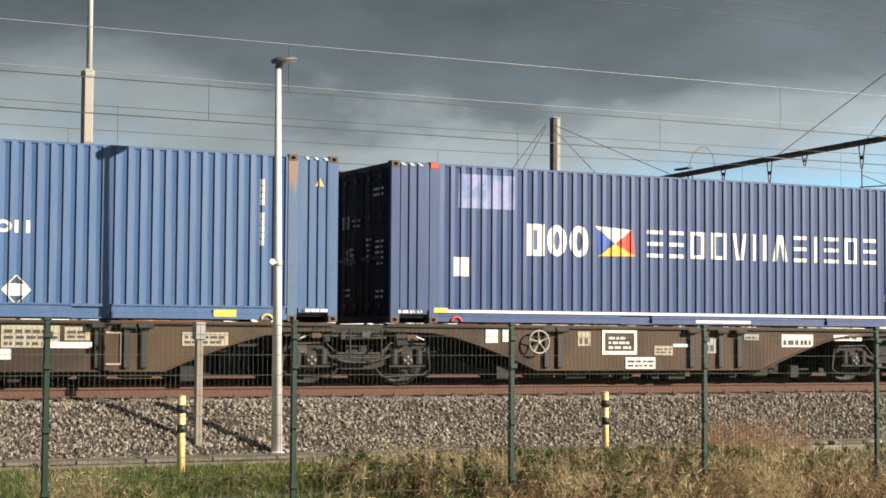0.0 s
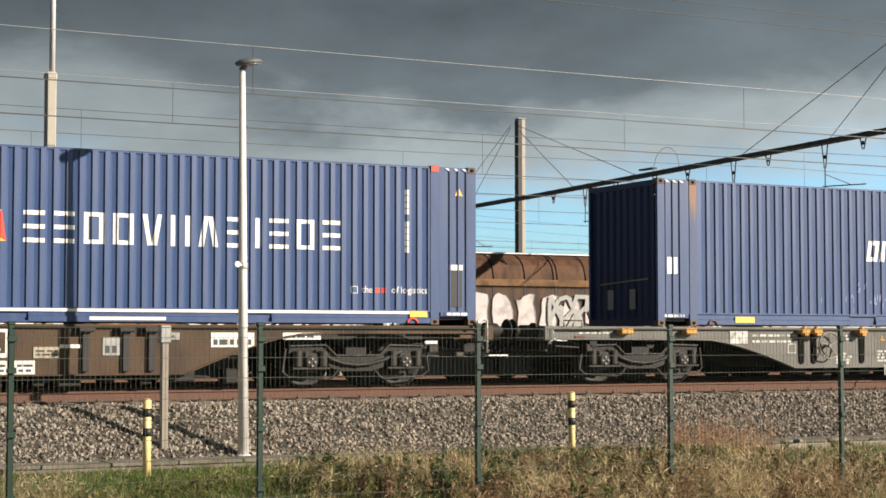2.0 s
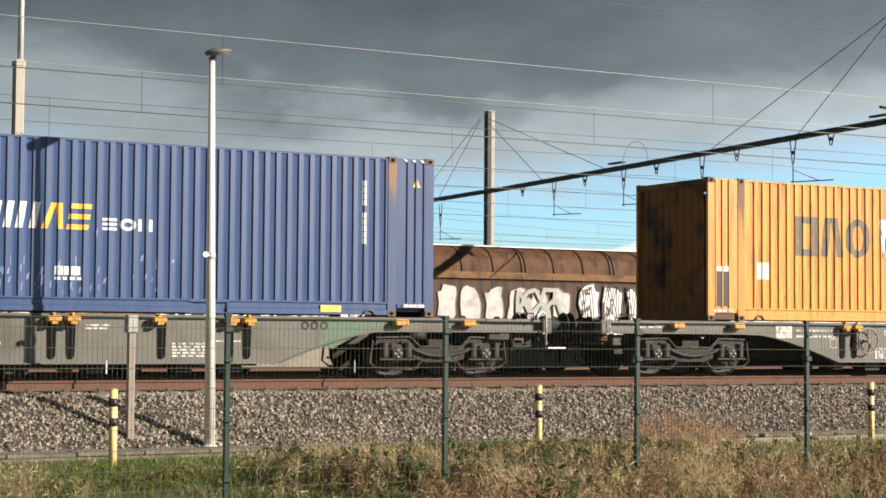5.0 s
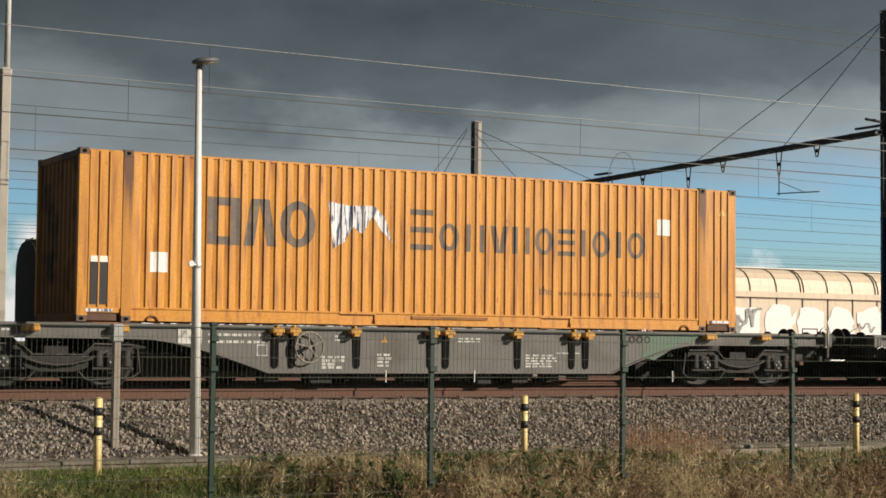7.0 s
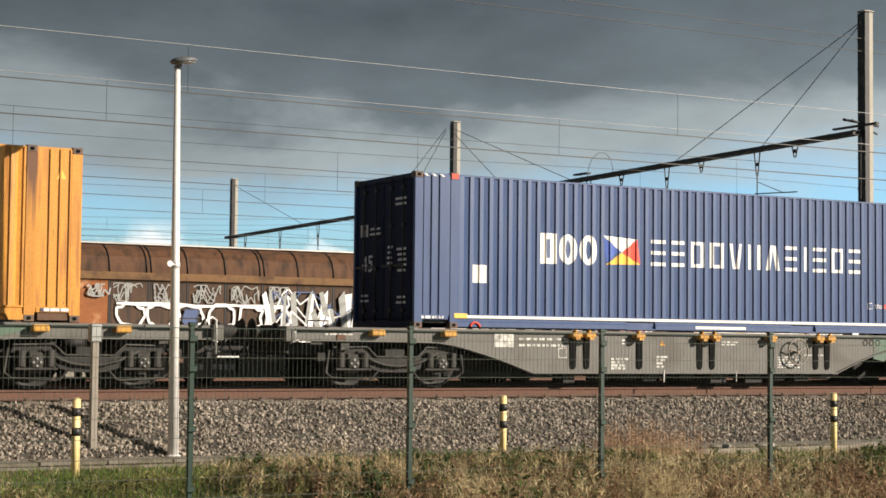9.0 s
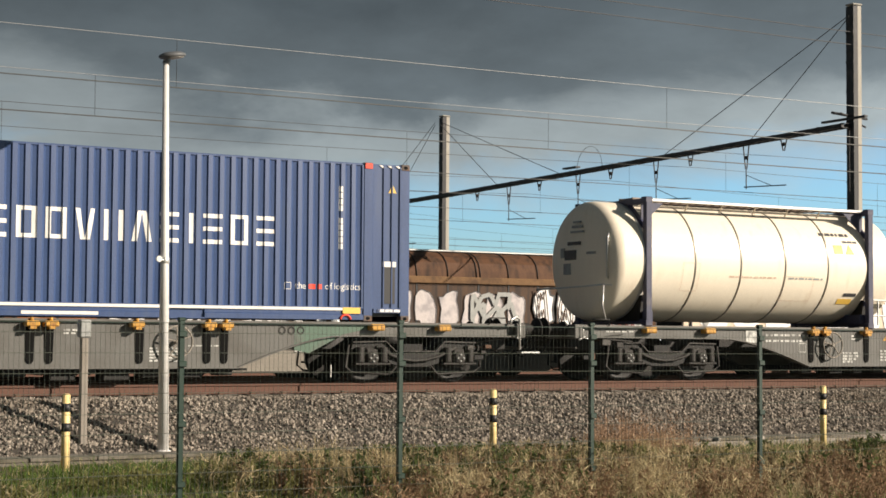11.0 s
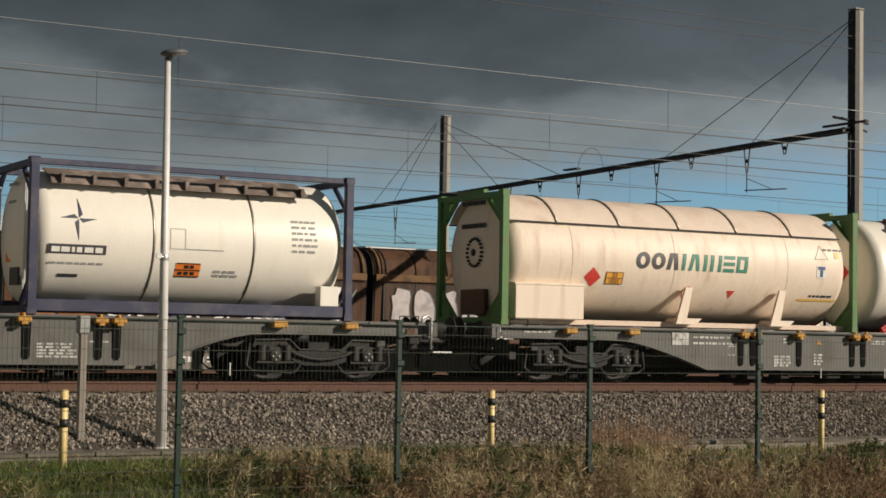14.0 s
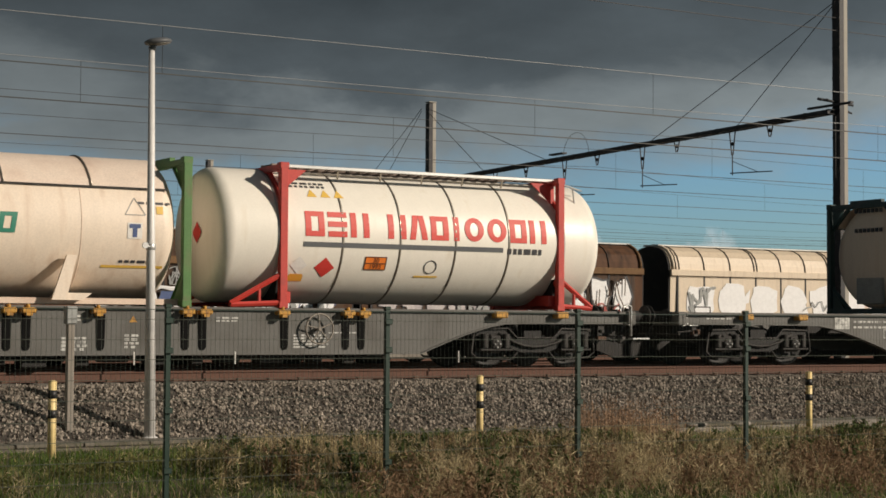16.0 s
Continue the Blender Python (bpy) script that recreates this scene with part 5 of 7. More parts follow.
def hoop(parent, x, y, s):
    """Shunter's grab rail at a wagon's end: a stout bar with a bent top, or a thin bracket at the other end."""
    bm = bmesh.new()
    if s > 0:
        tube(bm, [(x - 0.22, y, 1.1), (x - 0.18, y, 1.2), (x - 0.08, y, 1.25), (x, y, 1.2), (x, y, 1.0), (x, y, 0.62)], 0.024)
        part("grab_rail", bm, BRIGHT, parent, "pale bent grab rail")
        part("step", boxm(x, x + 0.4, y - 0.08, y + 0.1, 0.56, 0.585), BRIGHT, parent)
    else:
        tube(bm, [(x, y, 1.08), (x, y, 0.86), (x + 0.1, y, 0.84), (x + 0.3, y, 0.84)], 0.011)
        part("grab_rail", bm, BRIGHT, parent, "thin grey bracket")


def end_gear(parent, x, s, rng):
    """Pipes, cocks, brackets and chains round a wagon's end, from x inwards."""
    for k in range(5):
        a = x - s * rng.uniform(0.0, 1.1)
        y, z = rng.uniform(-1.15, -0.5), rng.uniform(0.5, 0.95)
        part("brake_pipe", rodm((a, y, z), (a - s * rng.uniform(0.3, 0.8), y + rng.uniform(-0.05, 0.05), z + rng.uniform(-0.12, 0.06)), 0.018, 0.018, 6),
             (UNDER_LIGHT, SPRING_GREY, RUST)[k % 3], parent)
    for k in range(4):
        a, z, w = x - s * rng.uniform(0.1, 1.2), rng.uniform(0.42, 0.88), rng.uniform(0.05, 0.13)
        part("gear_bracket", boxm(a - w, a + w, -1.16, -1.05, z, z + rng.uniform(0.06, 0.16), bevel=0.012), (UNDER, UNDER_LIGHT, SPRING_GREY, RUST)[k], parent)
    a = x - s * 0.25
    part("brake_cock", rodm((a, -1.22, 0.88), (a + s * 0.16, -1.24, 0.82), 0.018, 0.014, 6), BRIGHT, parent, "bright brake cock lever")
    part("uncoupling_bar", rodm((x - s * 0.05, -1.2, 0.66), (x - s * 0.05, 1.2, 0.66), 0.02, 0.02, 6), SPRING_GREY, parent)


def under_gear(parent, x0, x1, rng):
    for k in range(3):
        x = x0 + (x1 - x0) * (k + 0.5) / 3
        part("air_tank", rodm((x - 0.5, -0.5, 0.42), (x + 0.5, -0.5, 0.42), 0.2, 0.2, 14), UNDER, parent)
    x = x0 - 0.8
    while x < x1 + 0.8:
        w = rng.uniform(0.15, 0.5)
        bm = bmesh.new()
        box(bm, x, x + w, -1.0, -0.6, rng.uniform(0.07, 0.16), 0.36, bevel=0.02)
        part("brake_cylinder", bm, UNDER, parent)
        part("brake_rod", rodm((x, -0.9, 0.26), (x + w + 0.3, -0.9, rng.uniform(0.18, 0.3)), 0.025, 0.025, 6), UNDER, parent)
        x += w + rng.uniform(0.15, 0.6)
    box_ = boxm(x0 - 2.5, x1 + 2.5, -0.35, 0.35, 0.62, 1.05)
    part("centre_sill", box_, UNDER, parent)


def spigot(parent, x, double=True):
    bm = bmesh.new()
    for dx in ((-0.16, 0.16) if double else (0.0,)):
        box(bm, x + dx - 0.12, x + dx + 0.12, -1.32, -1.14, 0.98, 1.075, bevel=0.02)
        box(bm, x + dx - 0.05, x + dx + 0.05, -1.34, -1.2, 0.94, 0.99)
        rod(bm, (x + dx, -1.24, 1.07), (x + dx, -1.24, 1.13), 0.035, 0.03, 8)
    part("spigot_bracket", bm, SPIGOT, parent, "folded yellow container spigots")
    bm = bmesh.new()
    # no hollow here: tapered plates carry the recess shade as colour
    for dx in ((-0.16, 0.16) if double else (0.08,)):
        extrude_xz(bm, [(x + dx - 0.075, 0.97), (x + dx + 0.075, 0.97), (x + dx + 0.062, 0.42), (x + dx + 0.03, 0.37), (x + dx - 0.03, 0.37), (x + dx - 0.062, 0.42)], -1.16, -1.136)
    part("stanchion_recess", bm, RECESS_SHADE, parent, "near-black plate for the shade in a stanchion recess")


def grey_wagon(x, rng, green=False, wheel_at=-1.9, flat=(-3.45, 3.86)):
    w = thing("flat_wagon", "grey fish-belly container flat wagon on two bogies", "wagon", group="wagons of the train")
    gear = random.Random(round(abs(x) * 10))
    sill(w, girder_outline(flat[0], flat[1], flat[0] - 2.1, flat[1] + 1.85, -9.2, 9.2), WAGON_GREY)
    for s in (-1, 1):
        bogie(w, s * 7.1)
        part("headstock", boxm(min(s * 9.2, s * 9.42), max(s * 9.2, s * 9.42), -1.25, 1.25, 0.84, 1.12, bevel=0.02), WAGON_GREY, w)
        buffers(w, s * 9.42, s)
        hoop(w, s * 9.3 - 0.05 * s, -1.3, s)
        part("end_underframe", boxm(min(s * 8.35, s * 9.25), max(s * 8.35, s * 9.25), -0.8, 0.8, 0.6, 0.95, bevel=0.03), UNDER, w)
        end_gear(w, s * 9.4, s, gear)
        for y, dz in ((-0.35, 0.0), (0.3, 0.08)):
            bm = bmesh.new()
            tube(bm, [(s * (9.35 + 0.5 * u), y + 0.1 * math.sin(3 * u), 0.88 - dz - 0.34 * math.sin(math.pi * u)) for u in (0, 0.15, 0.35, 0.55, 0.75, 1.0)], 0.02)
            part("brake_hose", bm, BLACK, w)
        bm = bmesh.new()
        tube(bm, [(s * 9.0, -1.26, 1.1), (s * 9.0, -1.26, 1.22), (s * 8.6, -1.26, 1.22), (s * 8.6, -1.26, 1.1)], 0.014)
        part("end_handrail", bm, UNDER_LIGHT, w)
        part("end_platform", boxm(min(s * 8.0, s * 9.3), max(s * 8.0, s * 9.3), -1.24, 1.24, 1.065, 1.105), WAGON_GREY, w)
    bm = bmesh.new()
    for k in range(13):
        xx = -8.4 + k * 1.4
        box(bm, xx - 0.07, xx + 0.07, -1.12, 1.12, 0.93, 1.06)
    part("cross_beams", bm, UNDER, w)
    under_gear(w, -2.6, 2.6, rng)
    for xx, d in ((-3.1, True), (-1.75, False), (0.0, True), (1.64, False), (3.1, True), (-6.1, False), (-7.6, False), (6.2, False), (7.6, False)):
        if abs(xx) > 6:
            part("spigot_bracket", boxm(xx - 0.14, xx + 0.14, -1.32, -1.14, 0.96, 1.08, bevel=0.02), SPIGOT, w)
        else:
            spigot(w, xx, d)
    hand_wheel(w, wheel_at, CONCRETE, y=-1.26)
    # panels and writing
    part("white_plate", boxm(-5.05, -4.62, -1.15, -1.139, 0.78, 1.03), FADED_MARK, w, "dusty white inspection plate")
    bm = bmesh.new()
    text_bars(bm, -4.5, -3.0, 0.92, 0.99, 1, rng)
    text_bars(bm, -4.5, -3.4, 0.80, 0.87, 1, rng)
    text_bars(bm, 1.9, 2.6, 0.40, 0.66, 5, rng)
    text_bars(bm, -2.35, -1.9, 0.36, 0.6, 4, rng, 0.8)
    text_bars(bm, -1.25, -0.95, 0.4, 0.66, 4, rng)
    text_bars(bm, -2.1, -1.9, 0.86, 0.98, 2, rng)
    text_bars(bm, 0.4, 0.9, 0.86, 0.96, 2, rng)
    text_bars(bm, -8.6, -7.9, 0.97, 1.02, 1, rng)
    text_bars(bm, 2.6, 3.2, 0.66, 0.70, 1, rng)
    ring(bm, -3.5, 0.68, 0.14, 0.14, 0.025, 0.025, 4, 45, 405)
    part("small_writing", at_y(bm, -1.1435), FADED_MARK, w, "small pale writing as bars")
    bm = bmesh.new()
    poly(bm, [(-1.17, 0.84), (-1.03, 0.84), (-1.1, 0.95)])
    part("warning_triangle", at_y(bm, -1.1435), SPIGOT, w)
    if green:
        bm = bmesh.new()
        poly(bm, [(4.6, 1.05), (6.4, 1.05), (5.6, 0.9), (4.9, 0.55), (4.6, 0.6)])
        part("green_patch", at_y(bm, -1.1435), WAGON_GREEN, w, "remains of green paint")
        bm = bmesh.new()
        for k in range(3):
            ring(bm, 4.36 + 0.18 * k, 0.95, 0.075, 0.075, 0.03, 0.03, 12)
        part("faded_mark", at_y(bm, -1.1445), UNDER, w)
    bm = bmesh.new()
    for xx in (-1.1, 0.75, 5.3):
        rod(bm, (xx, -1.2, 0.12), (xx, -1.2, 0.34), 0.014, 0.014, 6)
    part("drop_rod", bm, WHITE, w, "thin pale hanging rod")
    return on_train(w, x, 0)


def brown_wagon(x, rng):
    """Two-part articulated wagon; its origin stands over the shared middle bogie."""
    w = thing("articulated_wagon", "brown articulated container wagon with three bogies", "wagon", group="wagons of the train")
    for s in (-1, 1):
        o = [(s * a, b) for a, b in girder_outline(3.55, 8.72, 1.4, 10.85, 0.5, 14.4, 0.29, 0.97)]
        sill(w, o, WAGON_BROWN)
        bogie(w, s * 11.95)
        part("headstock", boxm(min(s * 14.4, s * 14.62), max(s * 14.4, s * 14.62), -1.25, 1.25, 0.84, 1.12, bevel=0.02), WAGON_BROWN, w)
        buffers(w, s * 14.62, s)
        hoop(w, s * 14.5 - 0.05 * s, -1.3, s)
        bm = bmesh.new()
        for k in range(10):
            xx = s * (1.0 + k * 1.45)
            box(bm, xx - 0.07, xx + 0.07, -1.12, 1.12, 0.93, 1.06)
        part("cross_beams", bm, UNDER, w)
        under_gear(w, min(s * 3.6, s * 9), max(s * 3.6, s * 9), rng)
        for xx in ((3.76, 4.05, 7.0, 7.68, 8.12) if s > 0 else (4.2, 3.9, 4.68, 7.4, 8.1)):
            part("stanchion", boxm(s * xx - 0.055, s * xx + 0.055, -1.2, -1.139, 0.33, 1.06, bevel=0.01), BLACK, w, "dark upright stanchion")
            part("spigot_bracket", boxm(s * xx - 0.14, s * xx + 0.14, -1.28, -1.13, 0.98, 1.08, bevel=0.02), UNDER_LIGHT, w)
    # plates: ends, heights, paint, rows of writing
    for a, b, z0, z1, mat, rows in ((2.5, 2.75, 0.78, 1.02, WHITE, 0), (2.85, 3.0, 0.8, 1.02, WHITE, 0), (4.45, 4.73, 0.73, 1.0, PALE_PLATE, 1), (5.51, 6.18, 0.3, 0.52, WHITE, 2),
                                    (6.15, 6.58, 0.56, 0.74, PALE_PLATE, 2), (6.58, 6.95, 0.72, 0.78, WHITE, 0), (7.3, 7.6, 0.6, 0.9, SPRAY_GREY, 1), (8.27, 8.62, 0.86, 0.98, SPRAY_GREY, 1),
                                    (9.18, 9.96, 0.73, 0.98, WHITE, 1), (10.49, 11.21, 0.86, 0.98, WHITE, 1), (-6.24, -5.3, 0.66, 1.02, PALE_PLATE, 3), (-5.22, -4.8, 0.78, 1.0, PALE_PLATE, 2),
                                    (-5.57, -4.77, 0.655, 0.755, WHITE, 0), (-6.25, -6.08, 0.47, 0.64, WHITE, 0), (-3.24, -2.43, 0.7, 0.93, PALE_PLATE, 2), (-8.9, -8.2, 0.7, 0.95, WHITE, 2)):
        p = part("white_plate", boxm(a, b, -1.15 - (0.006 if rows == 0 else 0), -1.139, z0, z1), mat, w)
        if rows:
            bm = bmesh.new()
            text_bars(bm, a + 0.04, b - 0.03, z0 + 0.04, z1 - 0.02, rows, rng, 0.5)
            if bm.faces:
                part("small_writing", at_y(bm, -1.1535), TEXT_DARK, p)
            else:
                bm.free()
    # a dark notice in a pale frame, and a pale-edged hatch on the other half
    p = part("framed_notice", boxm(4.99, 5.76, -1.152, -1.139, 0.57, 1.03), WHITE, w, "dark notice in a white frame")
    part("notice_face", boxm(5.05, 5.70, -1.157, -1.1525, 0.64, 0.98), WAGON_BROWN, p)
    bm = bmesh.new()
    text_bars(bm, 5.12, 5.63, 0.68, 0.95, 3, rng, 0.5)
    part("notice_writing", at_y(bm, -1.1605), WHITE, p)
    bm = bmesh.new()
    for a, b, z0, z1 in ((-4.56, -4.27, 0.9, 0.93), (-4.56, -4.27, 0.38, 0.41), (-4.30, -4.27, 0.41, 0.9)):
        box(bm, a, b, -1.16, -1.139, z0, z1)
    part("hatch_frame", bm, PALE_PLATE, w, "pale edges of a hatch")
    gear = random.Random(5)
    for s in (-1, 1):
        end_gear(w, s * 14.6, s, gear)
        end_gear(w, s * 1.3, s, gear)
    bogie(w, 0.0)
    hand_wheel(w, 3.55, MAST_CONCRETE, z=0.8, r=0.21)
    bm = bmesh.new()
    for a, b in (((-0.75, 0.5), (-0.75, 1.0)), ((-0.15, 0.5), (-0.15, 1.0)), ((-0.75, 0.5), (-0.15, 0.5)), ((-0.75, 0.85), (-0.15, 0.85))):
        rod(bm, (a[0] + 0.5, -1.3, a[1]), (b[0] + 0.5, -1.3, b[1]), 0.02, 0.02, 6)
    part("step_frame", bm, UNDER_LIGHT, w, "grey step frame")
    part("middle_beam", boxm(-0.9, 0.9, -1.15, 1.15, 0.92, 1.08, bevel=0.02), UNDER, w)
    return on_train(w, x, 0)


# ---- tank containers ----


def tank_body(parent, x0, x1, zc, r, mat, knuckle=0.26, seg=64):
    bm = bmesh.new()
    kr = knuckle
    prof = [(x0, 0.0), (x0 + 0.015, r * 0.3), (x0 + 0.045, r * 0.6), (x0 + 0.085, r - kr)]
    for k in range(1, 9):
        a = math.pi / 2 * k / 8
        prof.append((x0 + 0.085 + kr - kr * math.cos(a), r - kr + kr * math.sin(a)))
    L = x1 - x0
    prof += [(x0 + L - (p[0] - x0), p[1]) for p in prof[::-1]]
    lathe(bm, prof, "X", seg, center=(0, 0, zc))
    return part("tank_shell", bm, mat, parent)


def tank_band(parent, x, zc, r, w=0.04, mat=None):
    bm = bmesh.new()
    lathe(bm, [(x - w / 2, r - 0.01), (x - w / 2, r + 0.008), (x + w / 2, r + 0.008), (x + w / 2, r - 0.01)], "X", 56, center=(0, 0, zc))
    return part("cladding_strap", bm, mat or BAND, parent, "steel cladding strap")


def end_frame(parent, x, mat, w=0.15, brace=True, h=2.6, diag=0):
    bm = bmesh.new()
    for y in (-1.195, 1.195):
        box(bm, x - w / 2, x + w / 2, y - 0.06, y + 0.06, 0.06, h - 0.06, bevel=0.012)
    box(bm, x - w / 2 + 0.02, x + w / 2 - 0.02, -1.15, 1.15, 0.03, 0.15)
    box(bm, x - w / 2 + 0.02, x + w / 2 - 0.02, -1.15, 1.15, h - 0.14, h - 0.03)
    if brace:
        for sy in (-1, 1):
            for z0, z1 in ((h - 0.1, h - 0.6), (0.1, 0.6)):
                rod(bm, (x, sy * 0.55, z0), (x, sy * 1.1, z1), 0.05, 0.05, 6)
    if diag:
        for y in (-1.19, 1.19):
            rod(bm, (x, y, 0.62), (x + diag, y, 0.08), 0.05, 0.05, 6)
            rod(bm, (x, y, 0.1), (x + diag, y, 0.06), 0.05, 0.05, 6)
            rod(bm, (x + diag * 0.45, y, 0.36), (x + diag * 0.45, y, 0.08), 0.035, 0.035, 6)
    f = part("end_frame", bm, mat, parent)
    cm = _shared.setdefault(("cast", mat.name), mesh_of("corner_casting", boxm(-0.089, 0.089, -0.081, 0.081, 0, 0.118, bevel=0.012), mat))
    for y in (-1.15, 1.15):
        for z in (0, h - 0.118):
            again("corner_casting", cm, f, pose(x, math.copysign(1.175, y), z))
    return f


def wrap(parent, name, zc, r, draw, mat, lift=0.006, label=""):
    """Lays a flat drawing (x, z) round the near flank of a tank of radius r."""
    bm = bmesh.new()
    draw(bm)
    zs = [v.co.z for v in bm.verts]
    z = math.floor(min(zs) / 0.12) * 0.12
    while z < max(zs):
        if z > min(zs):
            bmesh.ops.bisect_plane(bm, geom=bm.verts[:] + bm.edges[:] + bm.faces[:], plane_co=(0, 0, z), plane_no=(0, 0, 1), dist=1e-5)
        z += 0.12
    for v in bm.verts:
        a = (v.co.z - zc) / r
        rr = r + lift + 0.002
        v.co.y, v.co.z = -rr * math.cos(a), zc + rr * math.sin(a)
    return part(name, bm, mat, parent, label)


def walkway(parent, x0, x1, y, z, mat):
    bm = bmesh.new()
    for yy in (y - 0.22, y + 0.22):
        box(bm, x0, x1, yy - 0.02, yy + 0.02, z, z + 0.05)
    k = x0
    while k < x1:
        box(bm, k, k + 0.05, y - 0.22, y + 0.22, z + 0.005, z + 0.04)
        k += 0.22
    part("walkway", bm, mat, parent, "narrow grating walkway along the top")


def diamond(bm, x, z, s):
    poly(bm, [(x - s, z), (x, z - s), (x + s, z), (x, z + s)])


def swap_tank(x_left, x_right, f0, f1, frame_mat, name_kind, rng):
    """Long-barrelled tank that overhangs its two frames."""
    mid = (f0 + f1) / 2
    t = thing("tank_container", "", "tank container", group="tanks on the train")
    zc, r = 1.33, 1.225
    body = tank_body(t, x_left - mid, x_right - mid, zc, r, CREAM if name_kind == "plain" else TANK_WHITE)
    a, b = f0 - mid, f1 - mid
    n = 5
    for k in range(1, n):
        tank_band(t, a + (b - a) * k / n, zc, r)
    tank_band(t, a - 0.06, zc, r, 0.1, BRIGHT)
    tank_band(t, b + 0.06, zc, r, 0.1, BRIGHT)
    red = name_kind == "red"
    end_frame(t, a, frame_mat, diag=-1.0 if red else 0)
    end_frame(t, b, frame_mat, diag=0.75 if red else 0)
    bm = bmesh.new()
    box(bm, a, b, -1.02, -0.95, 2.53, 2.59, bevel=0.008)
    box(bm, a, b, 0.95, 1.02, 2.53, 2.59, bevel=0.008)
    part("top_rail", bm, BRIGHT, t, "bright top rail")
    walkway(t, a, b, -0.45, 2.57, WALKWAY_BROWN)
    walkway(t, a + 0.4, b - 0.6, 0.1, 2.57, WALKWAY_BROWN)
    bm = bmesh.new()
    for k in range(7):
        xx = a + 0.3 + (b - a - 0.6) * k / 6
        rod(bm, (xx, -0.98, 2.54), (xx + 0.12, -0.72, 2.40), 0.018, 0.018, 6)
    rod(bm, (a + 0.1, -0.72, 2.47), (b - 0.1, -0.74, 2.45), 0.016, 0.016, 6)
    part("rail_bracket", bm, BAND, t, "small steel brackets below the top rail")
    for s, xx in ((-1, a), (1, b)):
        for sy in (-1, 1):
            bm = bmesh.new()
            extrude_xz(bm, [(xx, 2.5), (xx - s * 0.55, 2.5), (xx, 2.05)], sy * 0.98 - 0.01, sy * 0.98 + 0.01)
            part("gusset", bm, frame_mat, t)
        part("cross_member", boxm(min(xx, xx - s * 0.2), max(xx, xx - s * 0.2), -1.1, 1.1, 0.1, 0.3), frame_mat, t)
        bm = bmesh.new()
        extrude_yz(bm, [(-1.0, 0.1), (1.0, 0.1), (1.05, 0.62), (-1.05, 0.62)], xx - 0.06, xx + 0.06)
        part("saddle", bm, UNDER, t)
    if red:
        tagged(t, "white tank container in red end frames with red brand shapes")
        tank_name(t, zc, r, TEXT_RED, "bold red brand shape", -2.58, 2.68, 1.30, 1.76, "qsh-haqiooqh", 0.84, stroke=0.12)
        wrap(t, "grey_stripe", zc, r, lambda m: rect(m, -2.58, 1.65, 1.11, 1.2), LAMP_GREY)
        wrap(t, "small_writing", zc, r, lambda m: text_bars(m, 1.75, 2.6, 1.08, 1.2, 1, rng, 0.9), TEXT_DARK)
        for dx in (-2.1,):
            wrap(t, "hazard_diamond", zc, r, lambda m: diamond(m, dx, 0.72, 0.2), HAZ_RED)
        p = wrap(t, "hazard_plate", zc, r, lambda m: rect(m, -1.3, -0.85, 0.7, 0.96), HAZ_ORANGE)
        for x0, x1, z0, z1 in ((-1.3, -0.85, 0.7, 0.715), (-1.3, -0.85, 0.822, 0.837), (-1.3, -0.85, 0.945, 0.96), (-1.3, -1.285, 0.715, 0.945), (-0.865, -0.85, 0.715, 0.945)):
            wrap(t, "plate_line", zc, r, lambda m: rect(m, x0, x1, z0, z1), BLACK, lift=0.011)
        wrap(t, "label_sheet", zc, r, lambda m: diamond(m, -2.62, 0.76, 0.17), WHITE, label="white diamond label")
        wrap(t, "label_plate", zc, r, lambda m: rect(m, -2.78, -2.48, 0.42, 0.55), ORANGE, label="small orange label")
        for txt, z in (("30", 0.89), ("1993", 0.768)):
            a_ = (z - zc) / r
            lettering(txt, 0.13, BLACK, p, Matrix.Translation((-1.075, -(r + 0.018) * math.cos(a_), zc + (r + 0.018) * math.sin(a_))) @ Euler((radians(90) - a_, 0, 0)).to_matrix().to_4x4(), "number")
        wrap(t, "hazard_triangles", zc, r, lambda m: [poly(m, [(q, 2.06), (q + 0.2, 2.06), (q + 0.1, 2.24)]) for q in (-2.42, -2.15, -1.88)], LABEL_YELLOW)
        wrap(t, "code_row", zc, r, lambda m: text_bars(m, -2.8, -2.0, 2.28, 2.46, 2, rng), TEXT_DARK)
        wrap(t, "no_smoking_sign", zc, r, lambda m: ring(m, 0.1, 0.78, 0.14, 0.14, 0.02, 0.02), TEXT_DARK)
        wrap(t, "label_strip", zc, r, lambda m: rect(m, -0.2, 0.3, 0.56, 0.6), LABEL_YELLOW)
        wrap(t, "label_strip", zc, r, lambda m: rect(m, -2.75, -2.5, 0.48, 0.58), ORANGE)
        e = bmesh.new()
        diamond(e, 0, 1.35, 0.2)
        d = part("hazard_diamond", e, HAZ_RED, t)
        d.matrix_local = Matrix.Translation((x_left - mid - 0.004, -0.25, 0)) @ Matrix.Rotation(radians(-90), 4, "Z")
        bm = bmesh.new()
        rod(bm, (b + 0.5, -0.9, 2.45), (b + 0.72, -0.9, 0.9), 0.015, 0.015, 6)
        rod(bm, (b + 0.3, -0.9, 2.5), (b + 0.72, -0.9, 2.4), 0.015, 0.015, 6)
        part("ladder_rail", bm, BRIGHT, t)
    else:
        tagged(t, "cream tank container with navy end frames and dished ends")
        wrap(t, "code_row", zc, r, lambda m: text_bars(m, 1.7, 2.6, 2.02, 2.14, 1, rng), TEXT_DARK)
        wrap(t, "code_row", zc, r, lambda m: text_bars(m, 2.3, 2.75, 1.86, 1.94, 1, rng), TEXT_DARK)
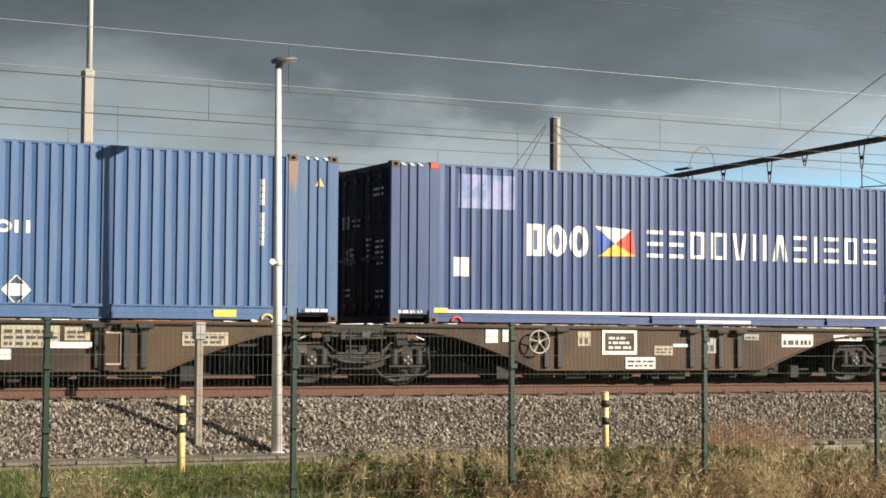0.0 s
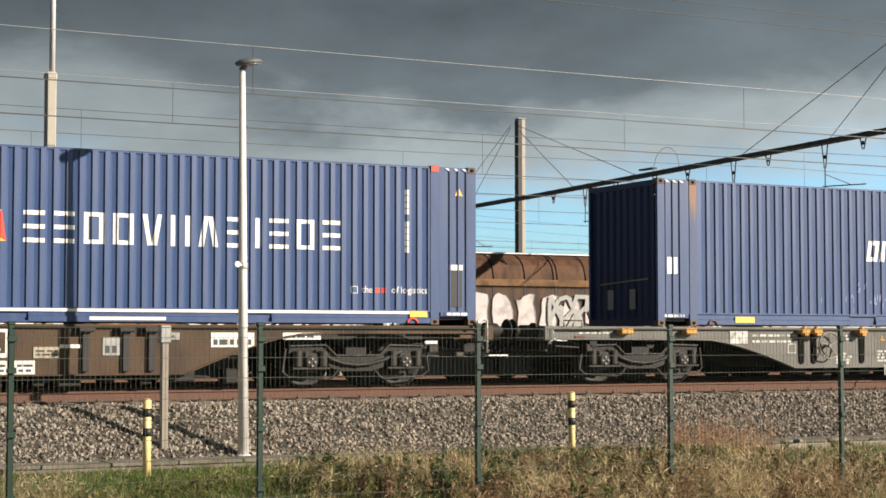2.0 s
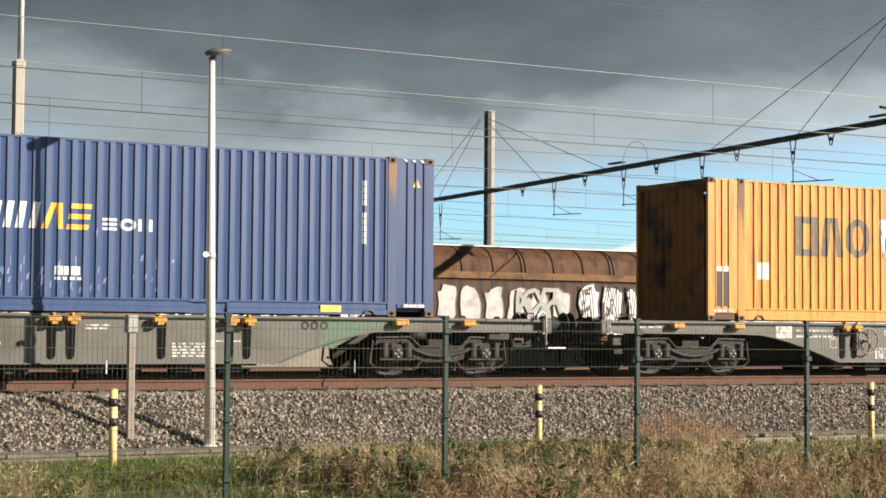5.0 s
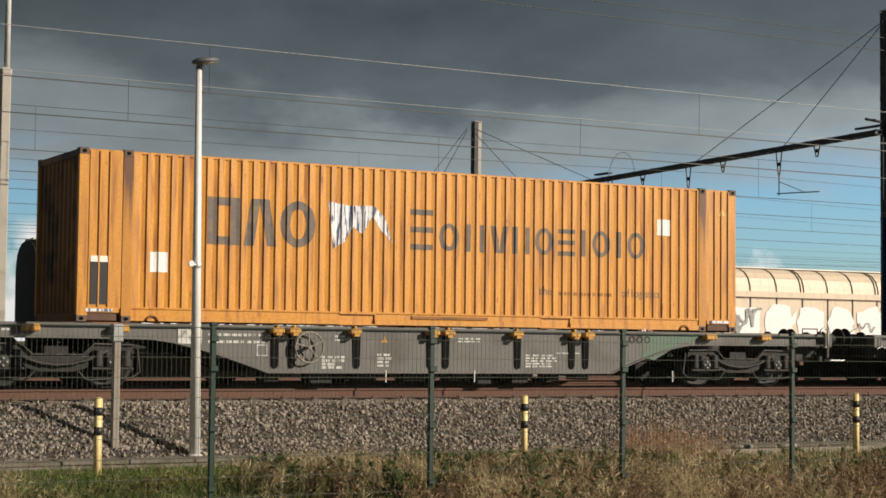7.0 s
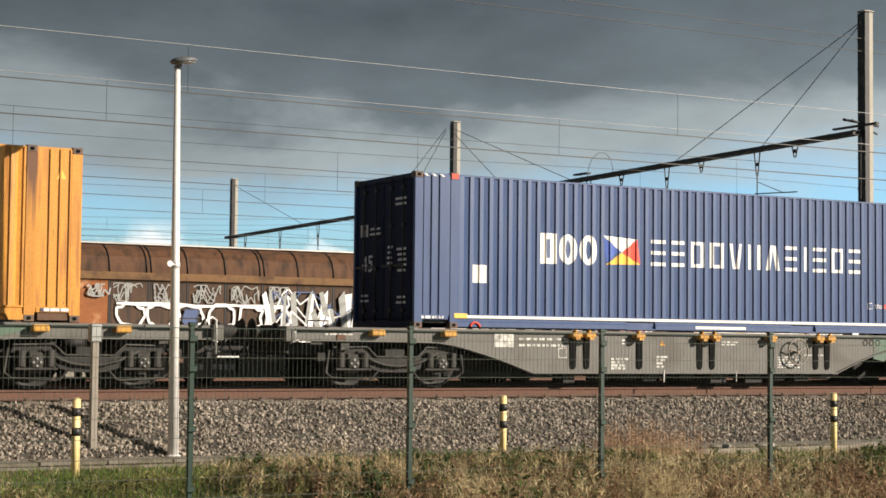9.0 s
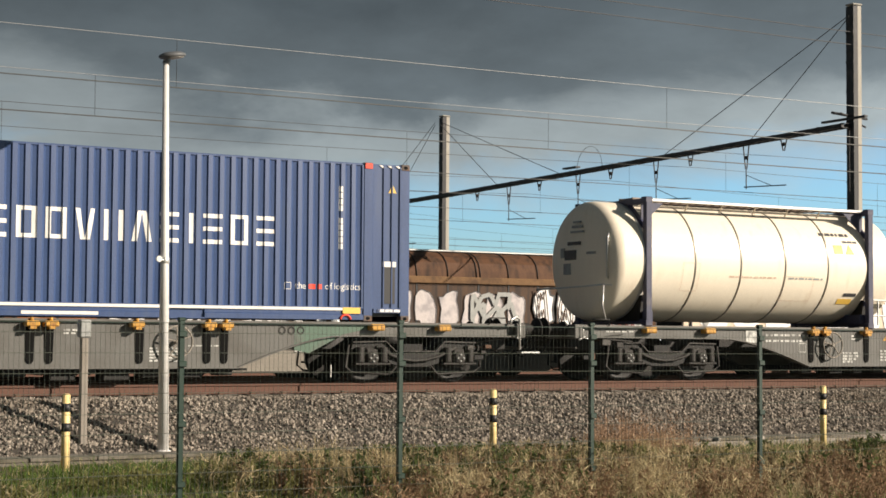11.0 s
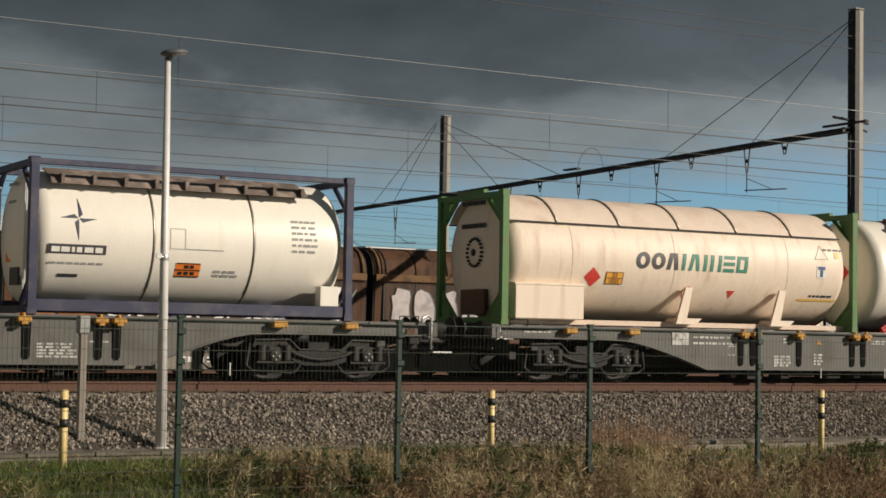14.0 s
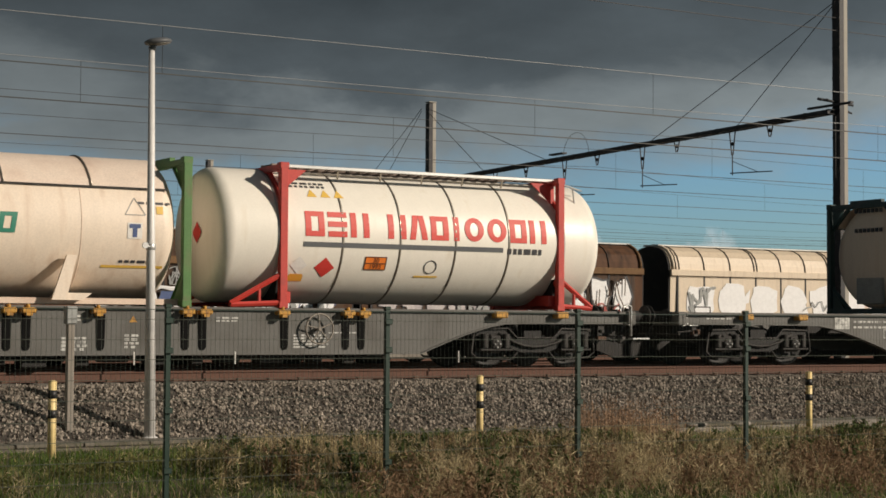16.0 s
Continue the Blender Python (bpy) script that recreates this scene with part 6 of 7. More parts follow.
        wrap(t, "hazard_label", zc, r, lambda m: [rect(m, 2.0, 2.25, 1.6, 1.8), poly(m, [(2.32, 1.6), (2.58, 1.6), (2.45, 1.82)])], ORANGE)
        wrap(t, "label_strip", zc, r, lambda m: rect(m, 2.25, 2.65, 0.46, 0.60), LABEL_YELLOW)
        wrap(t, "label_strip", zc, r, lambda m: rect(m, 2.36, 2.72, 0.66, 0.74), TEXT_DARK)
        wrap(t, "faint_outline", zc, r, lambda m: [ring(m, -1.9, 1.0, 0.3, 0.42, 0.012, 0.012, 4, 45, 405), ring(m, 1.0, 0.8, 0.6, 0.4, 0.012, 0.012, 4, 45, 405)], CREAM_DIRTY)
        wrap(t, "code_row", zc, r, lambda m: text_bars(m, 0.7, 1.7, 1.02, 1.08, 1, rng), SPRAY_GREY)
        wrap(t, "code_row", zc, r, lambda m: text_bars(m, -0.9, 0.5, 1.02, 1.08, 1, rng), CREAM_DIRTY)
        bm = bmesh.new()
        box(bm, x_left - mid - 0.01, x_left - mid + 0.02, 0.05, 0.45, 1.35, 1.55)
        box(bm, x_left - mid - 0.01, x_left - mid + 0.02, -0.1, 0.35, 1.65, 1.72)
        part("end_label", bm, TEXT_DARK, t)
        bm = bmesh.new()
        for y0, y1, z0, z1 in ((0.25, 0.5, 1.05, 1.28), (0.5, 0.62, 1.4, 1.6), (-0.15, 0.2, 2.0, 2.05), (-0.2, 0.25, 1.9, 1.94), (-0.1, 0.15, 2.1, 2.14), (-0.6, -0.3, 1.45, 1.5)):
            box(bm, x_left - mid - 0.008 + (y0 * y0) * 0.05, x_left - mid + 0.03 + (y0 * y0) * 0.05, y0, y1, z0, z1)
        part("end_writing", bm, SPRAY_GREY, t)
        bm = bmesh.new()
        tube(bm, [(x_left - mid + 0.12, -0.93, 0.92), (x_left - mid + 0.05, -0.97, 1.0), (x_left - mid + 0.05, -0.97, 1.75), (x_left - mid + 0.12, -0.93, 1.85)], 0.025, 8)
        part("grab_tube", bm, BRIGHT, t, "bright upright grab tube")
        bm = bmesh.new()
        tube(bm, [(a - 0.95, -1.02, 0.8), (a - 1.0, -1.05, 0.4), (a - 0.92, -1.05, 0.12)], 0.018)
        part("step_tube", bm, BRIGHT, t)
        bm = bmesh.new()
        pts = [(a, -1.0, 0.78), (a - 0.95, -1.0, 0.82), (a - 1.2, -0.6, 0.78), (a - 1.75, 0.2, 0.72)]
        tube(bm, pts, 0.02)
        part("grab_rail", bm, BRIGHT, t)
        bm = bmesh.new()
        for xx in (b + 0.35, b + 0.62, b + 0.9):
            rod(bm, (xx, -1.1, 0.08), (xx, -1.1, 0.62), 0.02, 0.02, 6)
        for z in (0.28, 0.62):
            rod(bm, (b + 0.1, -1.1, z), (b + 0.9, -1.1, z), 0.02, 0.02, 6)
        rod(bm, (b + 0.9, -1.1, 0.62), (b + 0.9, 0.6, 0.62), 0.02, 0.02, 6)
        part("valve_guard", bm, BRIGHT, t, "bright tube valve guard")
    return on_train(t, mid, DECK - 0.02)


def frame_tank(f0, f1, kind, rng, plain_end=False, frame_mat=FRAME_GREEN):
    """Tank within a full end frame; 'star' 20 feet in navy, 'green' 30 feet in green."""
    mid, half = (f0 + f1) / 2, (f1 - f0) / 2
    t = thing("tank_container", "", "tank container", group="tanks on the train")
    if kind == "star":
        tagged(t, "white tank container in a navy box frame with star mark")
        zc, r = 1.33, 1.16
        tank_body(t, -half - 0.02, half + 0.06, zc, r, TANK_WHITE, 0.27)
        for x in (-0.78, 1.07):
            tank_band(t, x, zc, r)
        for x in (-half, half):
            end_frame(t, x, FRAME_NAVY, 0.15, True)
        bm = bmesh.new()
        for y in (-1.16, 1.16):
            box(bm, -half, half, y - 0.05, y + 0.05, 2.48, 2.58, bevel=0.01)
            box(bm, -half, half, y - 0.06, y + 0.06, 0.06, 0.26, bevel=0.01)
        part("frame_rail", bm, FRAME_NAVY, t)
        for x in (-1.6, 1.6):
            bm = bmesh.new()
            extrude_yz(bm, [(-0.9, 0.12), (0.9, 0.12), (0.8, 0.26), (-0.8, 0.26)], x - 0.12, x + 0.12)
            part("saddle", bm, FRAME_NAVY, t)
        # closed brown cover that makes the tank's upper band darker
        bm = bmesh.new()
        extrude_yz(bm, [(-0.98, 2.2), (-0.93, 2.27), (-0.45, 2.47), (-0.45, 2.5), (-0.96, 2.29), (-1.01, 2.2)], -half + 0.35, half - 0.75)
        for k in range(9):
            box(bm, -half + 0.5 + k * 0.55, -half + 0.56 + k * 0.55, -1.06, -0.9, 2.2, 2.36)
        part("catwalk", bm, WALKWAY_BROWN, t, "closed dark brown catwalk along the tank top")
        wrap(t, "star_mark", zc, r, lambda m: [poly(m, [(-2.1, 1.63), (-2.03, 1.69), (-2.1, 2.0)]), poly(m, [(-2.1, 1.61), (-2.17, 1.55), (-2.1, 1.24)]),
                                              poly(m, [(-2.11, 1.62), (-2.17, 1.69), (-2.42, 1.62)]), poly(m, [(-2.09, 1.62), (-2.03, 1.55), (-1.78, 1.62)])], FRAME_NAVY)
        wrap(t, "name_board", zc, r, lambda m: rect(m, -2.62, -1.62, 1.02, 1.18), TEXT_DARK, label="dark name board")
        wrap(t, "name_bars", zc, r, lambda m: text_bars(m, -2.56, -1.66, 1.05, 1.16, 1, rng, 0.8), WHITE, lift=0.012)
        wrap(t, "small_writing", zc, r, lambda m: text_bars(m, -2.6, -1.6, 0.84, 0.9, 1, rng), SPRAY_GREY)
        wrap(t, "name_bars", zc, r, lambda m: rect(m, -2.4, -2.05, 0.6, 0.66), TEXT_DARK)
        p = wrap(t, "hazard_plate", zc, r, lambda m: rect(m, -0.35, 0.1, 0.68, 0.94), HAZ_ORANGE)
        for x0, x1, z0, z1 in ((-0.35, 0.1, 0.68, 0.70), (-0.35, 0.1, 0.80, 0.82), (-0.35, 0.1, 0.92, 0.94), (-0.2, -0.12, 0.84, 0.9), (-0.1, -0.02, 0.84, 0.9),
                               (-0.3, -0.22, 0.72, 0.78), (-0.19, -0.11, 0.72, 0.78), (-0.08, 0.0, 0.72, 0.78)):
            wrap(t, "plate_line", zc, r, lambda m: rect(m, x0, x1, z0, z1), BLACK, lift=0.011)
        wrap(t, "small_writing", zc, r, lambda m: [text_bars(m, 0.35, 0.85, 0.7, 0.85, 2, rng), text_bars(m, 1.8, 2.3, 1.2, 1.85, 6, rng, 0.4)], SPRAY_GREY)
        wrap(t, "faint_outline", zc, r, lambda m: [ring(m, -0.35, 1.35, 0.2, 0.25, 0.012, 0.012, 4, 45, 405), rect(m, -0.2, 0.5, 1.17, 1.185)], SPRAY_GREY)
        part("document_box", boxm(2.35, 2.72, -1.2, -1.0, 0.26, 0.62, bevel=0.01), TANK_WHITE, t)
        for ya, yb in ((-0.8, -0.72), (0.8, 0.88)):
            bm = bmesh.new()
            for y in (ya, yb):
                box(bm, -half - 0.01, -half + 0.01, y - 0.015, y + 0.015, 0.3, 2.3)
            for z in np.arange(0.4, 2.3, 0.28):
                box(bm, -half - 0.015, -half + 0.005, ya - 0.005, yb + 0.005, z, z + 0.02)
            part("end_ladder", bm, BRIGHT, t)
        bm = bmesh.new()
        box(bm, -half - 0.0, -half + 0.02, -0.4, 0.1, 0.5, 0.8)
        part("valve_cover", bm, TEXT_DARK, t)
        part("hazard_plate", boxm(-half + 0.0, -half + 0.02, 0.05, 0.35, 0.9, 1.2), HAZ_ORANGE, t)
        bm = bmesh.new()
        for z in (1.4, 1.55, 1.7, 1.9, 2.2):
            box(bm, -half + 0.01, -half + 0.02, -0.15, 0.3, z, z + 0.05)
        part("end_writing", bm, SPRAY_GREY, t)
    else:
        tagged(t, ("cream tank container in dark teal end frames" if plain_end else "cream tank container in green end frames with stained top"))
        zc, r = 1.355, 1.225
        tank_body(t, -half + 0.03, half - 0.06, zc, r, PINK_CREAM, 0.3)
        # sun roof over the upper part
        bm = bmesh.new()
        n = 16
        a0, a1 = radians(32), radians(148)
        rows = []
        for k in range(n + 1):
            a = a0 + (a1 - a0) * k / n
            rows.append([bm.verts.new((x, -(r + 0.03) * math.cos(a), zc + (r + 0.03) * math.sin(a))) for x in (-half + 0.1, half - 0.35)])
        for p, q in zip(rows, rows[1:]):
            bm.faces.new((p[0], p[1], q[1], q[0])).smooth = True
        ob = part("sun_roof", bm, ROOF_CREAM, t, "stained sheet over the upper tank")
        bm = bmesh.new()
        for sy in (-1, 1):
            y, z = -sy * (r + 0.035) * math.cos(a0), zc + (r + 0.035) * math.sin(a0)
            box(bm, -half + 0.1, half - 0.3, y - 0.012, y + 0.012, z - 0.02, z + 0.01)
        part("roof_edge", bm, UNDER_LIGHT, t)
        for k in range(5):
            x = -half + 1.28 + 1.5 * k
            bm = bmesh.new()
            ang = [a0 + (a1 - a0) * j / 14 for j in range(15)]
            tube(bm, [(x, -(r + 0.04) * math.cos(p), zc + (r + 0.04) * math.sin(p)) for p in ang], 0.02)
            part("roof_strap", bm, BAND, t)
        for x in (-2.9, -0.4, 2.6):
            tank_band(t, x, zc, r - 0.006, 0.02, CREAM_DIRTY)
        for x in (-half, half):
            end_frame(t, x, frame_mat, 0.16, True)
            for sy in (-1, 1):
                for z in (2.25, 0.4):
                    bm = bmesh.new()
                    extrude_yz(bm, [(sy * 1.1, z + 0.3), (sy * 0.7, z + 0.3 if z > 1 else z - 0.3), (sy * 1.1, z - 0.3)], x - 0.03, x + 0.03)
                    part("frame_gusset", bm, frame_mat, t)
            part("lifting_plate", boxm(x - 0.05, x + 0.05, -0.5, 0.5, 2.5, 2.64), frame_mat, t)
        bm = bmesh.new()
        for y in (-0.95, 0.95):
            box(bm, -half, half, y - 0.05, y + 0.05, 0.04, 0.14)
        part("bottom_rail", bm, CREAM_DIRTY, t)
        bm = bmesh.new()
        box(bm, -half + 0.22, -half + 1.82, -1.265, -0.8, 0.13, 0.80, bevel=0.02)
        box(bm, -half + 0.2, -half + 1.84, -1.275, -0.78, 0.78, 0.83, bevel=0.01)
        part("locker_box", bm, PINK_CREAM, t, "cream equipment locker")
        for x in (-0.18, 2.3):
            bm = bmesh.new()
            extrude_xz(bm, [(x - 0.2, 0.1), (x + 0.05, 0.1), (x + 0.22, 0.85), (x + 0.05, 0.85)], -1.25, -1.19)
            extrude_xz(bm, [(x - 0.1, 0.1), (x + 0.35, 0.1), (x + 0.5, 0.22), (x, 0.22)], -1.2, -0.7)
            part("support_leg", bm, PINK_CREAM, t)
        tank_name(t, zc, r, TEXT_DARK, "dark leaning brand shape", -1.42, -0.3, 1.19, 1.53, "ooa", 0.88, stroke=0.1, lean=0.15)
        tank_name(t, zc, r, TEXT_GREEN, "green leaning brand shape", -0.3, 1.5, 1.19, 1.53, "iaihsq", 0.84, stroke=0.085, lean=0.15)
        wrap(t, "hazard_diamond", zc, r, lambda m: diamond(m, -2.4, 0.98, 0.2), HAZ_RED)
        p = wrap(t, "hazard_plate", zc, r, lambda m: rect(m, -2.08, -1.66, 0.85, 1.1), ORANGE)
        for x0, x1, z0, z1 in ((-2.08, -1.66, 0.85, 0.862), (-2.08, -1.66, 0.97, 0.982), (-2.08, -1.66, 1.088, 1.1), (-2.08, -2.068, 0.862, 1.088), (-1.672, -1.66, 0.862, 1.088)):
            wrap(t, "plate_line", zc, r, lambda m: rect(m, x0, x1, z0, z1), RUST, lift=0.011)
        for txt, z in (("23", 1.035), ("1055", 0.915)):
            a_ = (z - zc) / r
            lettering(txt, 0.13, RUST, p, Matrix.Translation((-1.87, -(r + 0.018) * math.cos(a_), zc + (r + 0.018) * math.sin(a_))) @ Euler((radians(90) - a_, 0, 0)).to_matrix().to_4x4(), "number")
        wrap(t, "no_smoking_sign", zc, r, lambda m: ring(m, 0.02, 0.72, 0.14, 0.14, 0.025, 0.025), HAZ_RED)
        wrap(t, "warning_triangle", zc, r, lambda m: poly(m, [(1.05, 0.8), (1.25, 0.8), (1.15, 0.62)]), HAZ_RED)
        wrap(t, "label_sheet", zc, r, lambda m: rect(m, 3.4, 3.66, 1.15, 1.42), WHITE, label="white label with a blue sign")
        wrap(t, "label_sign", zc, r, lambda m: [rect(m, 3.43, 3.63, 1.33, 1.40), rect(m, 3.49, 3.57, 1.18, 1.33)], SPRAY_BLUE, lift=0.011)
        wrap(t, "label_triangle", zc, r, lambda m: [stroke_line(m, 3.36, 1.56, 3.54, 1.86, 0.015), stroke_line(m, 3.72, 1.56, 3.54, 1.86, 0.015), rect(m, 3.36, 3.72, 1.55, 1.562)], SPRAY_GREY)
        wrap(t, "label_plate", zc, r, lambda m: rect(m, 3.92, 4.04, 1.58, 1.72), LABEL_YELLOW)
        wrap(t, "label_strip", zc, r, lambda m: rect(m, 3.0, 4.1, 0.62, 0.67), LABEL_YELLOW)
        wrap(t, "small_writing", zc, r, lambda m: [text_bars(m, 3.3, 4.0, 0.72, 0.8, 1, rng), text_bars(m, 3.6, 4.2, 1.75, 1.82, 1, rng)], TEXT_DARK)
        if plain_end:
            part("valve_box", boxm(-half - 0.02, -half + 0.1, -0.45, 0.35, 0.25, 0.85, bevel=0.02), SPRAY_GREY, t)
            part("document_tube", boxm(-half - 0.03, -half + 0.08, -0.98, -0.78, 1.3, 1.6, bevel=0.02), SPRAY_GREY, t)
        else:
            bm = bmesh.new()
            lathe(bm, [(-half - 0.02, 0.0), (-half - 0.02, 0.12), (-half - 0.0, 0.2), (-half + 0.04, 0.33), (-half + 0.06, 0.34)], "X", 24, center=(0, -0.1, 1.42))
            part("manhole", bm, PINK_CREAM, t, "round manhole in the end")
            bm = bmesh.new()
            for k in range(20):
                a = 2 * math.pi * k / 20
                lathe(bm, [(-half - 0.03, 0.0), (-half - 0.03, 0.028), (-half + 0.03, 0.03)], "X", 6, center=(0, -0.1 + 0.27 * math.cos(a), 1.42 + 0.27 * math.sin(a)))
            lathe(bm, [(-half - 0.04, 0.0), (-half - 0.04, 0.07), (-half - 0.01, 0.08)], "X", 14, center=(0, -0.1, 1.42))
            part("manhole_bolts", bm, BLACK, t, "ring of dark bolts round a hub")
            part("valve_box", boxm(-half - 0.02, -half + 0.1, -0.5, 0.4, 0.2, 0.7, bevel=0.02), RUST, t)
        bm = bmesh.new()
        for z in (1.9, 2.35):
            for k in range(7):
                box(bm, -half - 0.0, -half + 0.03, -0.45 + k * 0.13, -0.37 + k * 0.13, z, z + 0.09)
        part("end_writing", bm, TEXT_DARK, t)
    return on_train(t, mid, DECK - 0.02)


RNG = random.Random(11)
brown_wagon(12.55, RNG)
for cx, gr, wh, fl in ((37.675, True, -2.62, (-3.45, 3.86)), (57.63, True, -2.65, (-3.4, 3.86)), (77.63, True, 2.36, (-4.2, 3.5)),
                       (97.6, False, -2.74, (-3.35, 3.86)), (117.6, False, 2.36, (-4.2, 4.5)), (137.5, False, -2.65, (-3.45, 3.86))):
    grey_wagon(cx, RNG, gr, wh, fl)
rusty_post_container(5.22, True, RNG)
shape_marked_container(19.945, True, RNG)
rusty_post_container(37.675, False, RNG)
yellow_container(57.625, RNG)
shape_marked_container(77.634, False, RNG)
swap_tank(89.1, 96.9, 89.98, 95.98, FRAME_NAVY, "plain", RNG)
frame_tank(99.36, 105.15, "star", RNG)
frame_tank(108.48, 117.42, "green", RNG)
swap_tank(118.0, 126.3, 119.25, 125.2, FRAME_RED, "red", RNG)
frame_tank(134.55, 143.5, "green", RNG, True, FRAME_TEAL)

# ---- standing goods train behind ----


def scribble(bm, x0, x1, z0, z1, rng, width, n):
    """One sprayed line that wanders through a field."""
    x, z = x0, rng.uniform(z0, z1)
    pts = [(x, z)]
    for k in range(n):
        x = min(x1, max(x0, x + (x1 - x0) / n * rng.uniform(-0.4, 1.9)))
        z = min(z1, max(z0, z + rng.uniform(-1, 1) * (z1 - z0) * 0.8))
        pts.append((x, z))
    for (ax, az), (bx, bz) in zip(pts, pts[1:]):
        d = math.hypot(bx - ax, bz - az) or 1
        nx, nz = -(bz - az) / d * width / 2, (bx - ax) / d * width / 2
        poly(bm, [(ax + nx, az + nz), (bx + nx, bz + nz), (bx - nx, bz - nz), (ax - nx, az - nz)])


def bubble(bm, x0, x1, z0, z1, rng, width):
    """A fat outlined loop, as sprayed letters have."""
    cx, cz = (x0 + x1) / 2, (z0 + z1) / 2
    n = 14
    pts = []
    for k in range(n):
        a = 2 * math.pi * k / n
        f = rng.uniform(0.7, 1.05)
        pts.append((cx + (x1 - x0) / 2 * f * math.copysign(abs(math.cos(a)) ** 0.6, math.cos(a)), cz + (z1 - z0) / 2 * f * math.copysign(abs(math.sin(a)) ** 0.6, math.sin(a))))
    for k in range(n):
        (ax, az), (bx, bz) = pts[k], pts[(k + 1) % n]
        d = math.hypot(bx - ax, bz - az) or 1
        nx, nz = -(bz - az) / d * width / 2, (bx - ax) / d * width / 2
        poly(bm, [(ax + nx, az + nz), (bx + nx, bz + nz), (bx - nx, bz - nz), (ax - nx, az - nz)])
    return pts


def van(x0, x1, paint, door_paint, gutter, label, marks, rng, doors=8, orange=()):
    """Sliding-wall van: curved roof with ribs, gutter band, row of doors; stands on the far track."""
    y0 = 54.4 - 55.7
    t = thing("sliding_wall_van", label, "wagon", (x0 + x1) / 2, 55.7, 0, "standing vans")
    h = (x1 - x0) / 2
    roof = [(-1.33, 3.1), (-1.30, 3.35), (-1.18, 3.65), (-0.95, 3.88), (-0.6, 4.04), (0.0, 4.12), (0.6, 4.04), (0.95, 3.88), (1.18, 3.65), (1.30, 3.35), (1.33, 3.1)]
    bm = bmesh.new()
    extrude_yz(bm, [(1.28, 1.15)] + [(-1.28, 1.15)] + roof, -h, h)
    part("body", bm, paint, t)
    bm = bmesh.new()
    box(bm, -h - 0.02, h + 0.02, -1.42, -1.30, 2.86, 3.12, bevel=0.02)
    part("gutter_band", bm, gutter, t, "lighter band below the roof")
    part("roof_ridge", boxm(-h, h, -0.5, 0.5, 4.09, 4.16, bevel=0.02), BRIGHT, t)
    w = (2 * h - 0.7) / doors
    for k in range(doors):
        a = -h + 0.35 + k * w
        bm = bmesh.new()
        box(bm, a + 0.03, a + w - 0.03, -1.345, -1.285, 1.2, 2.84, bevel=0.02)
        part("door", bm, ORANGE_DOOR if k in orange else door_paint, t)
        bm = bmesh.new()
        xs = (a,) if k % 3 else (a - 0.08, a + 0.08)
        for x in xs:
            tube(bm, [(x, p[0] - 0.02, p[1] + 0.01) for p in roof[:6]], 0.02, 5)
        part("roof_rib", bm, UNDER if paint is BROWN_CAR else UNDER_LIGHT, t)
        part("door_post", boxm(a - 0.03, a + 0.03, -1.36, -1.28, 1.15, 2.86), BLACK, t)
    for s in (-1, 1):
        bm = bmesh.new()
        ox = s * (h - 0.12)
        tube(bm, [(ox, p[0] - 0.02, p[1] + 0.01) for p in roof[:6]], 0.07)
        part("end_bow", bm, gutter, t, "pale end bow of the roof")
        bm = bmesh.new()
        extrude_yz(bm, [(1.26, 1.1), (-1.26, 1.1)] + [(y * 0.97, z - 0.02) for y, z in roof], s * h, s * (h + 0.07))
        part("end_wall", bm, UNDER, t, "black end wall")
        bogie(t, s * (h - 2.0))
    part("underframe", boxm(-h, h, -1.25, 1.25, 0.9, 1.16, bevel=0.02), UNDER, t)
    part("side_truss", boxm(-h + 0.5, h - 0.5, -0.9, 0.9, 0.22, 0.95, bevel=0.03), UNDER, t, "black gear under the floor")
    for layer, (mat, strips) in enumerate(marks):
        bm, edge = bmesh.new(), bmesh.new()
        for kind, a, b, z0, z1, wd, n in strips:
            if kind == "fill":
                poly(bm, bubble(edge, a, b, z0, z1, rng, min(wd * 0.5, 0.06)))
            elif kind == "shard":
                for k in range(n):
                    x, w = a + (b - a) * (k + rng.uniform(0, 0.5)) / n, (b - a) / n * rng.uniform(0.3, 0.7)
                    zl, zh, sl = z0 + rng.choice((0, 0, 0.05, 0.4)) * (z1 - z0), z1 - rng.choice((0, 0.04, 0.1, 0.45)) * (z1 - z0), rng.uniform(-0.28, 0.28)
                    poly(bm, [(x, zl), (x + w, zl + rng.uniform(-0.1, 0.2)), (x + w * rng.uniform(0.5, 1.1) + sl, zh), (x + sl, zh - rng.uniform(0, 0.3))])
            elif kind == "loop":
                bubble(bm, a, b, z0, z1, rng, wd)
            else:
                for _ in range(n):
                    scribble(bm, a, b, z0, z1, rng, wd, 9)
        part("graffiti", layered(bm, -1.366 - 0.03 * layer), mat, t, "sprayed graffiti shapes")
        if edge.faces and paint is not CREAM_CAR:
            part("graffiti", layered(edge, -1.384 - 0.03 * layer, 0.0001), TEXT_DARK, t, "dark outline of the graffiti")
        else:
            edge.free()
    return t


GR = random.Random(21)


def loops(x0, x1, z0, z1, n, wd, kind="loop"):
    w = (x1 - x0) / n
    return [(kind, x0 + k * w, x0 + (k + 1) * w - 0.05, z0, z1, wd, 0) for k in range(n)]


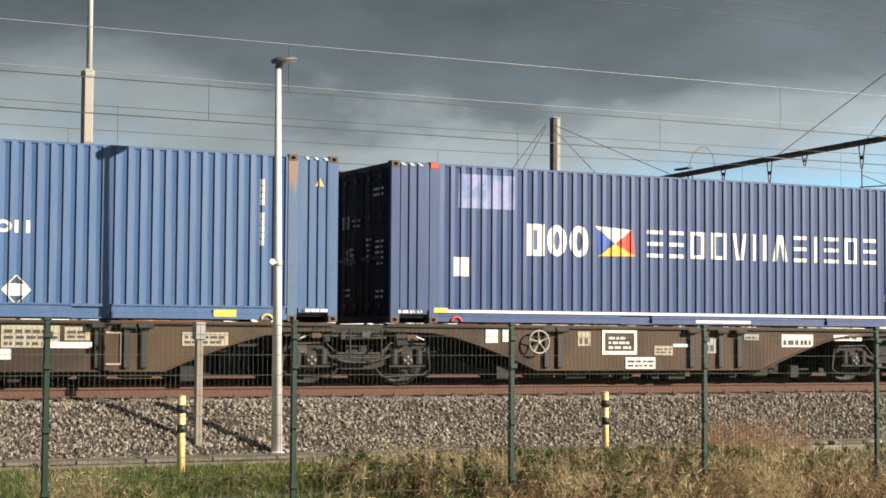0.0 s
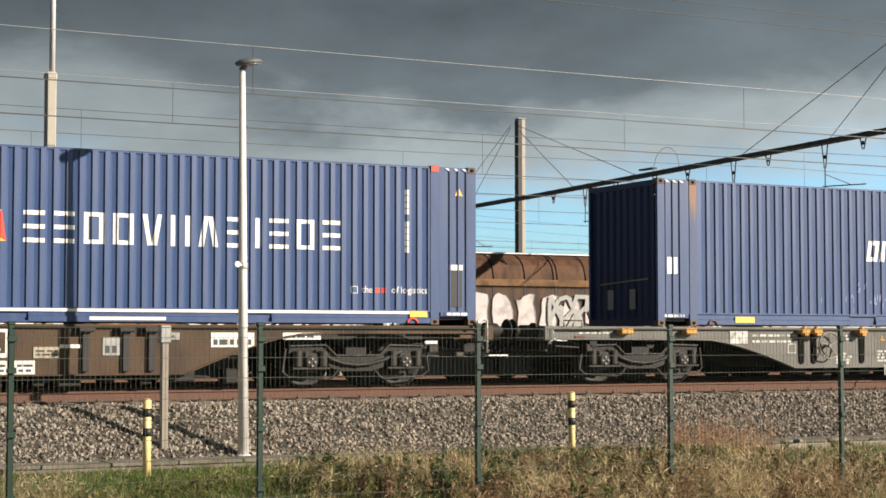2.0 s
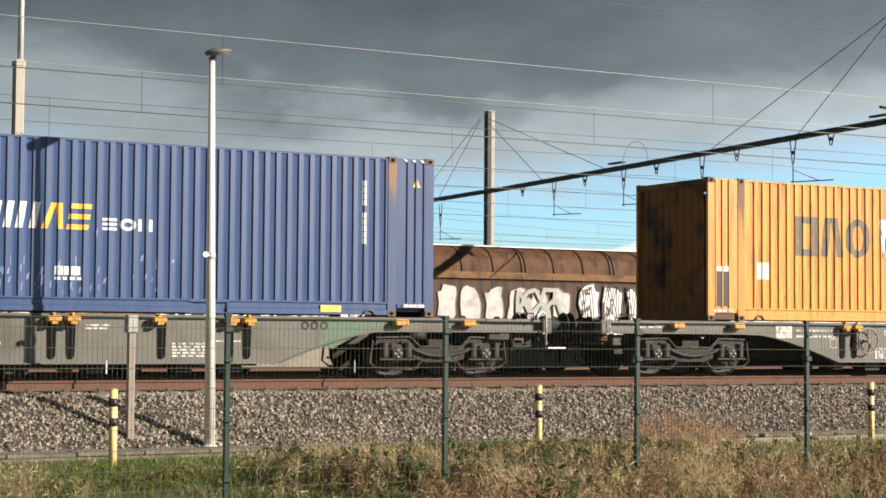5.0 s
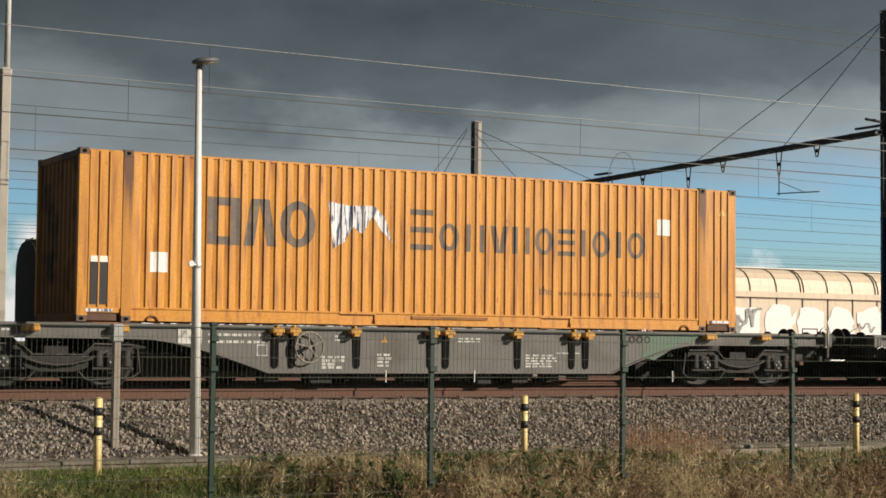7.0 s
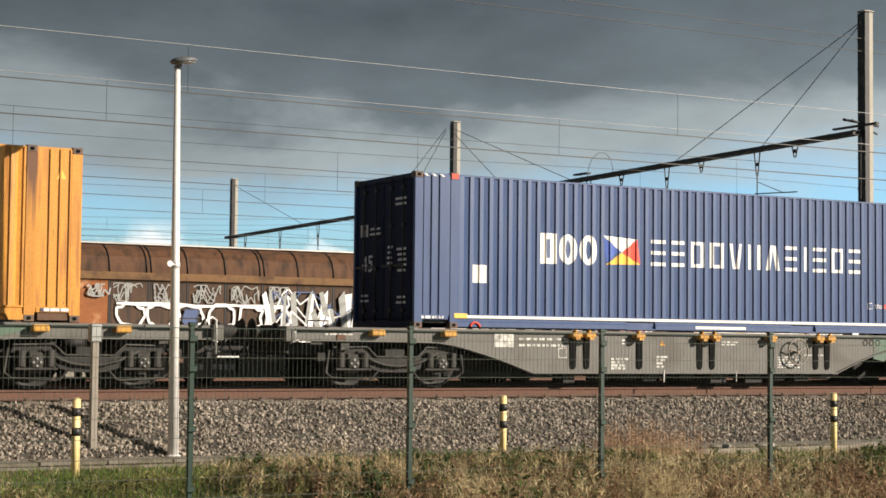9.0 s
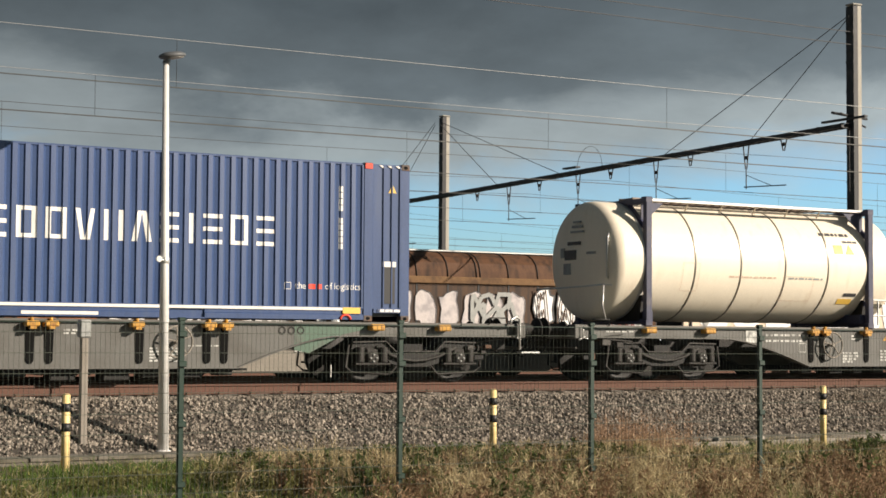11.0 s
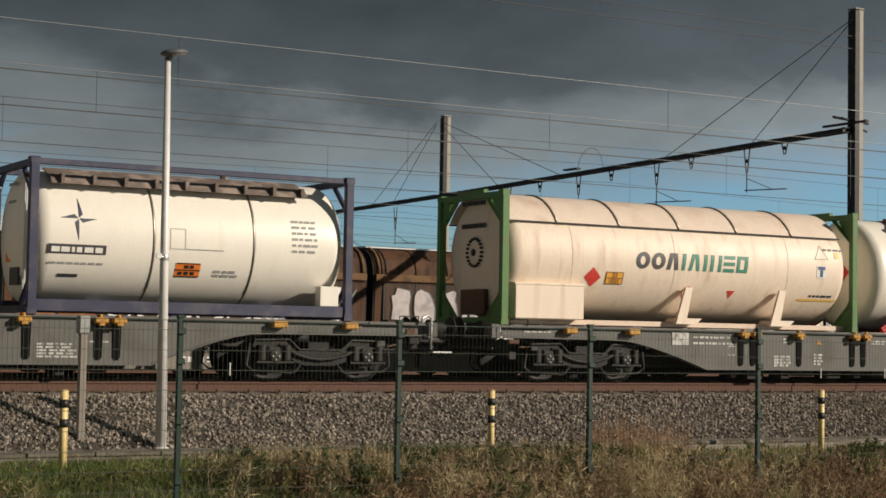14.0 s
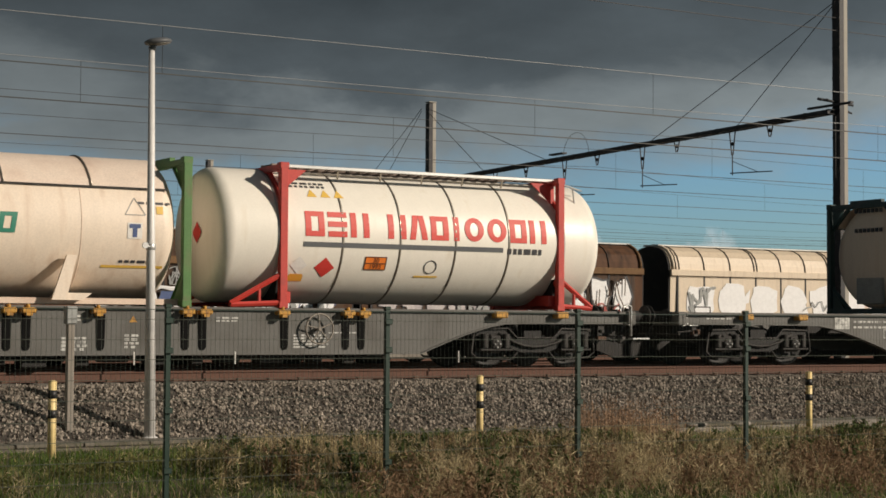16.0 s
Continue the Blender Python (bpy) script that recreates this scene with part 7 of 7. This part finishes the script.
van(15.15, 28.2, BROWN_CAR, BROWN_DOOR, TAN_CAR, "rust-brown sliding-wall van with sprayed doors, standing on a far track",
    [(SPRAY_GREY, [("line", -3.3 + 1.4 * k, -2.3 + 1.4 * k, 2.15, 2.75, 0.035, 5) for k in range(5)] + [("shard", 2.3, 5.9, 1.25, 2.7, 0, 9)] + [("line", -4.2, -3.4, 2.3, 2.7, 0.05, 4)]),
     (SPRAY_WHITE, loops(-3.2, 3.2, 1.25, 2.1, 6, 0.09) + [("line", -3.2, 3.0, 2.0, 2.1, 0.07, 2)] + [("shard", 2.2, 5.9, 1.25, 2.75, 0, 8), ("line", 2.3, 5.9, 1.3, 2.7, 0.05, 3)]),
     (SPRAY_BLUE, loops(-0.9, -0.2, 1.28, 2.0, 1, 0.05, "fill") + [("line", 2.4, 5.8, 1.3, 2.6, 0.04, 3)])], GR, 9, (0, 1))
van(28.6, 41.2, BROWN_CAR, BROWN_DOOR, TAN_CAR, "rust-brown sliding-wall van with white sprayed shapes",
    [(PALE_SPRAY, loops(-5.7, 0.2, 1.2, 2.65, 6, 0.05, "fill")), (SPRAY_WHITE, loops(0.4, 5.8, 1.2, 2.8, 5, 0.2, "fill")),
     (SPRAY_GREY, [("line", -2.3, 0.3, 1.25, 2.5, 0.16, 4)]), (BROWN_DOOR, [("line", 0.5 + k, 1.6 + k, 1.3, 2.7, 0.05, 2) for k in range(5)]),
     (SPRAY_RED, [("line", 4.0, 5.4, 1.25, 1.7, 0.06, 2)])], GR, 9)
van(42.6, 55.6, CREAM_CAR, CREAM_CAR, CREAM_CAR, "cream sliding-wall van with white sprayed shapes",
    [(SPRAY_WHITE, loops(-5.8, 5.9, 1.2, 2.62, 7, 0.2, "fill") + [("shard", -5.6, 5.8, 1.2, 2.5, 0, 14)]), (SPRAY_GREY, [("line", -5.6, -4.2, 1.4, 2.4, 0.1, 2), ("line", 0.5, 2.0, 1.4, 1.9, 0.05, 1)])], GR, 9)
van(56.0, 69.0, CREAM_CAR, CREAM_CAR, CREAM_CAR, "cream sliding-wall van further along the far track", [], GR, 9)
van(0.75, 13.8, TAN_VAN, TAN_VAN, TAN_VAN, "tan sliding-wall van with dark sprayed shapes",
    [(TEXT_DARK, [("line", 5.0, 6.2, 1.9, 2.5, 0.06, 2)]), (SPRAY_WHITE, loops(4.5, 6.3, 1.2, 1.75, 2, 0.1, "fill"))], GR, 9)
van(-12.7, 0.35, BROWN_CAR, BROWN_DOOR, TAN_CAR, "rust-brown sliding-wall van at the far end", [], GR, 9)

# ---- low wagons on the second track ----


def low_wagon(x0, x1, chalk, rng, paint=LOW_GREY):
    """Low floor wagon: deep side sill close above the rails, rail along its top, gear boxes below."""
    h = (x1 - x0) / 2
    t = thing("low_floor_wagon", "empty low dark grey floor wagon standing on the next track", "wagon", (x0 + x1) / 2, 33.2, 0, "standing low wagons")
    for s in (-1, 1):
        bm = bmesh.new()
        extrude_xz(bm, [(-h, 0.26), (-h + 0.4, 0.13), (h - 0.4, 0.13), (h, 0.26), (h, 0.56), (-h, 0.56)], s * 1.2 - 0.04, s * 1.2 + 0.04)
        part("side_sill", bm, paint, t)
        part("top_rail", boxm(-h, h, s * 1.24 - 0.05, s * 1.24 + 0.05, 0.59, 0.665, bevel=0.012), paint, t)
        part("lower_flange", boxm(-h + 0.42, h - 0.42, s * 1.2 - 0.09, s * 1.2 + 0.09, 0.098, 0.128), UNDER, t)
    part("floor_plate", boxm(-h, h, -1.15, 1.15, 0.5, 0.555), UNDER, t)
    k = -h + 1.6
    while k < h - 1.6:
        w = rng.uniform(0.5, 0.8)
        bm = bmesh.new()
        extrude_xz(bm, [(k, 0.096), (k + w, 0.096), (k + w - 0.12, 0.0), (k + 0.12, 0.0)], -1.1, -0.6)
        part("gear_box", bm, UNDER, t)
        part("post", boxm(k + 0.9, k + 0.98, -1.27, -1.242, 0.2, 0.58), UNDER_LIGHT, t)
        part("lashing_bar", boxm(k + 0.2, k + 0.75, -1.262, -1.242, 0.53, 0.555), BRIGHT, t, "bright lashing bar")
        k += rng.uniform(2.0, 2.9)
    for s in (-1, 1):
        part("end_beam", boxm(min(s * h, s * (h + 0.12)), max(s * h, s * (h + 0.12)), -1.2, 1.2, 0.4, 0.66, bevel=0.02), UNDER, t)
        buffers(t, s * (h + 0.12), s)
        for ax in (h - 1.1, h - 2.4):
            again("wheelset", BOGIE["wheelset"], t, pose(s * ax, 0, 0.46))
    if chalk:
        bm = bmesh.new()
        x = chalk - (x0 + x1) / 2
        for a in (0.0, 0.11, 0.22, 0.5, 0.63, 0.76, 0.89, 1.02):
            rect(bm, x + a, x + a + 0.075, 0.27, 0.38)
        part("chalk_writing", at_y(bm, -1.244), SPRAY_WHITE, t, "white chalked writing")
    return t


LW = random.Random(8)
low_wagon(5.4, 21.6, 12.4, LW)
low_wagon(-12.4, 3.8, 0, LW)
# two more added in near black, to darken the gaps under the passing train
low_wagon(22.9, 39.1, 0, LW, UNDER)
low_wagon(40.4, 56.6, 0, LW, UNDER)

# ---- grass and weeds ----


def blades(name, n, area, height, width, mat, label, seed, lean=0.35, density=None, leaf=False):
    """Thin bent blades, three quads each, rooted on the ground."""
    rng = np.random.default_rng(seed)
    x = rng.uniform(area[0], area[1], n * 3)
    y = rng.uniform(area[2], area[3], n * 3)
    d = density(x, y) if density else np.ones(n * 3)
    keep = rng.uniform(0, 1, n * 3) < d
    x, y = x[keep][:n], y[keep][:n]
    n = len(x)
    # taller in clumps
    cl = 0.5 + 0.5 * np.sin(x * 2.1 + 1.3 * np.sin(y * 1.7)) * np.sin(y * 1.9 + np.sin(x * 0.9))
    h = rng.uniform(*height, n) * (0.55 + 0.65 * cl)
    a = rng.uniform(0, 6.283, n)
    ln = rng.normal(0, lean, n) * h
    dx, dy = np.cos(a), np.sin(a)
    b = rng.uniform(0, 6.283, n)
    wx, wy = np.cos(b), np.sin(b)
    w = rng.uniform(0.6, 1.4, n) * width
    v = np.zeros((n, 7, 3))
    for k, (u, ww) in enumerate(((0.0, 1.0), (0.45, 0.9), (0.8, 0.6))):
        cx, cy, cz = x + dx * ln * u * u, y + dy * ln * u * u, GROUND - 0.02 + h * u * (1 - 0.12 * u)
        if leaf:
            ww = (0.25, 1.0, 0.8)[k]
        v[:, 2 * k] = np.stack([cx - wx * w * ww, cy - wy * w * ww, cz], -1)
        v[:, 2 * k + 1] = np.stack([cx + wx * w * ww, cy + wy * w * ww, cz], -1)
    v[:, 6] = np.stack([x + dx * ln, y + dy * ln, GROUND - 0.02 + h * 0.9], -1)
    base = 7 * np.arange(n)[:, None]
    quads = np.concatenate([base + np.array([[0, 1, 3, 2]]), base + np.array([[2, 3, 5, 4]])]).tolist()
    tris = (base + np.array([[4, 5, 6]])).tolist()
    tagged(new(name, soup(name, v.reshape(-1, 3).tolist(), quads + tris, mat)), label, "grass", kind="stuff")


def patchy(cx, cy, rx, ry):
    return lambda x, y: np.clip(sum(np.exp(-(((x - a) / rx) ** 2 + ((y - b) / ry) ** 2)) for a, b in zip(cx, cy)), 0, 1)


def leaves(name, centres, per, reach, height, size, mat, label, seed, slim=0.45, upright=0.0):
    """Weed clumps: small leaves at all angles round thin stems, in an uneven mound."""
    rng = np.random.default_rng(seed)
    c = np.array(centres)
    n = len(c) * per
    cc = np.repeat(c, per, 0)
    hh = np.repeat(rng.uniform(0.6, 1.15, len(c)) * height * np.interp(c[:, 1], [15.0, 17.5, 22.0], [1.1, 1.0, 0.55]), per)
    rr = np.repeat(rng.uniform(0.6, 1.3, len(c)) * reach, per)
    u = rng.uniform(0, 1, n) ** 0.7
    ang, rad = rng.uniform(0, 6.283, n), rng.normal(0, 0.5, n) * rr * (1 - 0.5 * u)
    p = np.stack([cc[:, 0] + rad * np.cos(ang), cc[:, 1] + rad * np.sin(ang), GROUND + hh * u], -1)
    a = rng.normal(0, 1, (n, 3)) + np.array([0, 0, upright])
    a /= np.linalg.norm(a, axis=1)[:, None]
    b = np.cross(a, rng.normal(0, 1, (n, 3)))
    b /= np.linalg.norm(b, axis=1)[:, None]
    s = rng.uniform(0.5, 1.4, n)[:, None] * size
    v = np.stack([p - a * s, p + b * s * slim, p + a * s, p - b * s * slim], 1)
    f = (4 * np.arange(n)[:, None] + np.array([[0, 1, 2, 3]])).tolist()
    tagged(new(name, soup(name, v.reshape(-1, 3).tolist(), f, mat)), label, "weeds", kind="stuff")


def clump_sites(spots, n, spread, seed):
    r = random.Random(seed)
    return [(x + r.gauss(0, spread), y + r.gauss(0, spread * 1.1)) for x, y in spots for _ in range(n)]


def tall_weeds(name, sites, stems, height, spread, lean, per, size, slim, mat, label, seed, heads=1.0, even=False):
    """Upright plants: thin curved stems with small leaves or seeds along them, thicker towards the top."""
    rng = np.random.default_rng(seed)
    c = np.repeat(np.array(sites), stems, 0)
    n = len(c)
    hh = np.repeat(rng.uniform(0.65, 1.15, len(sites)), stems) * rng.uniform(0.6, 1.05, n) * height
    if not even:
        hh *= np.interp(c[:, 1], [15.0, 17.5, 22.0], [1.1, 1.0, 0.5])
    root = c + rng.normal(0, spread, (n, 2))
    lx, ly = rng.normal(0, lean, n) * hh, rng.normal(0, lean, n) * hh
    ang = rng.uniform(0, 6.283, n)
    wx, wy = np.cos(ang) * 0.0028, np.sin(ang) * 0.0028

    def along(u, k):
        return np.stack([root[k, 0] + lx[k] * u ** 1.8, root[k, 1] + ly[k] * u ** 1.8, GROUND - 0.02 + hh[k] * u], -1)
    every = np.arange(n)
    v = np.zeros((n, 8, 3))
    for j, u in enumerate((0.0, 0.4, 0.75, 1.0)):
        p = along(np.full(n, u), every)
        off = np.stack([wx, wy, np.zeros(n)], -1) * (1 - 0.6 * u)
        v[:, 2 * j], v[:, 2 * j + 1] = p - off, p + off
    base = 8 * every[:, None]
    faces = np.concatenate([base + np.array([[q, q + 1, q + 3, q + 2]]) for q in (0, 2, 4)]).tolist()
    k = np.repeat(every, per)
    m = len(k)
    u = 1 - rng.uniform(0, 1, m) ** heads * 0.8
    p = along(u, k) + rng.normal(0, 1, (m, 3)) * np.array([0.028, 0.028, 0.012]) * (1.15 - u[:, None] * 0.6)
    a = rng.normal(0, 1, (m, 3)) + np.array([0, 0, 0.7])
    a /= np.linalg.norm(a, axis=1)[:, None]
    b = np.cross(a, rng.normal(0, 1, (m, 3)))
    b /= np.linalg.norm(b, axis=1)[:, None]
    sz = rng.uniform(0.5, 1.4, m)[:, None] * size
    leaf = np.stack([p - a * sz, p + b * sz * slim, p + a * sz, p - b * sz * slim], 1)
    faces += (8 * n + 4 * np.arange(m)[:, None] + np.array([[0, 1, 2, 3]])).tolist()
    verts = np.concatenate([v.reshape(-1, 3), leaf.reshape(-1, 3)]).tolist()
    tagged(new(name, soup(name, verts, faces, mat)), label, "weeds", kind="stuff")


def sites_between(u0, u1, y0, y1, n, seed, clump=0.35):
    """Sites in a wedge of the verge, x over y from u0 to u1, drawn into uneven clumps."""
    r = random.Random(seed)
    seeds = [(r.uniform(u0, u1), r.uniform(y0, y1)) for _ in range(max(3, n // 6))]
    out = []
    for _ in range(n):
        u, y = r.choice(seeds)
        out.append((u * y + r.gauss(0, clump), y + r.gauss(0, clump)))
    return [(x, min(y, 22.7)) for x, y in out]


AREA = (2, 25, 12.5, 23.3)
blades("short_grass", 60000, AREA, (0.05, 0.17), 0.005, GRASS, "short green grass along the fence", 1, 0.9)
blades("thin_straw", 16000, AREA, (0.08, 0.24), 0.0032, STRAW, "thin dry blades mixed through the grass", 7, 0.9)
blades("lush_grass", 20000, AREA, (0.12, 0.26), 0.0055, GRASS, "lush green grass patches", 2, 0.7, density=patchy((4.6, 6.2, 7.0, 7.6), (18.5, 20.2, 21.0, 20.0), 1.2, 1.3))
blades("dry_grass", 13000, AREA, (0.24, 0.6), 0.0042, STRAW, "tall dry straw-coloured grass", 3, 0.9, density=patchy((9.2, 9.8, 10.5, 14.6, 15.2), (19, 20.3, 18.0, 19.8, 20.6), 0.7, 1.0))
# the weeds change along the verge: mixed, straw, one dark bush, brown, rusty seed heads, a gap, brown again
tall_weeds("mixed_weeds", sites_between(0.335, 0.42, 18.5, 21.0, 60, 51, 0.2) + sites_between(0.24, 0.33, 17.2, 18.2, 16, 60, 0.2), 6, 0.38, 0.10, 0.25, 14, 0.028, 0.34, OLIVE, "mixed olive-green weeds with thin stems", 52, 0.8)
tall_weeds("straw_weeds", sites_between(0.41, 0.55, 18.0, 22.2, 120, 53, 0.22) + sites_between(0.60, 0.68, 18.0, 20.5, 40, 61, 0.22) + sites_between(0.22, 0.26, 17.0, 18.0, 20, 62, 0.2) + sites_between(0.55, 1.05, 13.8, 17.6, 130, 69, 0.3), 9, 0.56, 0.11, 0.36, 9, 0.045, 0.10, STRAW, "loose tufts of dry straw with nodding tips", 54, 1.0)
tall_weeds("dark_bush_weeds", clump_sites(((11.55, 21.0), (11.25, 20.6), (11.8, 21.4)), 11, 0.15, 55) + sites_between(0.56, 0.72, 18.0, 21.6, 62, 56, 0.16) + sites_between(0.43, 0.54, 18.0, 21.2, 36, 63, 0.16) + sites_between(0.8, 1.05, 16.0, 18.5, 40, 70, 0.2) + sites_between(0.5, 1.05, 13.6, 17.0, 26, 71, 0.2), 6, 0.55, 0.08, 0.18, 24, 0.036, 0.48, LEAF, "dark green leafy weeds standing above the grass", 57, 0.75)
tall_weeds("brown_weeds", sites_between(0.43, 0.70, 17.8, 22.0, 170, 58, 0.2) + sites_between(0.93, 1.06, 17.5, 20.5, 80, 59, 0.2) + sites_between(0.55, 1.05, 13.6, 17.2, 150, 64, 0.3), 7, 0.5, 0.10, 0.22, 15, 0.03, 0.3, RUSTY_WEED, "rusty brown weeds gone to seed", 65, 0.9)
tall_weeds("rusty_seed_heads", sites_between(0.705, 0.775, 20.0, 22.3, 64, 66, 0.2), 7, 0.76, 0.11, 0.2, 22, 0.026, 0.26, SEED_HEAD, "tall reddish-brown seed heads", 67, 0.6, True)
rw = random.Random(77)
BAND_SITES = [(x, y) for x, y in ((rw.uniform(7.0, 16.5), rw.uniform(16.4, 22.4)) for _ in range(420)) if 0.41 < x / y < 0.76]
RIGHT_SITES = [(rw.uniform(13.0, 19.0), rw.uniform(16.0, 18.8)) for _ in range(60)]
leaves("leafy_weeds", BAND_SITES[0::6] + RIGHT_SITES[1::3] + clump_sites(((11.2, 20.9), (11.5, 21.2), (11.0, 20.4), (10.8, 19.6), (12.4, 20.6)), 9, 0.2, 31), 90, 0.2, 0.44, 0.04, LEAF, "dark leafy weeds among the grass", 6, 0.4, 0.4)
leaves("straw_heads", BAND_SITES[2::5] + RIGHT_SITES + clump_sites(((14.9, 20.2), (9.0, 19.0), (9.4, 18.6), (9.7, 18.8), (9.5, 19.8), (10.0, 19.4), (15.2, 20.6)), 9, 0.25, 35), 70, 0.2, 0.44, 0.07, STRAW, "pale straw blades in loose tufts", 10, 0.08, 1.3)
leaves("olive_leaves", BAND_SITES[3::4] + RIGHT_SITES[::2], 100, 0.18, 0.38, 0.05, OLIVE, "olive leafy weeds", 12, 0.18, 0.8)


# marks too small to pick apart stay joined
for ob in scene.objects:
    if ob.name.split(".")[0] in ("graffiti", "small_writing", "rust_patina", "scuffing", "painted_number", "slogan", "code_row",
                                 "dropper_set", "manhole_bolts", "name_bars", "plate_bars", "end_writing", "notice_writing", "door_writing", "hazard_triangles", "drop_rod", "cover_bolt", "chalk_writing"):
        tagged(ob, kind="stuff")

# ---- what moves ----


def travelled(t):
    return float(np.interp(t, [a for a, _ in TRAVEL], [b for _, b in TRAVEL]))


def motions():
    for ob, x, z in MOVING:
        walk(ob, [(t, pose(x + s, TRAIN_Y, z)) for t, s in TRAVEL])
        for b in ob.children:
            for w in b.children:
                if w.name.startswith("wheelset"):
                    ax = w.location.x
                    walk(w, [(k / 15, pose(ax, 0, 0.46, 0, math.degrees(travelled(k / 15) / 0.455) % 360, 0)) for k in range(241)])


motions()
